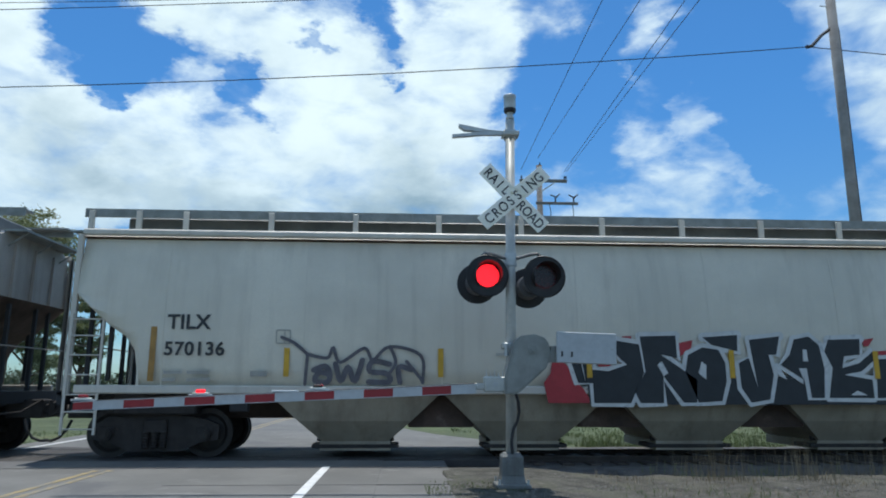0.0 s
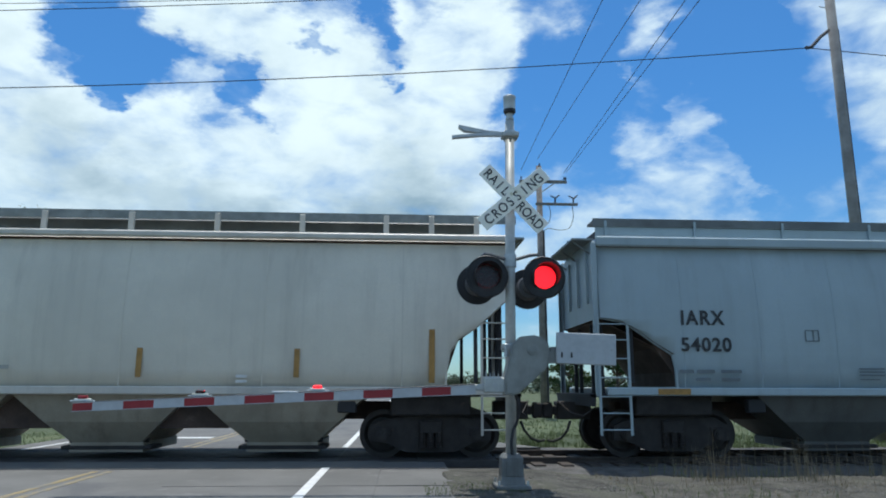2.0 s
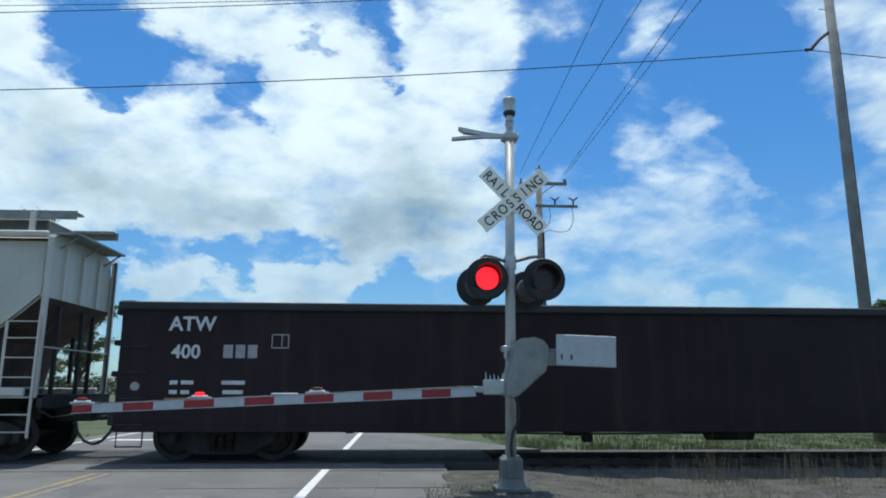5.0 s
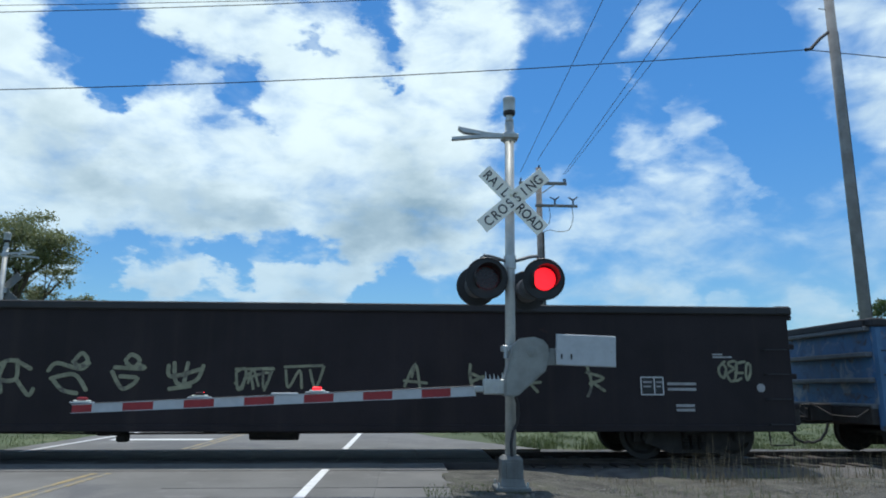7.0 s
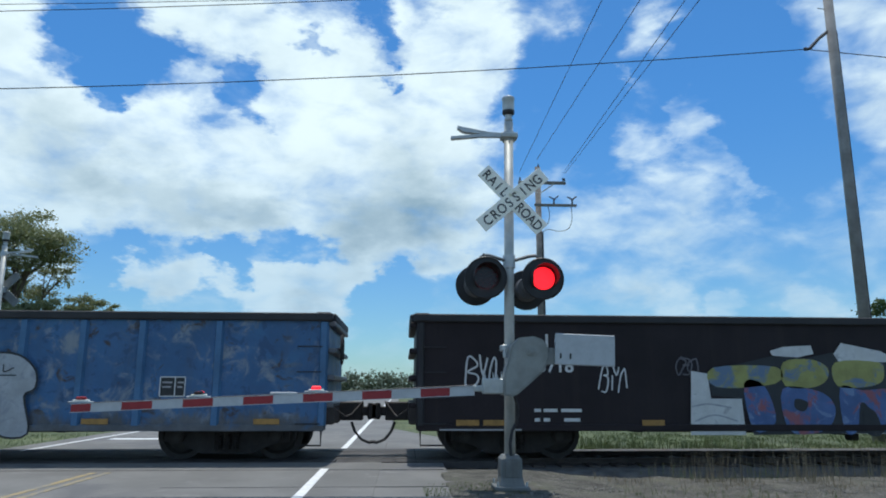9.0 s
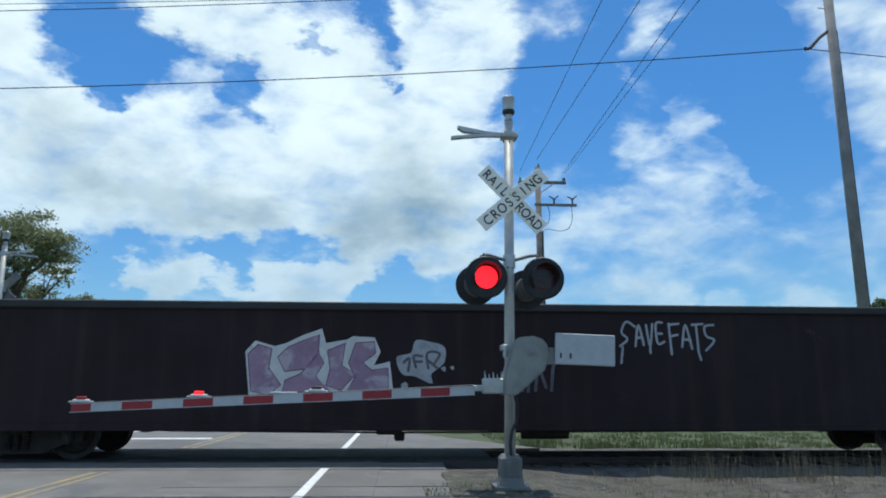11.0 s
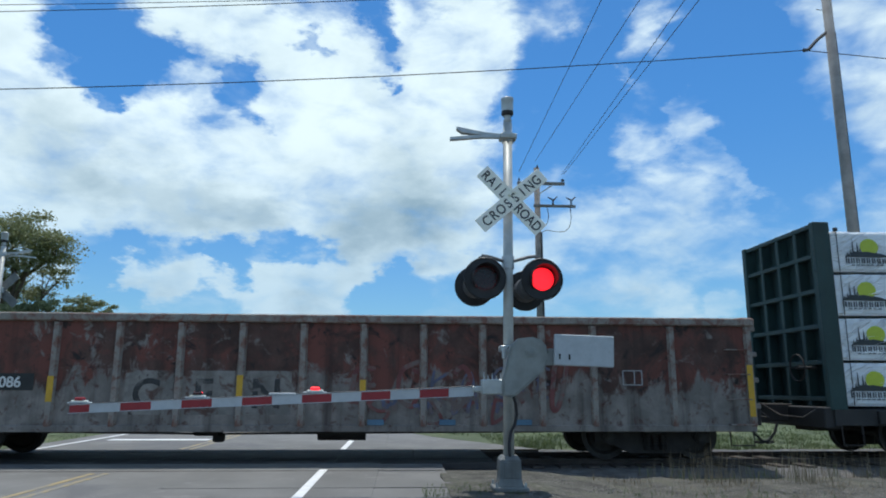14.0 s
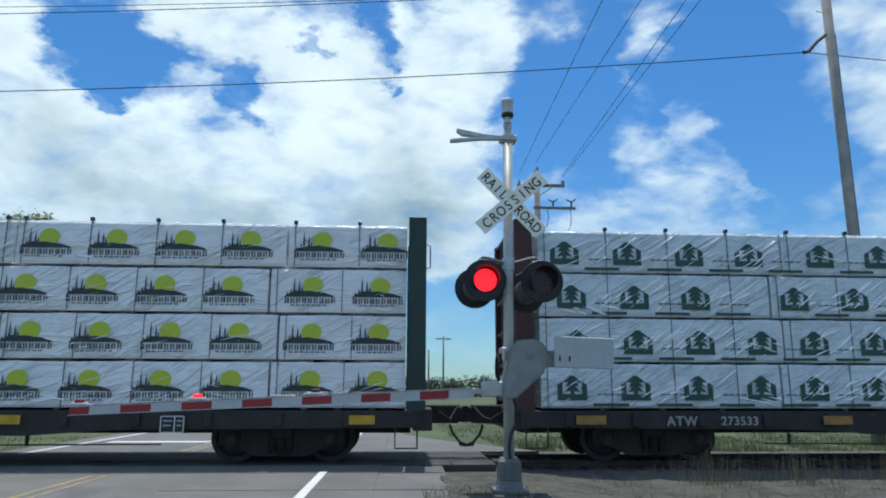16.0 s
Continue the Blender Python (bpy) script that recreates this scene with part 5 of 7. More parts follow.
def gondola(u, n, z_top, label, side, rib, chord, ribs, rib_w=.10, z_low=.56, posts=()):
    """A gondola: steel sides on a deep sill, ribs, top chord, ribbed ends, ladders, brake wheel and trucks."""
    car = thing("gondola_car", label, "freight car", group="cars of the freight train")
    TRAIN.append((car, u))
    hh = z_top - z_low
    for s in (-1, 1):
        part("side_wall", box(B(), n / 2, s * 1.48, z_low + hh / 2, n - .04, .07, hh - .02, .008), side, car)
        part("top_chord", box(B(), n / 2, s * 1.50, z_top - .055, n + .10, .17, .15, .02), chord, car, "flat dark top rail")
        part("side_sill", box(B(), n / 2, s * 1.50, z_low + .05, n - .1, .12, .12, .01), side, car)
        if ribs:
            bm = bmesh.new()
            loft(bm, [[(-rib_w / 2 - .03, s * 1.512, z), (rib_w / 2 + .03, s * 1.512, z), (rib_w / 2, s * 1.585, z), (-rib_w / 2, s * 1.585, z)] for z in (z_low + .09, z_top - .15)])
            me = mesh_of("rib", bm, rib)
            for x in ribs:
                r = part("rib", me, None, car)
                r.location.x = x
    part("deck", box(B(), n / 2, 0, .98, n - .1, 2.86, .10), DECK_DARK, car)
    part("centre_sill", box(B(), n / 2, 0, .78, n - .3, .5, .34, .02), TRUCK_IRON, car)
    me = mesh_of("cross_bearer", box(B(), 0, 0, .70, .14, 2.8, .36), TRUCK_IRON)
    x = 4.2
    while x < n - 4:
        o = part("cross_bearer", me, None, car)
        o.location.x = x
        x += 2.1
    for e in (0, 1):
        def X(v):
            return v if e == 0 else n - v
        part("end_wall", box(B(), X(.05), 0, z_low + .35 + (hh - .35) / 2, .07, 2.88, hh - .36, .008), side, car)
        me = mesh_of("end_rib", box(B(), 0, 0, 0, .14, 2.94, .10, .02), side)
        for k in range(4):
            r = part("end_rib", me, None, car)
            r.location = (X(-.04), 0, z_low + .45 + k * (hh - .62) / 3)
        part("end_chord", box(B(), X(-.02), 0, z_top - .055, .18, 2.86, .15, .02), chord, car)
        part("corner_cap", box(B(), X(.12), -1.50, z_top - .05, .30, .19, .17, .03), chord, car)
        part("end_sill", box(B(), X(-.03), 0, .84, .16, 2.9, .36, .02), TRUCK_IRON, car)
        for z in [z_low + .12 + k * .46 for k in range(int((hh - .1) / .46))]:
            part("grab_iron", tube(B(), [(X(.12), -1.52, z), (X(.12), -1.60, z), (X(.56), -1.60, z), (X(.56), -1.52, z)], .012, 5), chord, car)
        bm = tube(B(), [(X(.10), -1.5, z_low), (X(.10), -1.52, .30), (X(.55), -1.52, .30), (X(.55), -1.5, z_low)], .018, 6)
        part("sill_step", bm, TRUCK_IRON, car)
        truck(car, u, X(1.85))
        coupler(car, X(-.02), -1 if e == 0 else 1)
    # hand brake at one end
    bm = bmesh.new()
    for i in range(18):
        a, b = 2 * math.pi * i / 18, 2 * math.pi * (i + 1) / 18
        rod(bm, (n + .17, .28 * math.cos(a) - .7, 2.05 + .28 * math.sin(a)), (n + .17, .28 * math.cos(b) - .7, 2.05 + .28 * math.sin(b)), .02, 5)
    for i in range(4):
        a = math.pi * i / 4
        rod(bm, (n + .17, .27 * math.cos(a) - .7, 2.05 + .27 * math.sin(a)), (n + .17, -.27 * math.cos(a) - .7, 2.05 - .27 * math.sin(a)), .013, 5)
    rod(bm, (n + .0, -.7, 2.05), (n + .18, -.7, 2.05), .03, 8)
    part("brake_wheel", bm, TRUCK_IRON, car)
    # brake gear hung beneath the middle
    bm = rod(B(), (n * .52, -.75, .52), (n * .52 + .9, -.75, .52), .17, 14)
    box(bm, n * .40, -.72, .55, .5, .3, .22, .03)
    box(bm, n * .40 + .2, -.72, .40, .2, .2, .16, .03)
    tube(bm, [(n * .2, -.5, .50), (n * .40, -.7, .47), (n * .8, -.5, .50)], .02, 5)
    box(bm, n * .52 + .4, -.75, .66, .8, .3, .14)
    part("brake_gear", bm, TRUCK_IRON, car, "black brake reservoir and rods under the floor")
    return car


def strips_low(car, xs, z=.70, wd=.46, mat=None, y=-1.567):
    for x in xs:
        part("reflector_strip", box(B(), x + wd / 2, y, z, wd, .008, .10), mat or OCHRE_TAPE, car)


def train_gondolas():
    y = -1.522
    # two tall black ones
    for u, number, first in ((73.89, "448", True), (96.68, "453", False)):
        c = gondola(u, 21.4, 2.86, "tall black steel gondola car with pale sprayed tags", GONDOLA_BLACK if not first else GONDOLA_BROWN, CHORD_BLACK, CHORD_BLACK, [])
        lettering("reporting_mark", "ATW", .36, CHALK, c, .88, y, 2.36, spacing=1.0)
        lettering("car_number", "400", .34, CHALK, c, .95, y, 1.86, spacing=1.02)
        if not first:
            lettering("car_number", number, .34, CHALK, c, 1.88, y, 1.86, spacing=1.02)
        else:
            bars("car_number", c, 1.88, 1.98, y, [(0, 0, .17, .24), (.22, 0, .17, .24), (.44, 0, .17, .24)], DULL_CHALK)
        bars("small_stencil", c, .96, 1.42, y, [(0, 0, .14, .07), (.2, 0, .22, .07), (.92, 0, .42, .07), (0, -.17, .14, .07), (.2, -.17, .16, .07), (.95, -.17, .36, .07)], CHALK)
        consist_box(c, 2.75, 2.05, y, DULL_CHALK, .30, .24)
        strips_low(c, [.9], 1.10, .46)
        consist_box(c, 18.45, 1.22, y, CHALK, .42, .32)
        bars("small_stencil", c, 18.95, 1.42, y, [(0, 0, .55, .05), (0, -.10, .55, .05), (.15, -.4, .35, .05), (.15, -.48, .35, .05), (.9, .55, .2, .03), (.9, .5, .38, .03)], DULL_CHALK)
        bars("bright_stencil", c, 20.5, 2.78, y, [(0, 0, .34, .03)], CHALK)
        for x in (.35, 20.75):
            part("stencil_spot", disc(B(), (x, y, 1.35), .08, .004, 16), DULL_CHALK, c)
        if first:
            graffiti(c, "tag", "faint sprayed tag", y, [(SPRAY_SILVER, .05, signs("anoc", 18.4, 1.7, .4, .3, .3)), (DULL_CHALK, .05, signs("ks", 15.2, 1.4, .5, .6, .7))])
            continue
        graffiti(c, "tag", "dark red sprayed column of signs", y, [(SPRAY_RED, .035, [s for k in range(5) for s in at(SIGNS["sbeoz"[k]], 3.45 + .06 * k, 2.2 - .26 * k, .42, .22)])])
        graffiti(c, "tag", "olive-white sprayed letters spread along the side", y, [(SPRAY_OLIVE, .075, [[(4.58, 1.78), (4.72, 1.63), (4.65, 1.87)], [(4.59, 1.70), (4.98, 1.74), (5.09, 1.87)], [(4.57, 1.60), (4.89, 1.51), (5.12, 1.57)], [(4.89, 1.51), (4.84, 1.39), (4.74, 1.47)], [(4.59, 1.29), (4.78, 1.34), (4.77, 1.14), (4.64, 1.07)], [(5.11, 1.51), (5.21, 1.29), (5.14, 1.14)], [(4.98, 1.79), (5.05, 1.59)], [(5.57, 1.64), (5.82, 1.79), (5.62, 1.84)], [(5.59, 1.64), (6.13, 1.69), (6.15, 1.79)], [(5.64, 1.64), (5.72, 1.29), (5.93, 1.19), (6.23, 1.33)], [(5.73, 1.43), (6.05, 1.47)], [(5.82, 1.79), (5.88, 1.47)], [(6.64, 1.61), (6.98, 1.80), (7.34, 1.65)], [(6.88, 1.75), (6.82, 1.47), (7.10, 1.47), (7.10, 1.80)]])])
        graffiti(c, "tag", "", y, [(SPRAY_OLIVE, .075, [[(6.82, 1.47), (6.87, 1.24)], [(7.10, 1.47), (7.34, 1.19), (7.42, 1.29)], [(6.67, 1.19), (6.81, 1.29)], [(7.65, 1.62), (7.79, 1.75), (8.20, 1.65), (8.35, 1.75)], [(8.09, 1.80), (8.21, 1.93), (8.32, 1.80), (8.18, 1.70), (8.07, 1.78)], [(7.71, 1.48), (8.11, 1.55), (8.34, 1.28)], [(7.73, 1.48), (7.92, 1.28), (8.18, 1.22)], [(8.81, 1.68), (9.33, 1.66), (9.22, 1.73)], [(8.99, 1.81), (9.09, 1.91), (9.24, 1.81), (9.14, 1.68), (9.01, 1.76)], [(8.77, 1.60), (8.98, 1.30), (9.23, 1.48), (8.92, 1.52)], [(9.76, 1.71), (9.82, 1.52), (10.36, 1.66)], [(9.86, 1.76), (9.93, 1.40), (10.26, 1.45), (10.38, 1.71)]])])
        graffiti(c, "tag", "", y, [(SPRAY_OLIVE, .075, [[(9.80, 1.30), (10.16, 1.35)], [(10.10, 1.76), (10.05, 1.40)]])])
        graffiti(c, "tag", "", y, [(SPRAY_OLIVE, .045, [[(10.98, 1.61), (11.14, 1.66), (11.09, 1.30), (10.96, 1.41)], [(11.19, 1.41), (11.27, 1.66), (11.38, 1.36)], [(11.45, 1.61), (11.48, 1.31), (11.61, 1.61)], [(10.96, 1.65), (11.63, 1.68)]])])
        graffiti(c, "tag", "", y, [(SPRAY_OLIVE, .05, [[(10.97, 1.59), (11.03, 1.28), (11.20, 1.59), (11.29, 1.31)], [(11.12, 1.48), (11.56, 1.59), (11.49, 1.28)], [(11.86, 1.64), (11.92, 1.33), (12.11, 1.64), (12.16, 1.33)], [(12.30, 1.64), (12.41, 1.33), (12.55, 1.70)], [(10.97, 1.66), (11.64, 1.66)], [(11.84, 1.70), (12.52, 1.73)], [(14.03, 1.36), (14.22, 1.76), (14.31, 1.34)], [(14.02, 1.46), (14.43, 1.42)], [(14.22, 1.76), (14.16, 1.53)]])])
        graffiti(c, "tag", "", y, [(SPRAY_OLIVE, .055, [[(15.24, 1.76), (15.24, 1.51), (15.32, 1.21)], [(15.23, 1.61), (15.57, 1.46)], [(15.25, 1.44), (15.48, 1.54)], [(16.49, 1.71), (16.16, 1.44), (16.55, 1.44)], [(16.29, 1.48), (16.49, 1.27)], [(17.44, 1.72), (17.51, 1.42), (17.44, 1.19)], [(17.43, 1.62), (17.74, 1.52), (17.48, 1.42)], [(17.51, 1.45), (17.75, 1.29)]])])
        graffiti(c, "tag", "", y, [(SPRAY_OLIVE, .05, signs("obeo", 19.95, 1.5, .25, .16, .32))])
    # bright blue with ribs
    ribs = [.12] + [1.0 + 1.08 * k for k in range(19)] + [21.38]
    c = gondola(119.71, 21.5, 2.66, "bright blue ribbed gondola car with silver bubble graffiti", GONDOLA_BLUE, RIB_BLUE, CHORD_BLACK, [.1] + [1.74, 3.52] + [4.54 + 1.045 * k for k in range(14)] + [19.5, 21.4])
    part("repainted_panel", box(B(), 2.62, -1.516, 1.92, 1.66, .004, 1.18), LIGHT_BLUE, c, "pale repainted panel")
    part("name_panel", box(B(), 2.58, -1.518, 2.22, 1.16, .006, .42), BLACK_PAINT, c)
    part("number_panel", box(B(), 2.60, -1.518, 1.66, 1.42, .006, .40), BLACK_PAINT, c)
    lettering("reporting_mark", "NOKL", .44, CHALK, c, 2.07, -1.524, 2.07, spacing=.98, squeeze=.93)
    lettering("car_number", "360359", .44, CHALK, c, 1.89, -1.524, 1.50, spacing=1.0, squeeze=.95)
    bars("small_stencil", c, 2.05, 1.36, -1.522, [(0, 0, .2, .05), (.26, 0, .2, .05), (.55, 0, .5, .05), (0, -.14, .2, .05), (.6, -.14, .4, .05)], DULL_CHALK)
    graffiti(c, "tag", "black scribble", -1.525, [(SPRAY_BLACK, .045, signs("keus", 3.75, 1.7, .3, .17, .32)), (SPRAY_BLACK, .03, at(SIGNS["e"], .95, 1.4, .3, .3) + at(SIGNS["n"], .95, 1.8, .3, .3) + at(SIGNS["s"], .95, 2.1, .3, .25))])
    y = -1.59
    blot(c, y, SPRAY_THIN, [(5.71, 1.65), (5.98, 1.70), (6.09, 1.55), (5.92, 1.48), (6.10, 1.30), (6.05, 1.07), (5.75, 1.05), (5.69, 1.24), (5.84, 1.29), (5.70, 1.45)], edge=SPRAY_GREY, wd=.03, soft=True)
    blot(c, y, SPRAY_THIN, [(6.14, 1.68), (6.34, 1.80), (6.51, 1.75), (6.48, 1.22), (6.66, 1.22), (6.66, 1.06), (6.15, 1.06), (6.25, 1.30)], edge=SPRAY_GREY, wd=.03, soft=True)
    blot(c, y, SPRAY_THIN, [(6.61, 1.73), (6.80, 1.76), (6.82, 1.30), (6.98, 1.81), (7.18, 1.76), (7.15, 0.98), (6.99, 0.78), (6.68, 1.04)], edge=SPRAY_GREY, wd=.03, soft=True)
    blot(c, y, SPRAY_THIN, [(7.27, 1.69), (7.59, 1.76), (7.65, 1.61), (7.44, 1.52), (7.66, 1.30), (7.59, 1.04), (7.26, 1.06), (7.28, 1.20), (7.42, 1.24), (7.25, 1.44)], edge=SPRAY_GREY, wd=.03, soft=True)
    blot(c, y, SPRAY_THIN, [(5.87, 0.99), (6.77, 0.94), (7.43, 0.98), (7.23, 0.80), (6.16, 0.82)], soft=True, lift=-.003)
    blot(c, y, SPRAY_SILVER, [(12.42, 0.74), (12.46, 1.04), (12.75, 1.14), (12.81, 1.54), (13.03, 1.64), (13.28, 1.61), (13.39, 1.39), (13.41, 0.52), (13.13, 0.52), (13.03, 1.19), (12.98, 0.55), (12.49, 0.52)], edge=SPRAY_BLACK, wd=.07, soft=True)
    blot(c, y, SPRAY_SILVER, [(13.44, 1.51), (13.64, 1.62), (13.90, 1.59), (14.04, 1.29), (14.03, 0.52), (13.74, 0.52), (13.66, 1.19), (13.47, 1.29)], edge=SPRAY_BLACK, wd=.07, soft=True)
    blot(c, y, SPRAY_SILVER, [(14.07, 1.51), (14.41, 1.68), (14.69, 1.55), (14.67, 1.29), (14.62, 1.09), (14.76, 0.84), (14.64, 0.52), (14.12, 0.52)], edge=SPRAY_BLACK, wd=.07, soft=True)
    blot(c, y, SPRAY_SILVER, [(14.79, 1.55), (15.08, 1.67), (15.33, 1.52), (15.31, 1.19), (15.24, 1.04), (15.38, 0.52), (14.99, 0.52), (14.93, 0.79), (14.83, 0.52)], edge=SPRAY_BLACK, wd=.07, soft=True)
    blot(c, y, SPRAY_SILVER, [(15.37, 1.65), (15.54, 1.88), (16.01, 1.86), (16.32, 1.60), (16.34, 1.30), (16.17, 1.15), (16.30, 0.52), (15.81, 0.52), (15.75, 0.99), (15.62, 0.52), (15.45, 0.52), (15.47, 1.30)], edge=SPRAY_BLACK, wd=.07, soft=True)
    graffiti(c, "small_tag", "", y - .012, [(SPRAY_BLACK, .022, [[(12.88, 1.54), (12.96, 1.34), (13.03, 1.51), (13.10, 1.35), (13.15, 1.59)], [(13.06, 1.47), (13.18, 1.49)], [(14.18, 1.37), (14.31, 1.47), (14.46, 1.37), (14.39, 1.29), (14.21, 1.31)], [(14.31, 1.51), (14.28, 1.23)], [(14.42, 1.47), (14.47, 1.27)], [(14.98, 1.48), (15.13, 1.52), (15.29, 1.42)], [(15.54, 1.70), (15.65, 1.72), (15.57, 1.60), (15.70, 1.58)], [(15.78, 1.70), (15.80, 1.58), (15.96, 1.65)], [(15.57, 1.52), (16.01, 1.52)], [(13.04, 1.07), (13.08, 0.65)], [(13.76, 1.14), (13.83, 0.65)], [(14.91, 0.79), (14.89, 0.55)]])])
    y = -1.522
    strips_low(c, [.3, 5.0, 8.2, 11.2, 14.3, 17.2, 20.2], .72)
    consist_box(c, 18.50, 1.16, -1.524, CHALK, .44, .34)
    part("patch", box(B(), 6.15 - .98, -1.519, 1.95, .95, .006, .95), LIGHT_BLUE, c)
    # black with the painted piece
    c = gondola(142.80, 21.3, 2.66, "black steel gondola car with a multicoloured sprayed piece", GONDOLA_BLACK, CHORD_BLACK, CHORD_BLACK, [.1, 21.2], .08)
    lettering("reporting_mark", "I C", .34, CHALK, c, 2.42, y, 2.08)
    lettering("car_number", "3718", .34, CHALK, c, 2.28, y, 1.62)
    bars("small_stencil", c, 2.2, .92, y, [(0, 0, .12, .06), (.17, 0, .26, .06), (.5, 0, .38, .06), (0, -.17, .1, .06), (.17, -.17, .12, .06), (.55, -.17, .3, .06)], CHALK)
    strips_low(c, [.75, 1.25, 4.2], .70, .42)
    part("bright_sill", box(B(), 1.2, -1.565, .575, 1.5, .01, .03), DULL_CHALK, c)
    graffiti(c, "tag", "white scrawled tag", y, [(SPRAY_WHITE, .035, signs("byu", .95, 1.35, .34, .19, .5)), (SPRAY_WHITE, .03, signs("byu", 3.45, 1.3, .3, .17, .42)), (SPRAY_GREY, .03, signs("oeo", 4.9, 1.6, .3, .12, .3))])
    y = -1.54
    blot(c, y, SPRAY_WHITE, [(5.19, 1.65), (5.50, 1.60), (5.54, 1.14), (6.13, 1.14), (6.16, 0.48), (5.11, 0.48)])
    blot(c, y, SPRAY_WHITE, [(6.75, 2.03), (7.02, 2.11), (7.57, 2.14), (7.61, 1.98), (6.85, 1.82)])
    blot(c, y, SPRAY_WHITE, [(8.00, 1.98), (8.17, 2.19), (8.93, 2.04), (9.18, 1.93), (9.18, 1.49), (8.98, 1.30), (9.46, 1.15), (9.57, 0.50), (8.01, 0.50)])
    blot(c, y, SPRAY_WHITE, [(10.08, 1.73), (10.22, 2.03), (11.19, 2.12), (12.02, 2.06), (12.55, 1.93), (12.36, 0.50), (10.29, 0.50), (10.28, 1.10), (10.05, 1.41)])
    blot(c, y, SPRAY_BLACK, [(5.53, 1.65), (6.80, 1.94), (7.45, 1.90), (7.98, 2.01), (8.09, 1.82), (9.08, 1.83), (9.02, 1.36), (9.41, 1.18), (9.46, 0.52), (6.31, 0.48), (6.13, 1.14), (5.55, 1.19)], lift=.004)
    blot(c, y, SPRAY_BLACK, [(10.17, 1.67), (10.30, 1.92), (11.18, 2.01), (11.93, 1.95), (12.54, 1.85), (12.36, 0.50), (10.43, 0.50), (10.38, 1.05), (10.15, 1.31)], lift=.004)
    blot(c, y, SPRAY_YELLOW, [(5.61, 1.71), (6.84, 1.73), (6.80, 1.42), (5.66, 1.35)], soft=True, lift=.008)
    blot(c, y, SPRAY_BLUE, [(6.19, 1.42), (6.58, 1.38), (6.75, 0.73), (6.32, 0.56)], soft=True, lift=.008)
    blot(c, y, SPRAY_YELLOW, [(6.99, 1.82), (7.55, 1.87), (7.85, 1.72), (7.81, 1.49), (7.52, 1.35), (6.99, 1.38)], soft=True, lift=.008)
    blot(c, y, SPRAY_BLUE, [(6.93, 1.32), (7.63, 1.28), (7.91, 1.04), (7.86, 0.73), (7.58, 0.53), (7.00, 0.56)], soft=True, lift=.008)
    blot(c, y, SPRAY_YELLOW, [(8.01, 1.82), (8.86, 1.83), (8.96, 1.67), (8.89, 1.46), (8.55, 1.36), (8.01, 1.38)], soft=True, lift=.008)
    blot(c, y, SPRAY_BLUE, [(8.06, 1.35), (8.49, 1.30), (9.04, 1.32), (9.40, 1.08), (9.39, 0.58), (8.78, 0.56), (8.58, 0.99), (8.42, 1.04), (8.31, 0.56), (8.07, 0.56)], soft=True, lift=.008)
    blot(c, y, SPRAY_YELLOW, [(10.24, 1.73), (10.41, 1.92), (11.14, 1.97), (11.10, 1.31), (10.57, 1.26), (10.25, 1.41)], soft=True, lift=.008)
    blot(c, y, SPRAY_BLUE, [(10.35, 1.31), (10.90, 1.29), (10.94, 0.58), (10.52, 0.54)], soft=True, lift=.008)
    blot(c, y, SPRAY_YELLOW, [(11.33, 1.90), (11.86, 1.89), (11.74, 1.31), (11.35, 1.31)], soft=True, lift=.008)
    blot(c, y, SPRAY_BLUE, [(11.11, 1.20), (11.68, 1.26), (11.75, 0.54), (11.10, 0.56)], soft=True, lift=.008)
    blot(c, y, SPRAY_BLUE, [(11.91, 1.31), (12.44, 1.31), (12.34, 0.54), (11.88, 0.54)], soft=True, lift=.008)
    blot(c, y, SPRAY_YELLOW, [(12.04, 1.84), (12.51, 1.79), (12.45, 1.38), (11.94, 1.37)], soft=True, lift=.008)
    blot(c, y, SPRAY_BLACK, [(7.17, 1.14), (7.40, 1.07), (7.31, 0.91), (7.14, 0.97)], soft=True, lift=.013)
    blot(c, y, SPRAY_BLACK, [(8.47, 0.95), (8.70, 0.89), (8.78, 0.50), (8.50, 0.50)], soft=True, lift=.013)
    blot(c, y, SPRAY_BLACK, [(10.60, 1.57), (10.81, 1.71), (11.02, 1.54), (10.92, 1.26), (10.67, 1.22)], soft=True, lift=.013)
    blot(c, y, SPRAY_BLACK, [(11.82, 1.54), (12.01, 1.63), (12.02, 1.15), (11.82, 1.08)], soft=True, lift=.013)
    graffiti(c, "spray_haze", "", y, [(SPRAY_GREY, .14, [[(9.28, 1.30), (9.45, 0.99), (9.79, 1.20), (9.97, 0.79), (9.79, 0.53)], [(9.22, 1.57), (9.60, 1.51), (9.97, 1.31)]]), (SPRAY_SILVER, .03, [[(9.31, 1.91), (9.45, 2.02), (9.57, 1.94), (9.47, 1.83), (9.35, 1.89)], [(9.67, 1.62), (9.69, 1.31), (9.80, 1.05)], [(9.51, 1.67), (9.59, 1.60)], [(5.17, 0.99), (5.49, 1.04), (5.91, 0.97)], [(5.22, 0.73), (5.59, 0.84), (6.01, 0.73)]])])
    y = -1.522
    # tall brownish black with pale tags
    c = gondola(165.5, 21.38, 2.86, "tall brownish-black gondola car with pink and white graffiti", GONDOLA_BROWN, CHORD_BLACK, CHORD_BLACK, [])
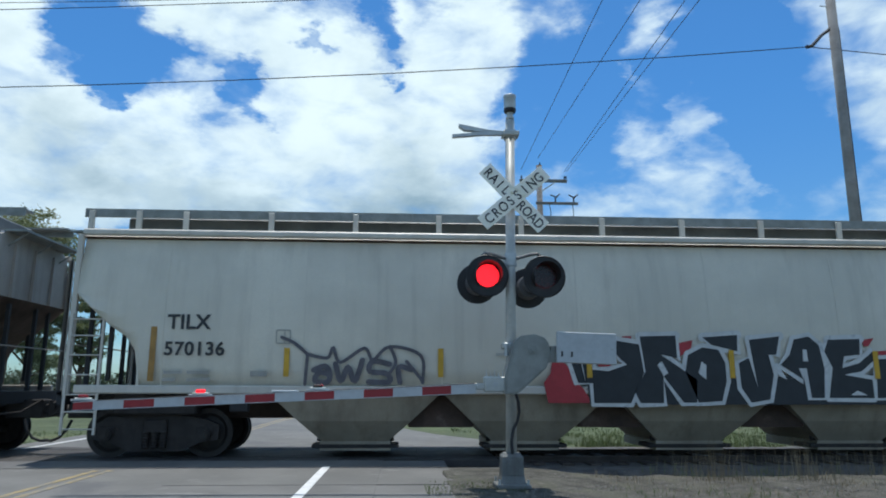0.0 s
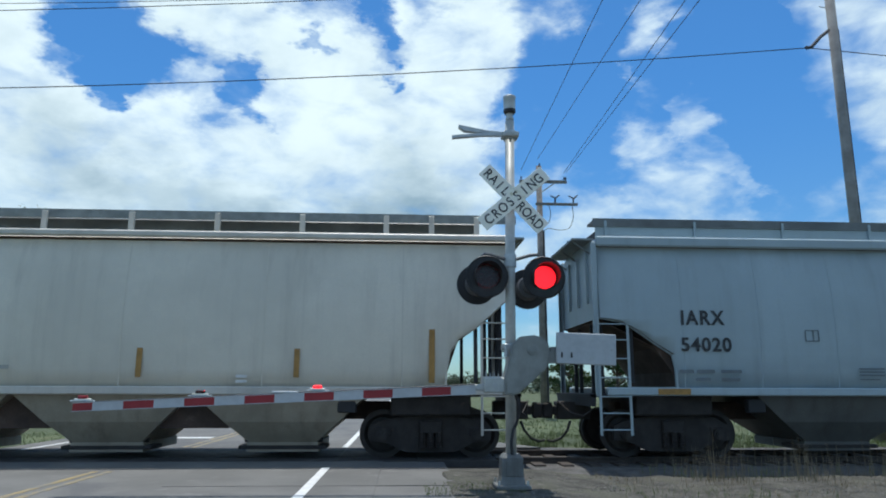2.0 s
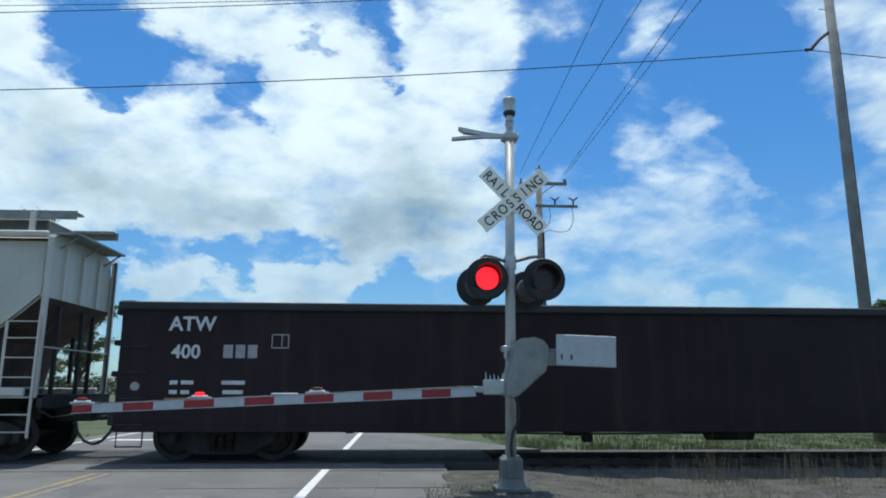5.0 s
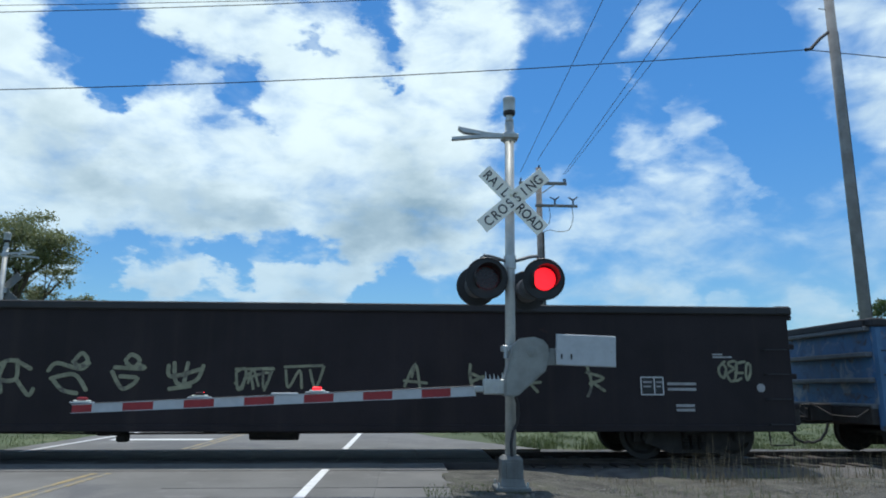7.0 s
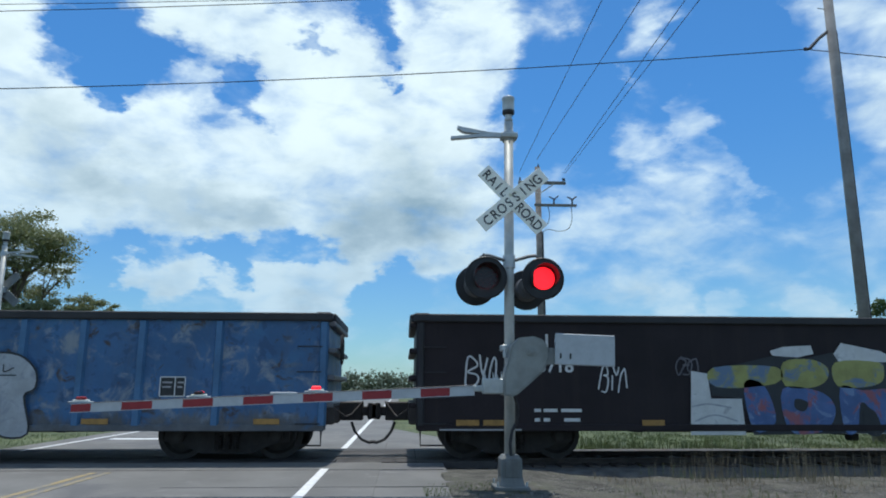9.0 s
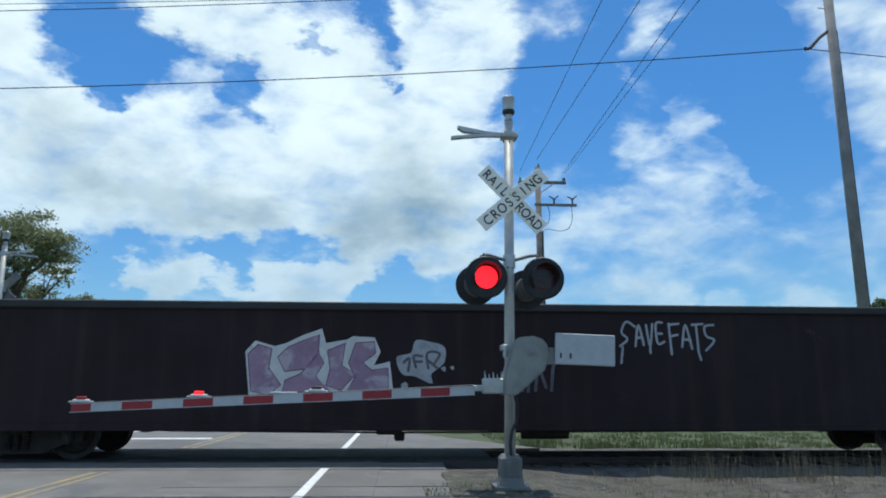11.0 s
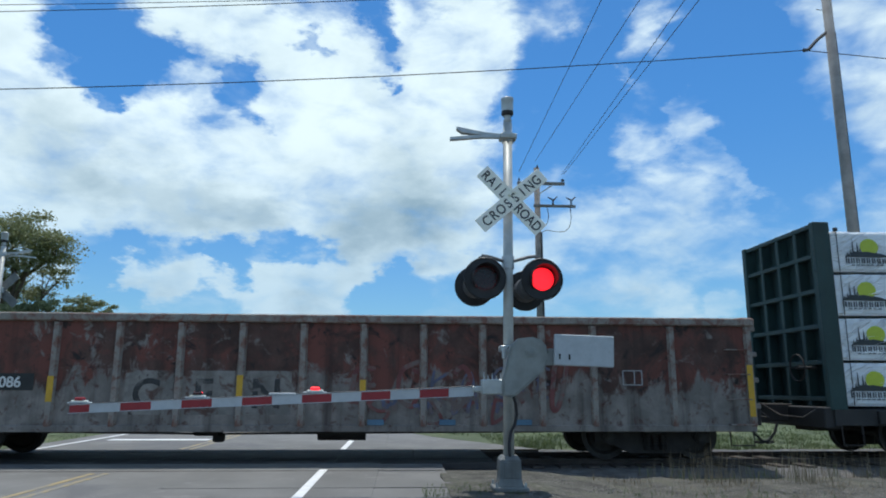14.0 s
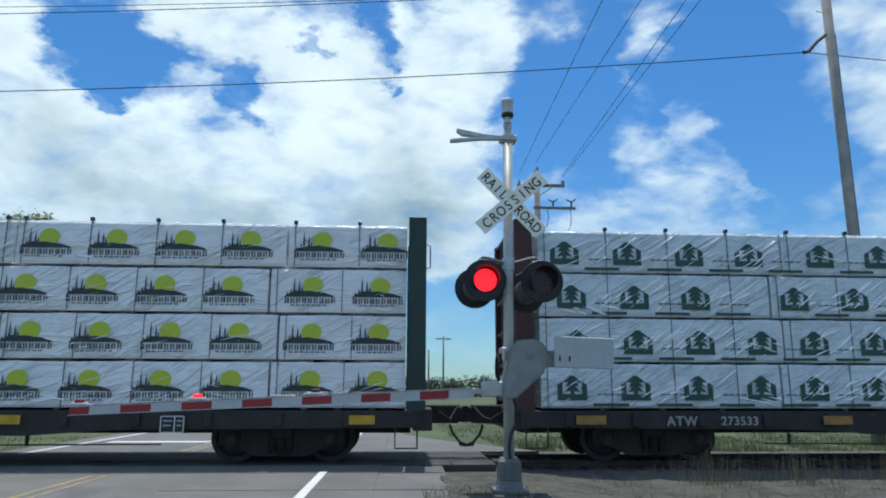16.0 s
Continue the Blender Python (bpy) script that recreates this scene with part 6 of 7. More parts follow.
    blot(c, y, SPRAY_WHITE, [(5.92, 1.96), (6.09, 2.16), (6.45, 2.06), (6.64, 2.11), (6.97, 2.27), (7.30, 2.39), (7.38, 2.12), (7.77, 2.19), (7.87, 2.25), (8.27, 2.23), (8.39, 1.97), (8.27, 1.72), (8.56, 1.79), (8.64, 1.17), (7.59, 1.13), (6.03, 1.12)])
    blot(c, y, SPRAY_PINK, [(5.98, 1.91), (6.15, 2.08), (6.39, 2.01), (6.35, 1.66), (6.58, 1.36), (6.36, 1.18), (6.06, 1.26)], edge=SPRAY_PLUM, wd=.04, lift=.004)
    blot(c, y, SPRAY_PINK, [(6.52, 1.86), (6.70, 2.04), (7.03, 2.18), (7.25, 2.27), (7.23, 1.91), (7.04, 1.66), (6.65, 1.61)], edge=SPRAY_PLUM, wd=.04, lift=.004)
    blot(c, y, SPRAY_PINK, [(6.95, 1.56), (7.25, 1.96), (7.34, 1.76), (7.20, 1.51), (7.47, 1.27), (6.60, 1.22), (6.67, 1.44)], edge=SPRAY_PLUM, wd=.04, lift=.004)
    blot(c, y, SPRAY_PINK, [(7.42, 1.98), (7.73, 2.11), (7.67, 1.71), (7.93, 1.56), (7.67, 1.27), (7.41, 1.36), (7.48, 1.66)], edge=SPRAY_PLUM, wd=.04, lift=.004)
    blot(c, y, SPRAY_PINK, [(7.93, 2.12), (8.26, 2.14), (8.29, 1.95), (8.06, 1.77), (8.23, 1.62), (8.52, 1.67), (8.54, 1.25), (7.77, 1.23), (7.94, 1.52), (7.81, 1.76)], edge=SPRAY_PLUM, wd=.04, lift=.004)
    blot(c, y, SPRAY_SILVER, [(8.68, 1.87), (8.94, 1.95), (9.03, 2.18), (9.28, 2.16), (9.57, 2.06), (9.56, 1.77), (9.33, 1.57), (9.34, 1.39), (9.03, 1.52), (8.78, 1.57)], soft=True)
    graffiti(c, "small_tag", "", y - .004, [(SPRAY_GREY, .05, [[(8.81, 1.77), (8.92, 1.85), (8.90, 1.62)], [(9.04, 1.69), (9.00, 1.89), (9.15, 1.89)], [(9.03, 1.79), (9.15, 1.79)], [(9.27, 1.67), (9.25, 1.95), (9.48, 1.94), (9.39, 1.77)], [(9.27, 1.81), (9.44, 1.67)]])])
    blot(c, y, SPRAY_SILVER, [(8.77, 1.37), (8.86, 1.42), (8.90, 1.33), (8.81, 1.29)], soft=True)
    blot(c, y, SPRAY_SILVER, [(9.50, 1.67), (9.58, 1.71), (9.58, 1.61)], soft=True)
    blot(c, y, SPRAY_SILVER, [(9.67, 1.69), (9.74, 1.71), (9.73, 1.64)], soft=True)
    graffiti(c, "tag", "pale dripping sprayed words", y, [(SPRAY_SILVER, .045, [[(13.19, 2.47), (13.03, 2.56), (12.93, 2.36), (13.04, 2.23), (12.89, 2.10)], [(13.19, 2.10), (13.26, 2.50), (13.35, 2.12)], [(13.21, 2.26), (13.33, 2.26)], [(13.41, 2.50), (13.47, 2.10), (13.53, 2.52)], [(13.72, 2.55), (13.60, 2.52), (13.62, 2.16), (13.75, 2.19)], [(13.62, 2.34), (13.71, 2.34)], [(13.85, 2.53), (13.88, 1.95)], [(13.85, 2.51), (14.04, 2.53)], [(13.88, 2.29), (14.01, 2.32)], [(14.09, 2.09), (14.17, 2.51), (14.28, 2.06)], [(14.11, 2.23), (14.26, 2.23)], [(14.30, 2.51), (14.51, 2.53)], [(14.38, 2.51), (14.40, 2.01)], [(14.72, 2.51), (14.55, 2.48), (14.57, 2.30), (14.72, 2.22), (14.55, 2.03)], [(12.94, 2.08), (12.90, 1.79)]])])
    graffiti(c, "tag", "", y, [(SPRAY_SILVER, .045, [[(14.40, 2.01), (14.44, 1.85)], [(13.47, 2.08), (13.47, 1.98)]])])
    graffiti(c, "tag", "", y, [(SPRAY_GREY, .06, [[(10.93, 2.19), (10.91, 1.78), (11.02, 1.27)], [(11.01, 2.09), (11.14, 1.68), (11.12, 1.26)], [(11.16, 2.19), (11.29, 1.78), (11.26, 1.28)], [(11.01, 2.14), (11.32, 2.09), (11.49, 1.78)], [(11.56, 1.28), (11.60, 1.68), (11.64, 1.78)], [(11.34, 1.68), (11.46, 1.33)]])])
    graffiti(c, "tag", "", y, [(DULL_CHALK, .05, signs("znzo", 18.3, 1.85, .26, .25, .26))])
    consist_box(c, 18.40, 1.36, y, DULL_CHALK, .40, .28)
    bars("bright_stencil", c, 20.6, 2.76, y, [(0, 0, .36, .03), (0, -.6, .25, .02), (-1.2, -.6, .35, .03), (-1.2, -.66, .35, .03)], CHALK)
    # worn dark blue
    c = gondola(188.44, 21.5, 2.66, "weathered dark blue ribbed gondola car mottled with rust", GONDOLA_WORN, RIB_WORN, CHORD_BLACK, [.1] + [1.66, 3.30] + [4.37 + 1.055 * k for k in range(14)] + [19.3, 21.4])
    lettering("reporting_mark", "NOKL", .42, CHALK, c, 2.0, y, 2.16, squeeze=.92)
    lettering("car_number", "3602", .42, CHALK, c, 2.1, y, 1.58, squeeze=.92)
    lettering("car_number", "70", .42, CHALK, c, 3.68, y, 1.58, squeeze=.92)
    bars("small_stencil", c, 2.0, 1.2, y, [(0, 0, .5, .10), (1.1, 0, .3, .06)], LIGHT_BLUE)
    part("patch", box(B(), .92, -1.519, 1.6, 1.45, .006, 1.7), GONDOLA_BLUE, c, "repainted blue panel")
    part("patch", box(B(), 4.93, -1.519, 1.55, .78, .006, 1.1), LIGHT_BLUE, c)
    part("patch", box(B(), 18.72, -1.519, 1.75, 1.05, .006, 1.2), LIGHT_BLUE, c)
    part("patch", box(B(), 20.95, -1.519, 1.5, .7, .006, 1.5), GONDOLA_BLUE, c)
    graffiti(c, "tag", "faint scrawl", -1.525, [(SPRAY_SILVER, .03, signs("anz", .75, 1.4, .3, .22, .35)), (SPRAY_MUD, .10, signs("souak", 5.6, 1.05, .6, .6, .7)), (SPRAY_MUD, .10, signs("kesa", 9.1, 1.05, .6, .7, .7))])
    strips_low(c, [.35, 3.45, 6.5, 7.6, 9.8, 12.9, 16.0, 19.6, 20.4], .72, .5)
    for x in (3.42, 6.45, 9.8, 12.9):
        part("sill_plate", box(B(), x + .33, -1.57, .74, .68, .006, .26), LIGHT_BLUE, c)
    consist_box(c, 18.2, 1.1, -1.524, CHALK, .40, .30)
    # rusty white and red
    c = gondola(211.39, 17.19, 2.64, "rust-eaten white and red ribbed gondola car", GONDOLA_RUST, RIB_RUST, RIB_RUST, [.08, 1.57, 3.10] + [4.28 + 1.105 * k for k in range(9)] + [14.1, 15.6, 17.1], .09)
    for x, z in ((2.62, 1.6),):
        part("number_panel", box(B(), x, -1.518, z, .58, .006, .62), BLACK_PAINT, c)
    part("number_panel", box(B(), 3.62, -1.518, 1.42, .68, .006, .30), BLACK_PAINT, c)
    lettering("reporting_mark", "WC", .27, CHALK, c, 2.43, -1.524, 1.66, squeeze=.86)
    lettering("car_number", "54", .27, CHALK, c, 2.46, -1.524, 1.34, squeeze=.92)
    lettering("car_number", "086", .26, CHALK, c, 3.36, -1.524, 1.33, squeeze=.98)
    for ch, x in (("C", 5.68), ("E", 6.76), ("N", 7.78)):
        part("letter_panel", box(B(), x + .30, -1.517, 1.24, .86, .004, .78), FADED_WHITE, c, "faded white panel behind a letter")
        lettering("faded_letter", ch, .72, FADED_BLACK, c, x, -1.522, .98)
    for x, h in ((.1, .95), (4.28, .45), (7.595, .5), (9.805, .35), (17.07, .95)):
        part("yellow_post_mark", box(B(), x, -1.589, 1.3, .11, .008, h), YELLOW_TAPE, c, "yellow paint on the rib")
    graffiti(c, "tag", "faded red and blue scrawl", -1.525, [(FADED_BLUE, .05, signs("soe", 12.2, 1.2, .4, .4, .5) + signs("ka", 11.0, 1.0, .5, .6, .6)), (FADED_RED, .09, signs("eosau", 9.6, 1.0, .7, .9, .7)), (FADED_BLUE, .07, signs("wana", 10.1, .9, .6, .7, .3)), (FADED_RED, .06, signs("szo", 9.9, .7, .7, 1.1, .45))])
    strips_low(c, [9.9, 11.2, 12.6], .72, .3, LIGHT_BLUE)
    consist_box(c, 14.65, 1.4, -1.524, DULL_CHALK, .36, .26)


def flat_car(u, n, label, bulk):
    """A bulkhead flat car with a deep side sill and a ribbed bulkhead at each end."""
    car = thing("bulkhead_flat_car", label, "freight car", group="cars of the freight train")
    TRAIN.append((car, u))
    part("deck", box(B(), n / 2, 0, .90, n, 2.8, .12, .01), DECK_DARK, car)
    for s in (-1, 1):
        bm = prism(B(), [(.0, .95), (n, .95), (n, .66), (n - 5.5, .62), (n - 7, .52), (7, .52), (5.5, .62), (0, .66)], s * 1.42, s * 1.50)
        part("side_sill", bm, DECK_DARK, car)
        for k in range(int(n / 1.25)):
            x = .9 + k * 1.25
            part("stake_pocket", box(B(), x, s * 1.53, .80, .14, .07, .24, .01), DECK_DARK, car)
    part("centre_sill", box(B(), n / 2, 0, .68, n - .4, .6, .36, .02), TRUCK_IRON, car)
    for e in (0, 1):
        def X(v):
            return v if e == 0 else n - v
        bh = part("bulkhead", box(B(), X(.235), 0, 2.78, .06, 2.9, 3.66, .01), bulk, car, "tall ribbed steel bulkhead")
        for y in (-1.40, -.70, 0, .70, 1.40):
            part("bulkhead_post", box(B(), X(.10 if abs(y) < 1.3 else .12), y, 2.78, .22 if abs(y) < 1.3 else .34, .12 if abs(y) < 1.3 else .16, 3.68, .015), bulk, bh)
        for z in (1.15, 1.85, 2.55, 3.25, 3.95, 4.56):
            part("bulkhead_rib", box(B(), X(.05), 0, z, .14, 2.8, .09, .01), bulk, bh)
        part("end_sill", box(B(), X(.0), 0, .80, .36, 2.9, .40, .02), DECK_DARK, car)
        part("grab_iron", tube(B(), [(X(.0), -1.46, 3.6), (X(-.12), -1.46, 3.62), (X(-.12), -1.46, 4.05), (X(.0), -1.46, 4.07)], .014, 5), bulk, car)
        truck(car, u, X(2.6))
        coupler(car, X(-.22), -1 if e == 0 else 1)
        part("sill_step", tube(B(), [(X(.1), -1.5, .66), (X(.1), -1.52, .3), (X(.5), -1.52, .3), (X(.5), -1.5, .66)], .018, 6), TRUCK_IRON, car)
    bm = bmesh.new()
    for i in range(16):
        a, b = 2 * math.pi * i / 16, 2 * math.pi * (i + 1) / 16
        rod(bm, (-.34, .26 * math.cos(a) - .95, 1.75 + .26 * math.sin(a)), (-.34, .26 * math.cos(b) - .95, 1.75 + .26 * math.sin(b)), .02, 5)
    rod(bm, (-.36, -.95, 1.75), (.05, -.95, 1.75), .035, 8)
    rod(bm, (-.34, -1.2, 1.75), (-.34, -.7, 1.75), .014, 5)
    part("brake_wheel", bm, TRUCK_IRON, car)
    bm = rod(B(), (n * .5, -.8, .42), (n * .5 + .9, -.8, .42), .16, 14)
    tube(bm, [(n * .2, -1.3, .36), (n * .45, -1.3, .34), (n * .8, -1.3, .36)], .015, 5)
    for x in (.22, .32, .44, .6, .7):
        box(bm, n * x, -1.3, .44, .05, .04, .22)
    part("brake_gear", bm, TRUCK_IRON, car)
    return car


def sun_prints():
    """The printed mark with a round sun over a wooded ridge, and the bars of its lettering."""
    sun_bm = sheet(B(), [(.07 + .19 * math.cos(2 * math.pi * i / 22), .045 + .165 * math.sin(2 * math.pi * i / 22)) for i in range(22)], 0)
    ridge = bmesh.new()
    sheet(ridge, [(-.46, -.165), (.50, -.165), (.44, -.135), (.30, -.09), (.15, -.075), (.02, -.05), (-.12, -.06), (-.25, -.05), (-.38, -.11)], -.004)
    for x, h, b in ((-.40, .07, -.14), (-.33, .12, -.13), (-.275, .34, -.12), (-.18, .25, -.10), (-.13, .13, -.1), (.2, .05, -.11), (.26, .04, -.12)):
        ridge.faces.new([ridge.verts.new(p) for p in ((x - .027, -.0045, b), (x + .027, -.0045, b), (x + .012, -.0045, b + h * .45), (x + .017, -.0045, b + h * .45), (x, -.0045, b + h), (x - .017, -.0045, b + h * .45), (x - .012, -.0045, b + h * .45))])
    words = bmesh.new()
    for k in range(9):
        tall = .13 if k in (0, 8) else .10
        box(words, -.43 + k * .108, -.002, -.238 + (tall - .10) / 2, .026, .003, tall)
        box(words, -.385 + k * .108, -.002, -.238, .02 if k % 3 else .034, .003, .10)
    small = bmesh.new()
    for k in range(7):
        box(small, -.3 + k * .1, -.002, -.325, .07, .003, .022)
    for bm in (sun_bm, ridge):
        bmesh.ops.recalc_face_normals(bm, faces=bm.faces)
    return [("sun_print", mesh_of("sun_print", sun_bm, PRINT_LIME)), ("ridge_print", mesh_of("ridge_print", ridge, PRINT_DARK)), ("print_lettering", mesh_of("print_lettering", words, PRINT_INK)), ("fine_print", mesh_of("fine_print", small, PRINT_GREY))]


def house_prints():
    """The printed dark green mark: a house-shaped frame open at the top, with a fir in it."""
    g = bmesh.new()
    sheet(g, [(-.23, -.23), (.23, -.23), (.23, .02), (.15, .07), (.15, -.13), (-.15, -.13), (-.15, .07), (-.23, .02)], 0)
    sheet(g, [(-.15, .06), (.15, .06), (.07, .13), (.03, .165), (-.03, .165), (-.07, .13)], -.002)
    for z, wd in ((.035, .115), (-.05, .125)):
        sheet(g, [(-wd, z - .055), (-.05, z - .03), (.05, z - .03), (wd, z - .055), (.04, z + .06), (-.04, z + .06)], -.003)
    box(g, 0, -.001, -.08, .06, .003, .16)
    line = bmesh.new()
    box(line, .60, -.002, -.30, .56, .003, .045)
    faint = bmesh.new()
    for k in range(5):
        box(faint, .42 + k * .10, -.002, -.135, .075, .003, .022)
    extra = [("fine_print", mesh_of("fine_print", faint, PRINT_GREY))]
    bmesh.ops.recalc_face_normals(g, faces=g.faces)
    return [("house_print", mesh_of("house_print", g, PRINT_GREEN)), ("print_bar", mesh_of("print_bar", line, PRINT_GREEN))] + extra


def wrap_mesh(ln, seed, film):
    """One wrapped bundle: a soft-edged block whose faces bulge and sag a little."""
    rng = random.Random(seed)
    bm = bmesh.new()
    nx = max(4, int(ln / .25))
    rings = []
    for i in range(nx + 1):
        x = i * ln / nx
        end = 1.0 if 0 < i < nx else .985
        j = [rng.uniform(-.008, .008) for _ in range(8)]
        y, zb, zt = 1.40 * end, .045, .865
        rings.append([(x, -y + .03, zb), (x, -y + j[0], zb + .05), (x, -y - .006 + j[1], .30), (x, -y - .006 + j[2], .60), (x, -y + j[3], zt - .05), (x, -y + .04, zt + j[4]),
                      (x, 0, zt + j[5]), (x, y - .04, zt + j[6]), (x, y, zt - .05), (x, y, zb + .05), (x, y - .03, zb)])
    loft(bm, rings)
    return mesh_of("wrap", bm, film)


def fold_mesh(ln, seed, slope, wd, count):
    """The taut pleats of one bundle's wrap: fans of narrow tapered ridges standing proud of the sheet."""
    rng = random.Random(seed * 7 + 1)
    bm = bmesh.new()
    x = rng.uniform(.1, .5)
    while x < ln - .3:
        a0 = slope * rng.uniform(.7, 1.3) * (1 if rng.random() < .8 else -.6)
        for k in range(rng.randint(2, count)):
            a = radians(a0 + rng.uniform(-6, 6))
            n = rng.uniform(.15, .85)
            px, pz = x + rng.uniform(-.1, .2) + k * rng.uniform(.07, .16), rng.uniform(.10, .5)
            w = wd * rng.uniform(.5, 1.3)
            bend = rng.uniform(-.03, .03)
            rings = []
            for i in range(6):
                q = i / 5
                cx, cz = px + n * q * math.cos(a), pz + n * q * math.sin(a) + bend * math.sin(math.pi * q)
                if not (.02 < cx < ln - .02 and .07 < cz < .83):
                    break
                h = w * max(.08, math.sin(math.pi * (q * .9 + .05)))
                nx, nz = -math.sin(a) * h, math.cos(a) * h
                rings.append([(cx - nx, -1.405, cz - nz), (cx - nx * .35, -1.416 - h * .9, cz - nz * .35), (cx + nx, -1.405, cz + nz)])
            if len(rings) > 2:
                loft(bm, rings)
        x += rng.uniform(.35, 1.0)
    return mesh_of("wrap_fold", bm, WRAP_FOLD)


def load_lumber(u, z0, ends, label, prints, step, seed, film, row_h=.873, pleats=(13, .020, 8)):
    rng = random.Random(seed)
    bunk_me = mesh_of("bunk", box(B(), 0, 0, .022, .10, 2.7, .045), WOOD_END)
    strap_me = bmesh.new()
    box(strap_me, 0, -1.414, .45, .012, .010, .80)
    box(strap_me, 0, 0, .868, .018, 2.80, .012)
    strap_me = mesh_of("strap", strap_me, PRINT_DARK)
    buckle_me = mesh_of("buckle", box(B(), 0, -1.40, .90, .07, .08, .07, .01), PRINT_DARK)
    wraps = {}
    for r in range(4):
        shift = (0.0, .12, -.08, .22)[r]
        edges = [ends[0]] + [e + shift for e in ends[1:-1]] + [ends[-1]]
        for a, b in zip(edges, edges[1:]):
            ln = b - a - .045
            key = (round(ln, 2), r % 2)
            if key not in wraps:
                wraps[key] = wrap_mesh(ln, seed + len(wraps), film), fold_mesh(ln, seed + len(wraps), *pleats)
            t = thing("lumber_bundle", label, "lumber bundle", group="lumber bundles on the flat cars")
            LOADS.append((t, u + a, 0.0, z0 + r * row_h))
            w = part("wrap", wraps[key][0], None, t, "shiny white plastic wrap pulled into folds")
            tagged(part("wrap_fold", wraps[key][1], None, w), kind="stuff")
            k = 0
            for q in (.25, .5, .75):
                o = part("bunk", bunk_me, None, t)
                o.location.x = ln * q
            x = .42 + rng.uniform(0, .35)
            while x < ln - .30:
                for nm, me in prints:
                    o = part(nm, me, None, t)
                    if nm in ("print_lettering", "fine_print"):
                        tagged(o, kind="stuff")
                    o.location = (x, -1.424, .50 if step > 1.23 else .45)
                    o.scale = (1, 1, 1) if step > 1.23 else (1.22, 1, 1.15)
                x += step + rng.uniform(-.02, .02)
            x = .12
            while x < ln:
                o = part("strap", strap_me, None, t)
                o.location.x = x
                if r == 3:
                    o = part("buckle", buckle_me, None, t)
                    o.location.x = x
                x += 1.22
    return


def train_flats():
    c = flat_car(230.10, 23.50, "bulkhead flat car with dark green ends, stacked with lumber", BULKHEAD_GREEN)
    y = -1.572
    for x in (.9, 1.9, 9.0, 15.2, 21.4):
        part("reflector_strip", box(B(), x + 1.0, -1.575, .80, .46, .008, .16), YELLOW_TAPE, c)
    lettering("reporting_mark", "BCOL", .24, DULL_CHALK, c, 3.85, -1.575, .70, spacing=1.1)
    lettering("car_number", "730", .22, DULL_CHALK, c, 5.45, -1.575, .71, spacing=1.05)
    lettering("car_number", "877", .24, DULL_CHALK, c, 6.25, -1.575, .70, spacing=1.05)
    consist_box(c, 18.85, .58, -1.58, CHALK, .40, .28)
    load_lumber(230.10, .965, [.34, 5.47, 10.47, 15.67, 20.7, 23.22], "wrapped lumber bundle printed with a lime sun over trees", sun_prints(), 1.25, 3, WRAP)
    c = flat_car(255.40, 23.50, "bulkhead flat car with maroon ends, stacked with lumber", BULKHEAD_MAROON)
    lettering("reporting_mark", "ATW", .24, DULL_CHALK, c, 2.72, -1.575, .70, spacing=1.1)
    lettering("car_number", "273533", .22, DULL_CHALK, c, 3.75, -1.575, .71, spacing=1.1)
    for x in (1.3, 6.0):
        part("reflector_strip", box(B(), x, -1.575, .80, .56, .008, .16), OCHRE_TAPE, c)
    load_lumber(255.40, .965, [.42, 5.1, 10.0, 15.0, 20.0, 23.22], "wrapped lumber bundle printed with a dark green house", house_prints(), 1.22, 9, WRAP_BLUISH, .86, (32, .026, 9))


train_hoppers()
train_gondolas()
train_flats()

# ---- poles, wires, trees and plants ----
def pole(label, x, y, h, r0, r1, material):
    t = thing("utility_pole", label, "utility pole", (x, y, -0.2))
    part("pole", rod(B(), (0, 0, 0), (0, 0, h + .2), r0, 16, r1), material, t, smooth=True)
    return t


def insulator(bm, x, y, z, h=.22):
    rod(bm, (x, y, z), (x, y, z + h * .5), .02, 6)
    for k in range(3):
        rod(bm, (x, y, z + h * (.3 + .22 * k)), (x, y, z + h * (.42 + .22 * k)), .06 - .008 * k, 10, .035)


def wire(label, pts, r, sag):
    """A wire through the points, sagging between them."""
    bm = bmesh.new()
    for a, b, s in zip(pts, pts[1:], sag):
        a, b = Vector(a), Vector(b)
        run = [a.lerp(b, k / 16) - Vector((0, 0, 4 * s * (k / 16) * (1 - k / 16))) for k in range(17)]
        tube(bm, run, r, 5)
    return tagged(part("overhead_wire", bm, WIRE, None), label, "overhead wire", group="overhead wires")


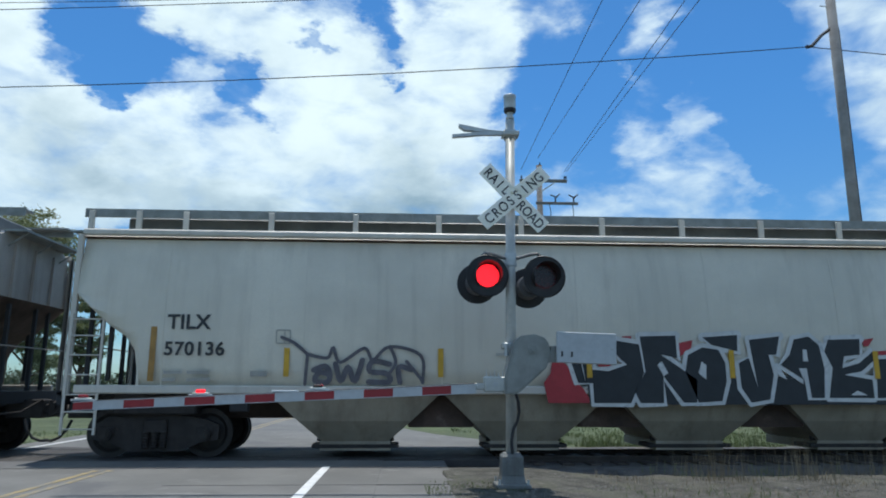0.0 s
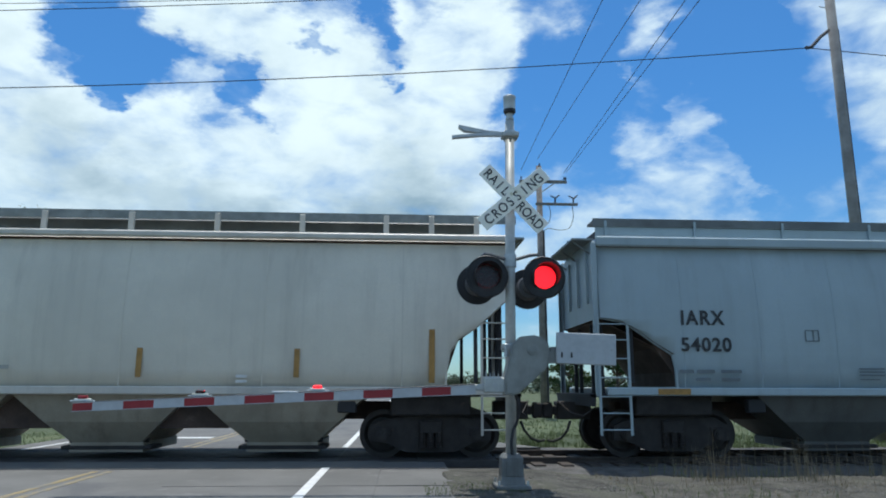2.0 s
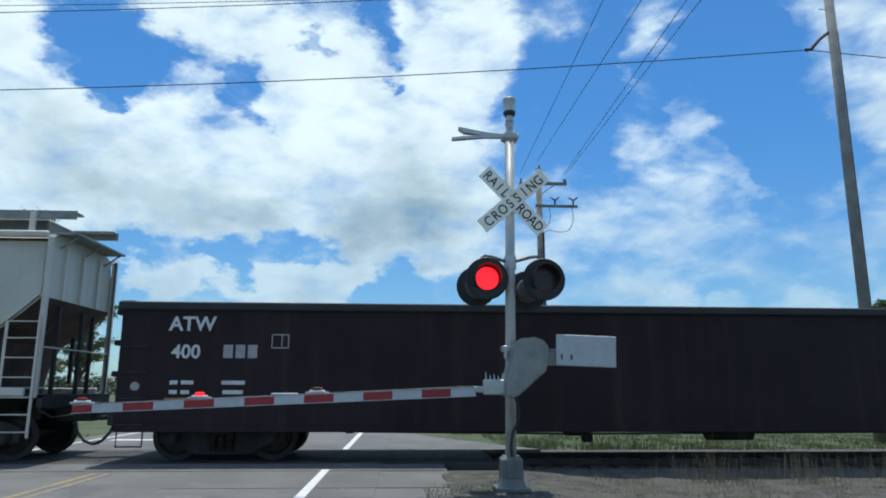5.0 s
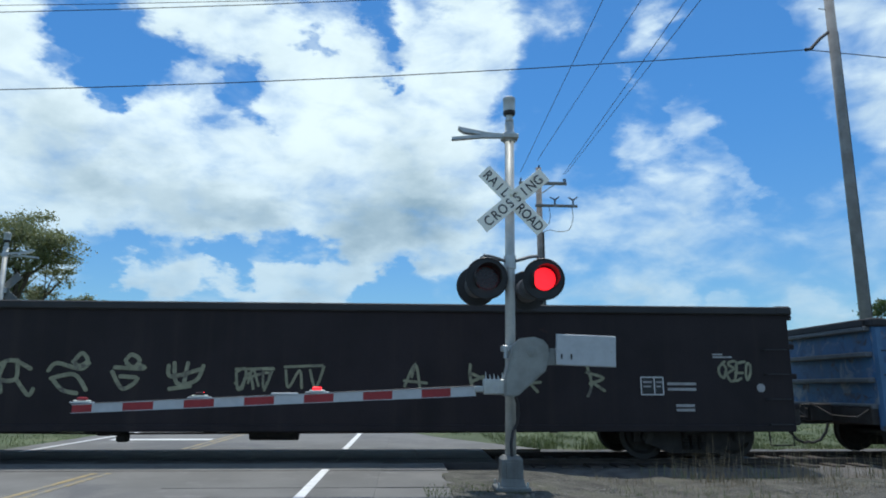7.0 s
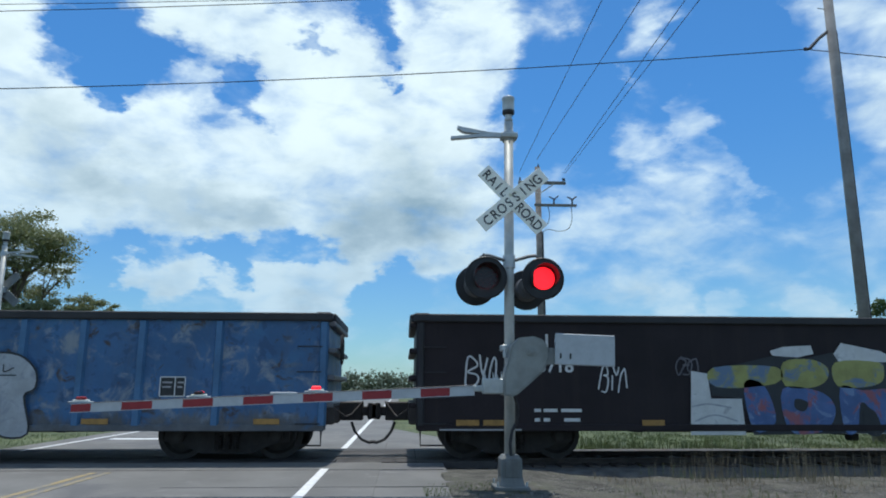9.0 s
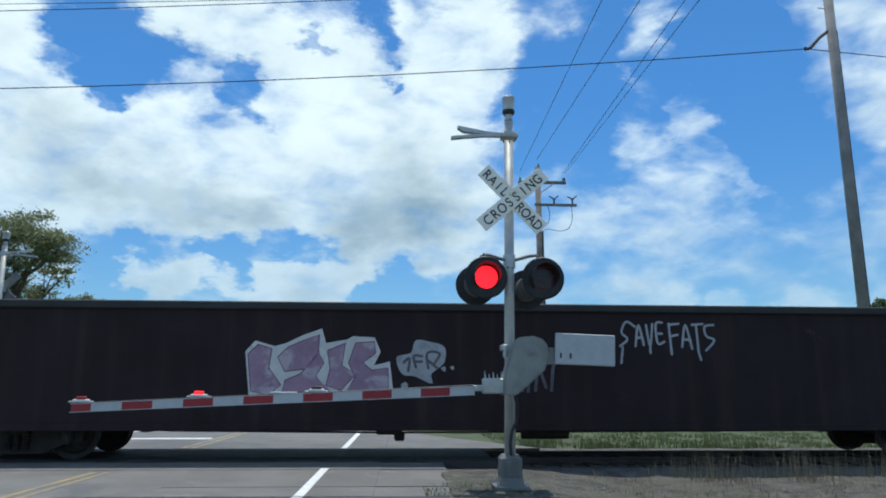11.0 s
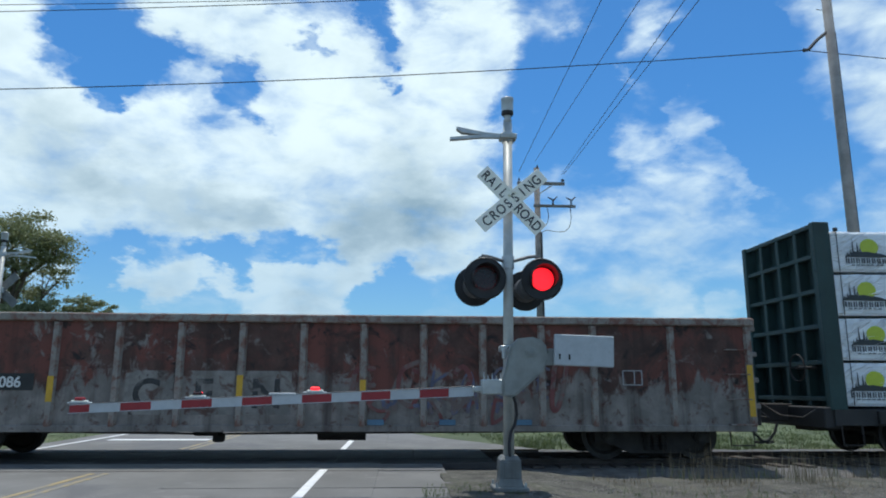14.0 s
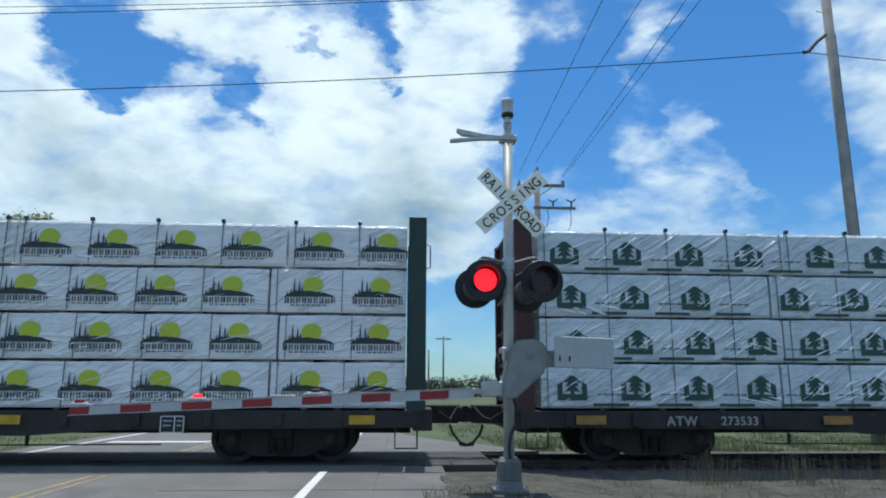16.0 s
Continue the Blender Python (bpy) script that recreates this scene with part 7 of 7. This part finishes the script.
def raise_poles():
    t = pole("tall grey wooden utility pole beside the track", 13.79, 5.5, 17.5, .175, .14, POLE_GREY)
    part("bracket", tube(B(), [(-.10, 0, 12.95), (-.45, 0, 12.68), (-.80, -.02, 12.30), (-.93, -.02, 12.27)], .055, 8), WIRE, t, "black stand-off bracket holding a wire")
    part("insulator", rod(B(), (-.93, -.02, 12.24), (-1.0, -.02, 12.31), .05, 10), WIRE, t)
    part("step_iron", rod(rod(B(), (-.13, 0, 13.72), (-.38, 0, 13.75), .016, 6), (-.12, 0, 12.9), (-.2, 0, 12.95), .03, 6), GALV, t)
    part("ground_line", rod(B(), (.13, -.12, .1), (.105, -.10, 12.9), .02, 6), WIRE, t)
    w1 = [(-60.0, 5.5, 10.1), (12.86, 5.5, 12.08), (75.0, 5.5, 11.3)]
    wire("thin black wire strung from pole to pole along the track", w1, .015, (1.57, 1.0))
    wire("thin black wire strung high along the track", [(-60, 5.5, 12.08), (13.8, 5.5, 14.86)], .013, (1.5,))
    wire("thin black wire strung high along the track", [(-60, 5.5, 12.52), (13.8, 5.5, 14.69)], .010, (1.3,))
    # the wooden pole up the road, with two cross-arms
    t = pole("weathered wooden utility pole with two cross-arms", 7.12, 21.0, 13.0, .20, .15, POLE_WOOD)
    part("cross_arm", box(B(), .18, -.2, 12.28, 2.55, .12, .16, .01), POLE_WOOD, t)
    part("cross_arm", box(B(), .88, -.2, 11.05, 2.25, .10, .14, .01), POLE_WOOD, t)
    for x0, x1 in ((.15, .85), (-.15, -.75)):
        part("arm_brace", rod(B(), (x0 * .5, -.22, 11.70), (x1, -.22, 12.24), .03, 6), GALV, t)
    for x in (-1.0, 0.0, 1.32, 1.40):
        bm = bmesh.new()
        insulator(bm, x, -.2, 12.36 if x else 13.1)
        part("insulator", bm, WIRE, t)
    for x in (.80, 1.78):
        bm = rod(B(), (x, -.2, 11.12), (x, -.2, 11.40), .045, 8)
        rod(bm, (x - .26, -.2, 11.52), (x + .06, -.2, 11.36), .03, 6, .05)
        rod(bm, (x + .24, -.2, 11.56), (x, -.2, 11.36), .03, 6, .045)
        part("fuse_cutout", bm, WIRE, t)
    for pts in ([(.45, -.25, 11.0), (.52, -.3, 10.5), (.40, -.3, 10.0), (.05, -.25, 9.7)], [(1.70, -.25, 11.0), (1.72, -.3, 10.3), (1.50, -.3, 9.75), (1.0, -.3, 9.62), (.4, -.3, 9.7), (.05, -.25, 9.5)],
                [(-.5, -.25, 10.6), (-.5, -.3, 10.0), (-.2, -.3, 9.6), (.0, -.2, 9.5)]):
        part("loop_wire", tube(B(), smooth_line3(pts), .018, 5), WIRE, t)
    part("cable_pipe", rod(B(), (.19, -.12, .1), (.16, -.12, 9.6), .05, 8), WIRE, t)
    for x, z, x2, y2, z2 in ((8.55, 12.62, 7.97, 2.31, 11.75), (8.43, 12.60, 7.58, 2.33, 11.75), (7.04, 13.35, 6.76, 3.49, 12.42), (6.12, 12.70, 5.80, 4.05, 12.71)):
        dx, dy = (x2 - x) / (y2 - 20.8), -1.0
        wire("thin black wire running along the road overhead", [(x, 20.8, z), (x2, y2, z2), (x2 - dx * 20, y2 - 20, z2 + .25), (x2 - dx * 50, y2 - 50, z2 + 1.5)], .012, (0.0, .12, .3))
    for x, y, h, arm in ((6.8, 100, 10.05, 1), (4.4, 100, 7.9, 0), (-20.5, 100, 8.7, 0), (-15.3, 100, 9.2, 0)):
        t = pole("distant wooden utility pole standing in the fields", x, y, h, .17, .13, POLE_WOOD)
        if arm:
            part("cross_arm", box(B(), 0, 0, h - .2, 2.6, .14, .18), POLE_WOOD, t)


def smooth_line3(pts, steps=4):
    out = []
    for i in range(len(pts) - 1):
        p0, p1, p2, p3 = pts[max(0, i - 1)], pts[i], pts[i + 1], pts[min(len(pts) - 1, i + 2)]
        for k in range(steps):
            t = k / steps
            out.append(tuple(0.5 * (2 * b + (c - a) * t + (2 * a - 5 * b + 4 * c - d) * t * t + (3 * b - a - 3 * c + d) * t ** 3) for a, b, c, d in zip(p0, p1, p2, p3)))
    return out + [pts[-1]]


def leaf_cloud(clumps, per, size, seed, flat=0.6):
    """Leaves as small bent quads in clumps (x, y, z, radius)."""
    rng = random.Random(seed)
    verts, faces = [], []
    for cx, cy, cz, r in clumps:
        for _ in range(per):
            d = Vector((rng.gauss(0, 1), rng.gauss(0, 1), rng.gauss(0, 1) * flat))
            p = Vector((cx, cy, cz)) + d * r * .48
            a = Vector((rng.uniform(-1, 1), rng.uniform(-1, 1), rng.uniform(-.7, .7))).normalized()
            b = a.cross(Vector((rng.uniform(-1, 1), rng.uniform(-1, 1), rng.uniform(-1, 1)))).normalized()
            s = size * rng.uniform(.6, 1.4)
            k = len(verts)
            verts += [tuple(p - a * s), tuple(p + b * s * .45), tuple(p + a * s), tuple(p - b * s * .45)]
            faces.append((k, k + 1, k + 2, k + 3))
    me = bpy.data.meshes.new("crown")
    me.from_pydata(verts, [], faces)
    return me


def tree(label, x, y, h, spread, material, seed, per=34, size=.16, low=.42, clumps_n=90, lean=0.0, fork=True):
    """A tapered trunk, forking limbs, and a crown of leaf clumps gathered in uneven layers with gaps."""
    rng = random.Random(seed)
    t = thing("tree", label, "tree", (x, y, -0.2))
    bm = bmesh.new()
    top = h * .75
    pts = [Vector((lean * k / 6 + rng.uniform(-.1, .1) * h * .06, rng.uniform(-.1, .1) * h * .06, top * k / 6)) for k in range(7)]
    for k in range(6):
        rod(bm, pts[k], pts[k + 1], h * .030 * (1 - k * .13), 8, h * .030 * (1 - (k + 1) * .13))
    part("trunk", bm, BARK, t)
    twigs = []
    clumps = []
    for i in range(13):
        k = rng.uniform(low * .75, .74)
        a0 = pts[min(5, int(k / .75 * 6))]
        ang = rng.uniform(0, 2 * math.pi)
        ln = spread * rng.uniform(.55, 1.0)
        z1 = h * min(.93, k + rng.uniform(.10, .24))
        b = Vector((a0.x + math.cos(ang) * ln, math.sin(ang) * ln * .8, z1))
        mid = a0.lerp(b, .5) + Vector((0, 0, -h * .02))
        limb = rod(B(), a0, mid, h * .011, 6, h * .008)
        rod(limb, mid, b, h * .008, 6, h * .003)
        part("limb", limb, BARK, t)
        for _ in range(clumps_n // 13):
            f = rng.uniform(.45, 1.12)
            p = a0.lerp(b, f) + Vector((rng.gauss(0, spread * .13), rng.gauss(0, spread * .13), rng.gauss(0, h * .022) + h * .02))
            clumps.append((p.x, p.y, min(p.z, h * .985), spread * rng.uniform(.13, .27)))
            if rng.random() < .4:
                twigs.append((b.lerp(a0, .3), p))
    for _ in range(clumps_n // 5):
        ang, rr = rng.uniform(0, 2 * math.pi), spread * rng.uniform(0, .62)
        clumps.append((lean + math.cos(ang) * rr, math.sin(ang) * rr, h * rng.uniform(.84, .97), spread * rng.uniform(.15, .25)))
    bm = bmesh.new()
    for a, b in twigs:
        rod(bm, a, b, h * .004, 5, h * .0015)
    tagged(part("twig", bm, BARK, t), kind="stuff")
    me = leaf_cloud(clumps, per, size, seed + 1, .5)
    me.materials.append(material)
    part("crown", me, None, t)
    return t


def plant_trees():
    tree("large olive-green tree with an airy layered crown", -29.3, 38.0, 14.5, 4.5, LEAF_OLIVE, 5, 190, .115, .42, 120, .8)
    tree("large olive-green tree with an airy layered crown", -35.0, 41.0, 13.6, 5.0, LEAF_OLIVE, 8, 190, .115, .35, 110)
    tree("small olive-green tree with a rounded crown", -24.3, 40.0, 8.4, 2.3, LEAF_OLIVE, 12, 150, .10, .30, 80)
    tree("small olive-green tree with a rounded crown", -26.6, 36.5, 7.6, 2.6, LEAF_OLIVE, 15, 150, .10, .25, 80)
    tree("dark green tree standing beyond the field", 53.5, 60.0, 11.6, 4.0, LEAF_GREEN, 21, 50, .2, .25, 90)
    for x, y, h, r, s in ((18.6, 46, 6.6, 2.3, 31), (22.2, 45, 5.4, 2.4, 32), (25.6, 45.5, 5.4, 2.6, 33), (29.5, 47, 5.0, 2.6, 34), (15.8, 52, 5.0, 2.2, 35), (33.5, 48, 5.2, 2.4, 36)):
        tree("bushy green tree at the field's far edge", x, y, h, r, LEAF_GREEN, s, 40, .16, .12, 80)
    # far woods along the horizon
    rng = random.Random(77)
    clumps = []
    x = -190.0
    while x < 190:
        hgt = 3.7 + 1.6 * noise.noise((x * .05, 0, 2)) + 1.0 * noise.noise((x * .21, 4, 2))
        y = 150 + 18 * noise.noise((x * .02, 7, 1))
        for k in range(7):
            z = rng.uniform(.1, 1.0) * hgt
            clumps.append((x + rng.uniform(-1.5, 1.5), y + rng.uniform(-3, 3), z, rng.uniform(1.2, 2.4)))
        x += 1.7
    me = leaf_cloud(clumps, 40, .38, 78, .7)
    me.materials.append(FAR_GREEN)
    tagged(new("far_woods", me), "low dark line of distant woods on the horizon", "woods", kind="stuff")


def blades(name, label, rows, material, seed):
    """Grass or weeds: rows of (count, x0, x1, y0, y1, z, height, lean, width)."""
    rng = random.Random(seed)
    verts, faces = [], []
    for count, x0, x1, y0, y1, z, h, lean, wd in rows:
        done = 0
        tries = 0
        while done < count and tries < count * 6:
            tries += 1
            x, y = rng.uniform(x0, x1), rng.uniform(y0, y1)
            if noise.noise((x * 1.1 + seed, y * 1.1, 1.0)) < rng.uniform(-.35, .35):
                continue
            done += 1
            a = rng.uniform(0, 2 * math.pi)
            hh = h * rng.uniform(.35, 1.15)
            ln = lean * rng.uniform(.2, 1) * hh
            dx, dy = math.cos(a), math.sin(a)
            k = len(verts)
            verts += [(x - dy * wd, y + dx * wd, z), (x + dy * wd, y - dx * wd, z), (x + dx * ln * .35 + dy * wd * .7, y + dy * ln * .35 - dx * wd * .7, z + hh * .6), (x + dx * ln * .35 - dy * wd * .7, y + dy * ln * .35 + dx * wd * .7, z + hh * .6), (x + dx * ln, y + dy * ln, z + hh)]
            faces += [(k, k + 1, k + 2, k + 3), (k + 3, k + 2, k + 4)]
    me = bpy.data.meshes.new(name)
    me.from_pydata(verts, [], faces)
    me.materials.append(material)
    return tagged(new(name, me), label, "grass", kind="stuff")


def grow_weeds():
    blades("dry_weeds", "dry straw-coloured weeds along the ballast", [(1500, 3.0, 16, -3.9, -2.6, -.2, .20, .7, .005), (420, 4.2, 14, -3.4, -2.3, -.22, .60, .35, .005), (220, 5.0, 12, -3.3, -2.3, -.22, .85, .25, .005),
                                                                         (3200, 2.6, 14, -6.6, -3.4, -.19, .10, 1.0, .006)], GRASS_DRY, 3)
    blades("weed_tufts", "low green weeds growing in the gravel", [(900, .3, 1.6, -5.6, -4.3, -.02, .06, .8, .005), (500, 1.7, 6, -6.6, -4.4, -.12, .10, .9, .005), (200, 4, 14, -3.6, -2.6, -.08, .20, .5, .006)], GRASS_GREEN, 4)
    blades("field_grass", "green grass at the edge of the field", [(16000, 2.6, 24, 2.5, 9.0, -.2, .13, .7, .008), (5000, -30, -9, 2.6, 9.0, -.2, .13, .7, .008), (9000, 1.6, 34, 9, 22, -.2, .13, .7, .012), (900, 3.0, 9, 2.4, 4.0, -.2, .38, .5, .008)], GRASS_GREEN, 5)
    rng = random.Random(6)
    verts, faces = [], []
    for _ in range(2600):
        x = rng.uniform(.6, 9.5)
        y = rng.uniform(-6.6, -2.8) if x > 1.0 else rng.uniform(-6.2, -4.2)
        r = rng.uniform(.008, .026)
        k = len(verts)
        o = [Vector((rng.uniform(.6, 1.2) * a, rng.uniform(.6, 1.2) * b, rng.uniform(.5, 1.0) * c)) * r for a, b, c in ((1, 0, 0), (-1, 0, 0), (0, 1, 0), (0, -1, 0), (0, 0, 1), (0, 0, -1))]
        verts += [(x + v.x, y + v.y, -.005 - .15 * min(1.0, max(0.0, (x - 1.9) / 1.6)) + v.z) for v in o]
        faces += [(k + a, k + b, k + c) for a, b, c in ((0, 2, 4), (2, 1, 4), (1, 3, 4), (3, 0, 4), (2, 0, 5), (1, 2, 5), (3, 1, 5), (0, 3, 5))]
    me = bpy.data.meshes.new("gravel")
    me.from_pydata(verts, [], faces)
    me.materials.append(CONCRETE)
    tagged(new("gravel", me), "loose grey stones scattered over the shoulder", "gravel", kind="stuff")


def lay_ties():
    """Ties on both sides of the road, under the rails."""
    holder = tagged(new("track_bed"), "creosoted wooden ties in the ballast", "railway ties", kind="structure")
    me = mesh_of("tie", box(B(), 0, 0, -.165, .22, 2.6, .16, .01), TIE_WOOD)
    for k in range(140):
        x = 1.0 + .52 * k if k < 80 else -9.0 - .52 * (k - 80)
        o = part("tie", me, None, holder)
        o.location = (x, .03 * math.sin(k * 2.3), 0)


raise_poles()
plant_trees()
grow_weeds()
lay_ties()

# ---- what moves ----
RUN = [(0, -0.06), (0.5, -8.24), (1, -15.74), (1.5, -23.94), (2, -31.53), (2.5, -39.75), (3, -47.63), (3.5, -55.84), (4, -63.44), (4.2, -66.59),
       (5.25, -83.26), (6.3, -99.92), (6.5, -103.02), (7, -110.68), (7.5, -118.95), (8, -126.59), (8.5, -134.91), (9, -142.56), (9.2, -145.80), (10.25, -162.45),
       (11.3, -179.09), (11.5, -182.19), (12, -189.80), (12.5, -198.19), (13, -205.89), (13.5, -214.21), (14, -221.89), (14.5, -230.18), (15, -237.65),
       (15.5, -245.56), (16, -253.20)]


def run_at(t):
    for (ta, sa), (tb, sb) in zip(RUN, RUN[1:]):
        if t <= tb:
            return sa + (sb - sa) * (t - ta) / (tb - ta)
    return RUN[-1][1]


def motions():
    for car, u in TRAIN:
        walk(car, [(t, pose(u + s, 0, 0)) for t, s in RUN])
    for load, u, y, z in LOADS:
        walk(load, [(t, pose(u + s, y, z)) for t, s in RUN])
    # wheels roll while they are near the crossing, and rest unseen far down the line
    for wset, u, dx in WHEELS:
        rows = [(0.0, pose(dx, 0, 0.45))]
        for k in range(0, 481):
            t = k / 30
            s = run_at(t)
            if -13 < u + dx + s < 15 and t > 0:
                rows.append((t, pose(dx, 0, 0.45, 0, math.degrees(s / 0.42) % 360, 0)))
        if rows[-1][0] < 16:
            rows.append((16.0, rows[-1][1]))
        walk(wset, rows)
    # the two beats of the flashing lights: the lens turns its lit side out and in again
    for beat, lens_list in LENSES.items():
        for lens in lens_list:
            x, y, z = lens.location
            a = 0.0 if beat == "first" else 180.0
            rows = [(0.0, pose(x, y, z, 0, 0, a))]
            for k in range(26):
                # one lamp goes dark a moment before the other lights
                f0 = int((0.36 + 0.603 * k) * 30 + 0.25)
                leaving = (k % 2 == 0) == (beat == "first")
                turns = (0, 89, 165, 180) if leaving else (0, 8, 78, 160, 180)
                rows += [((f0 + i) / 30, pose(x, y, z, 0, 0, a + d)) for i, d in enumerate(turns)]
                a += 180.0
            rows.append((16.0, pose(x, y, z, 0, 0, a)))
            walk(lens, rows)


motions()
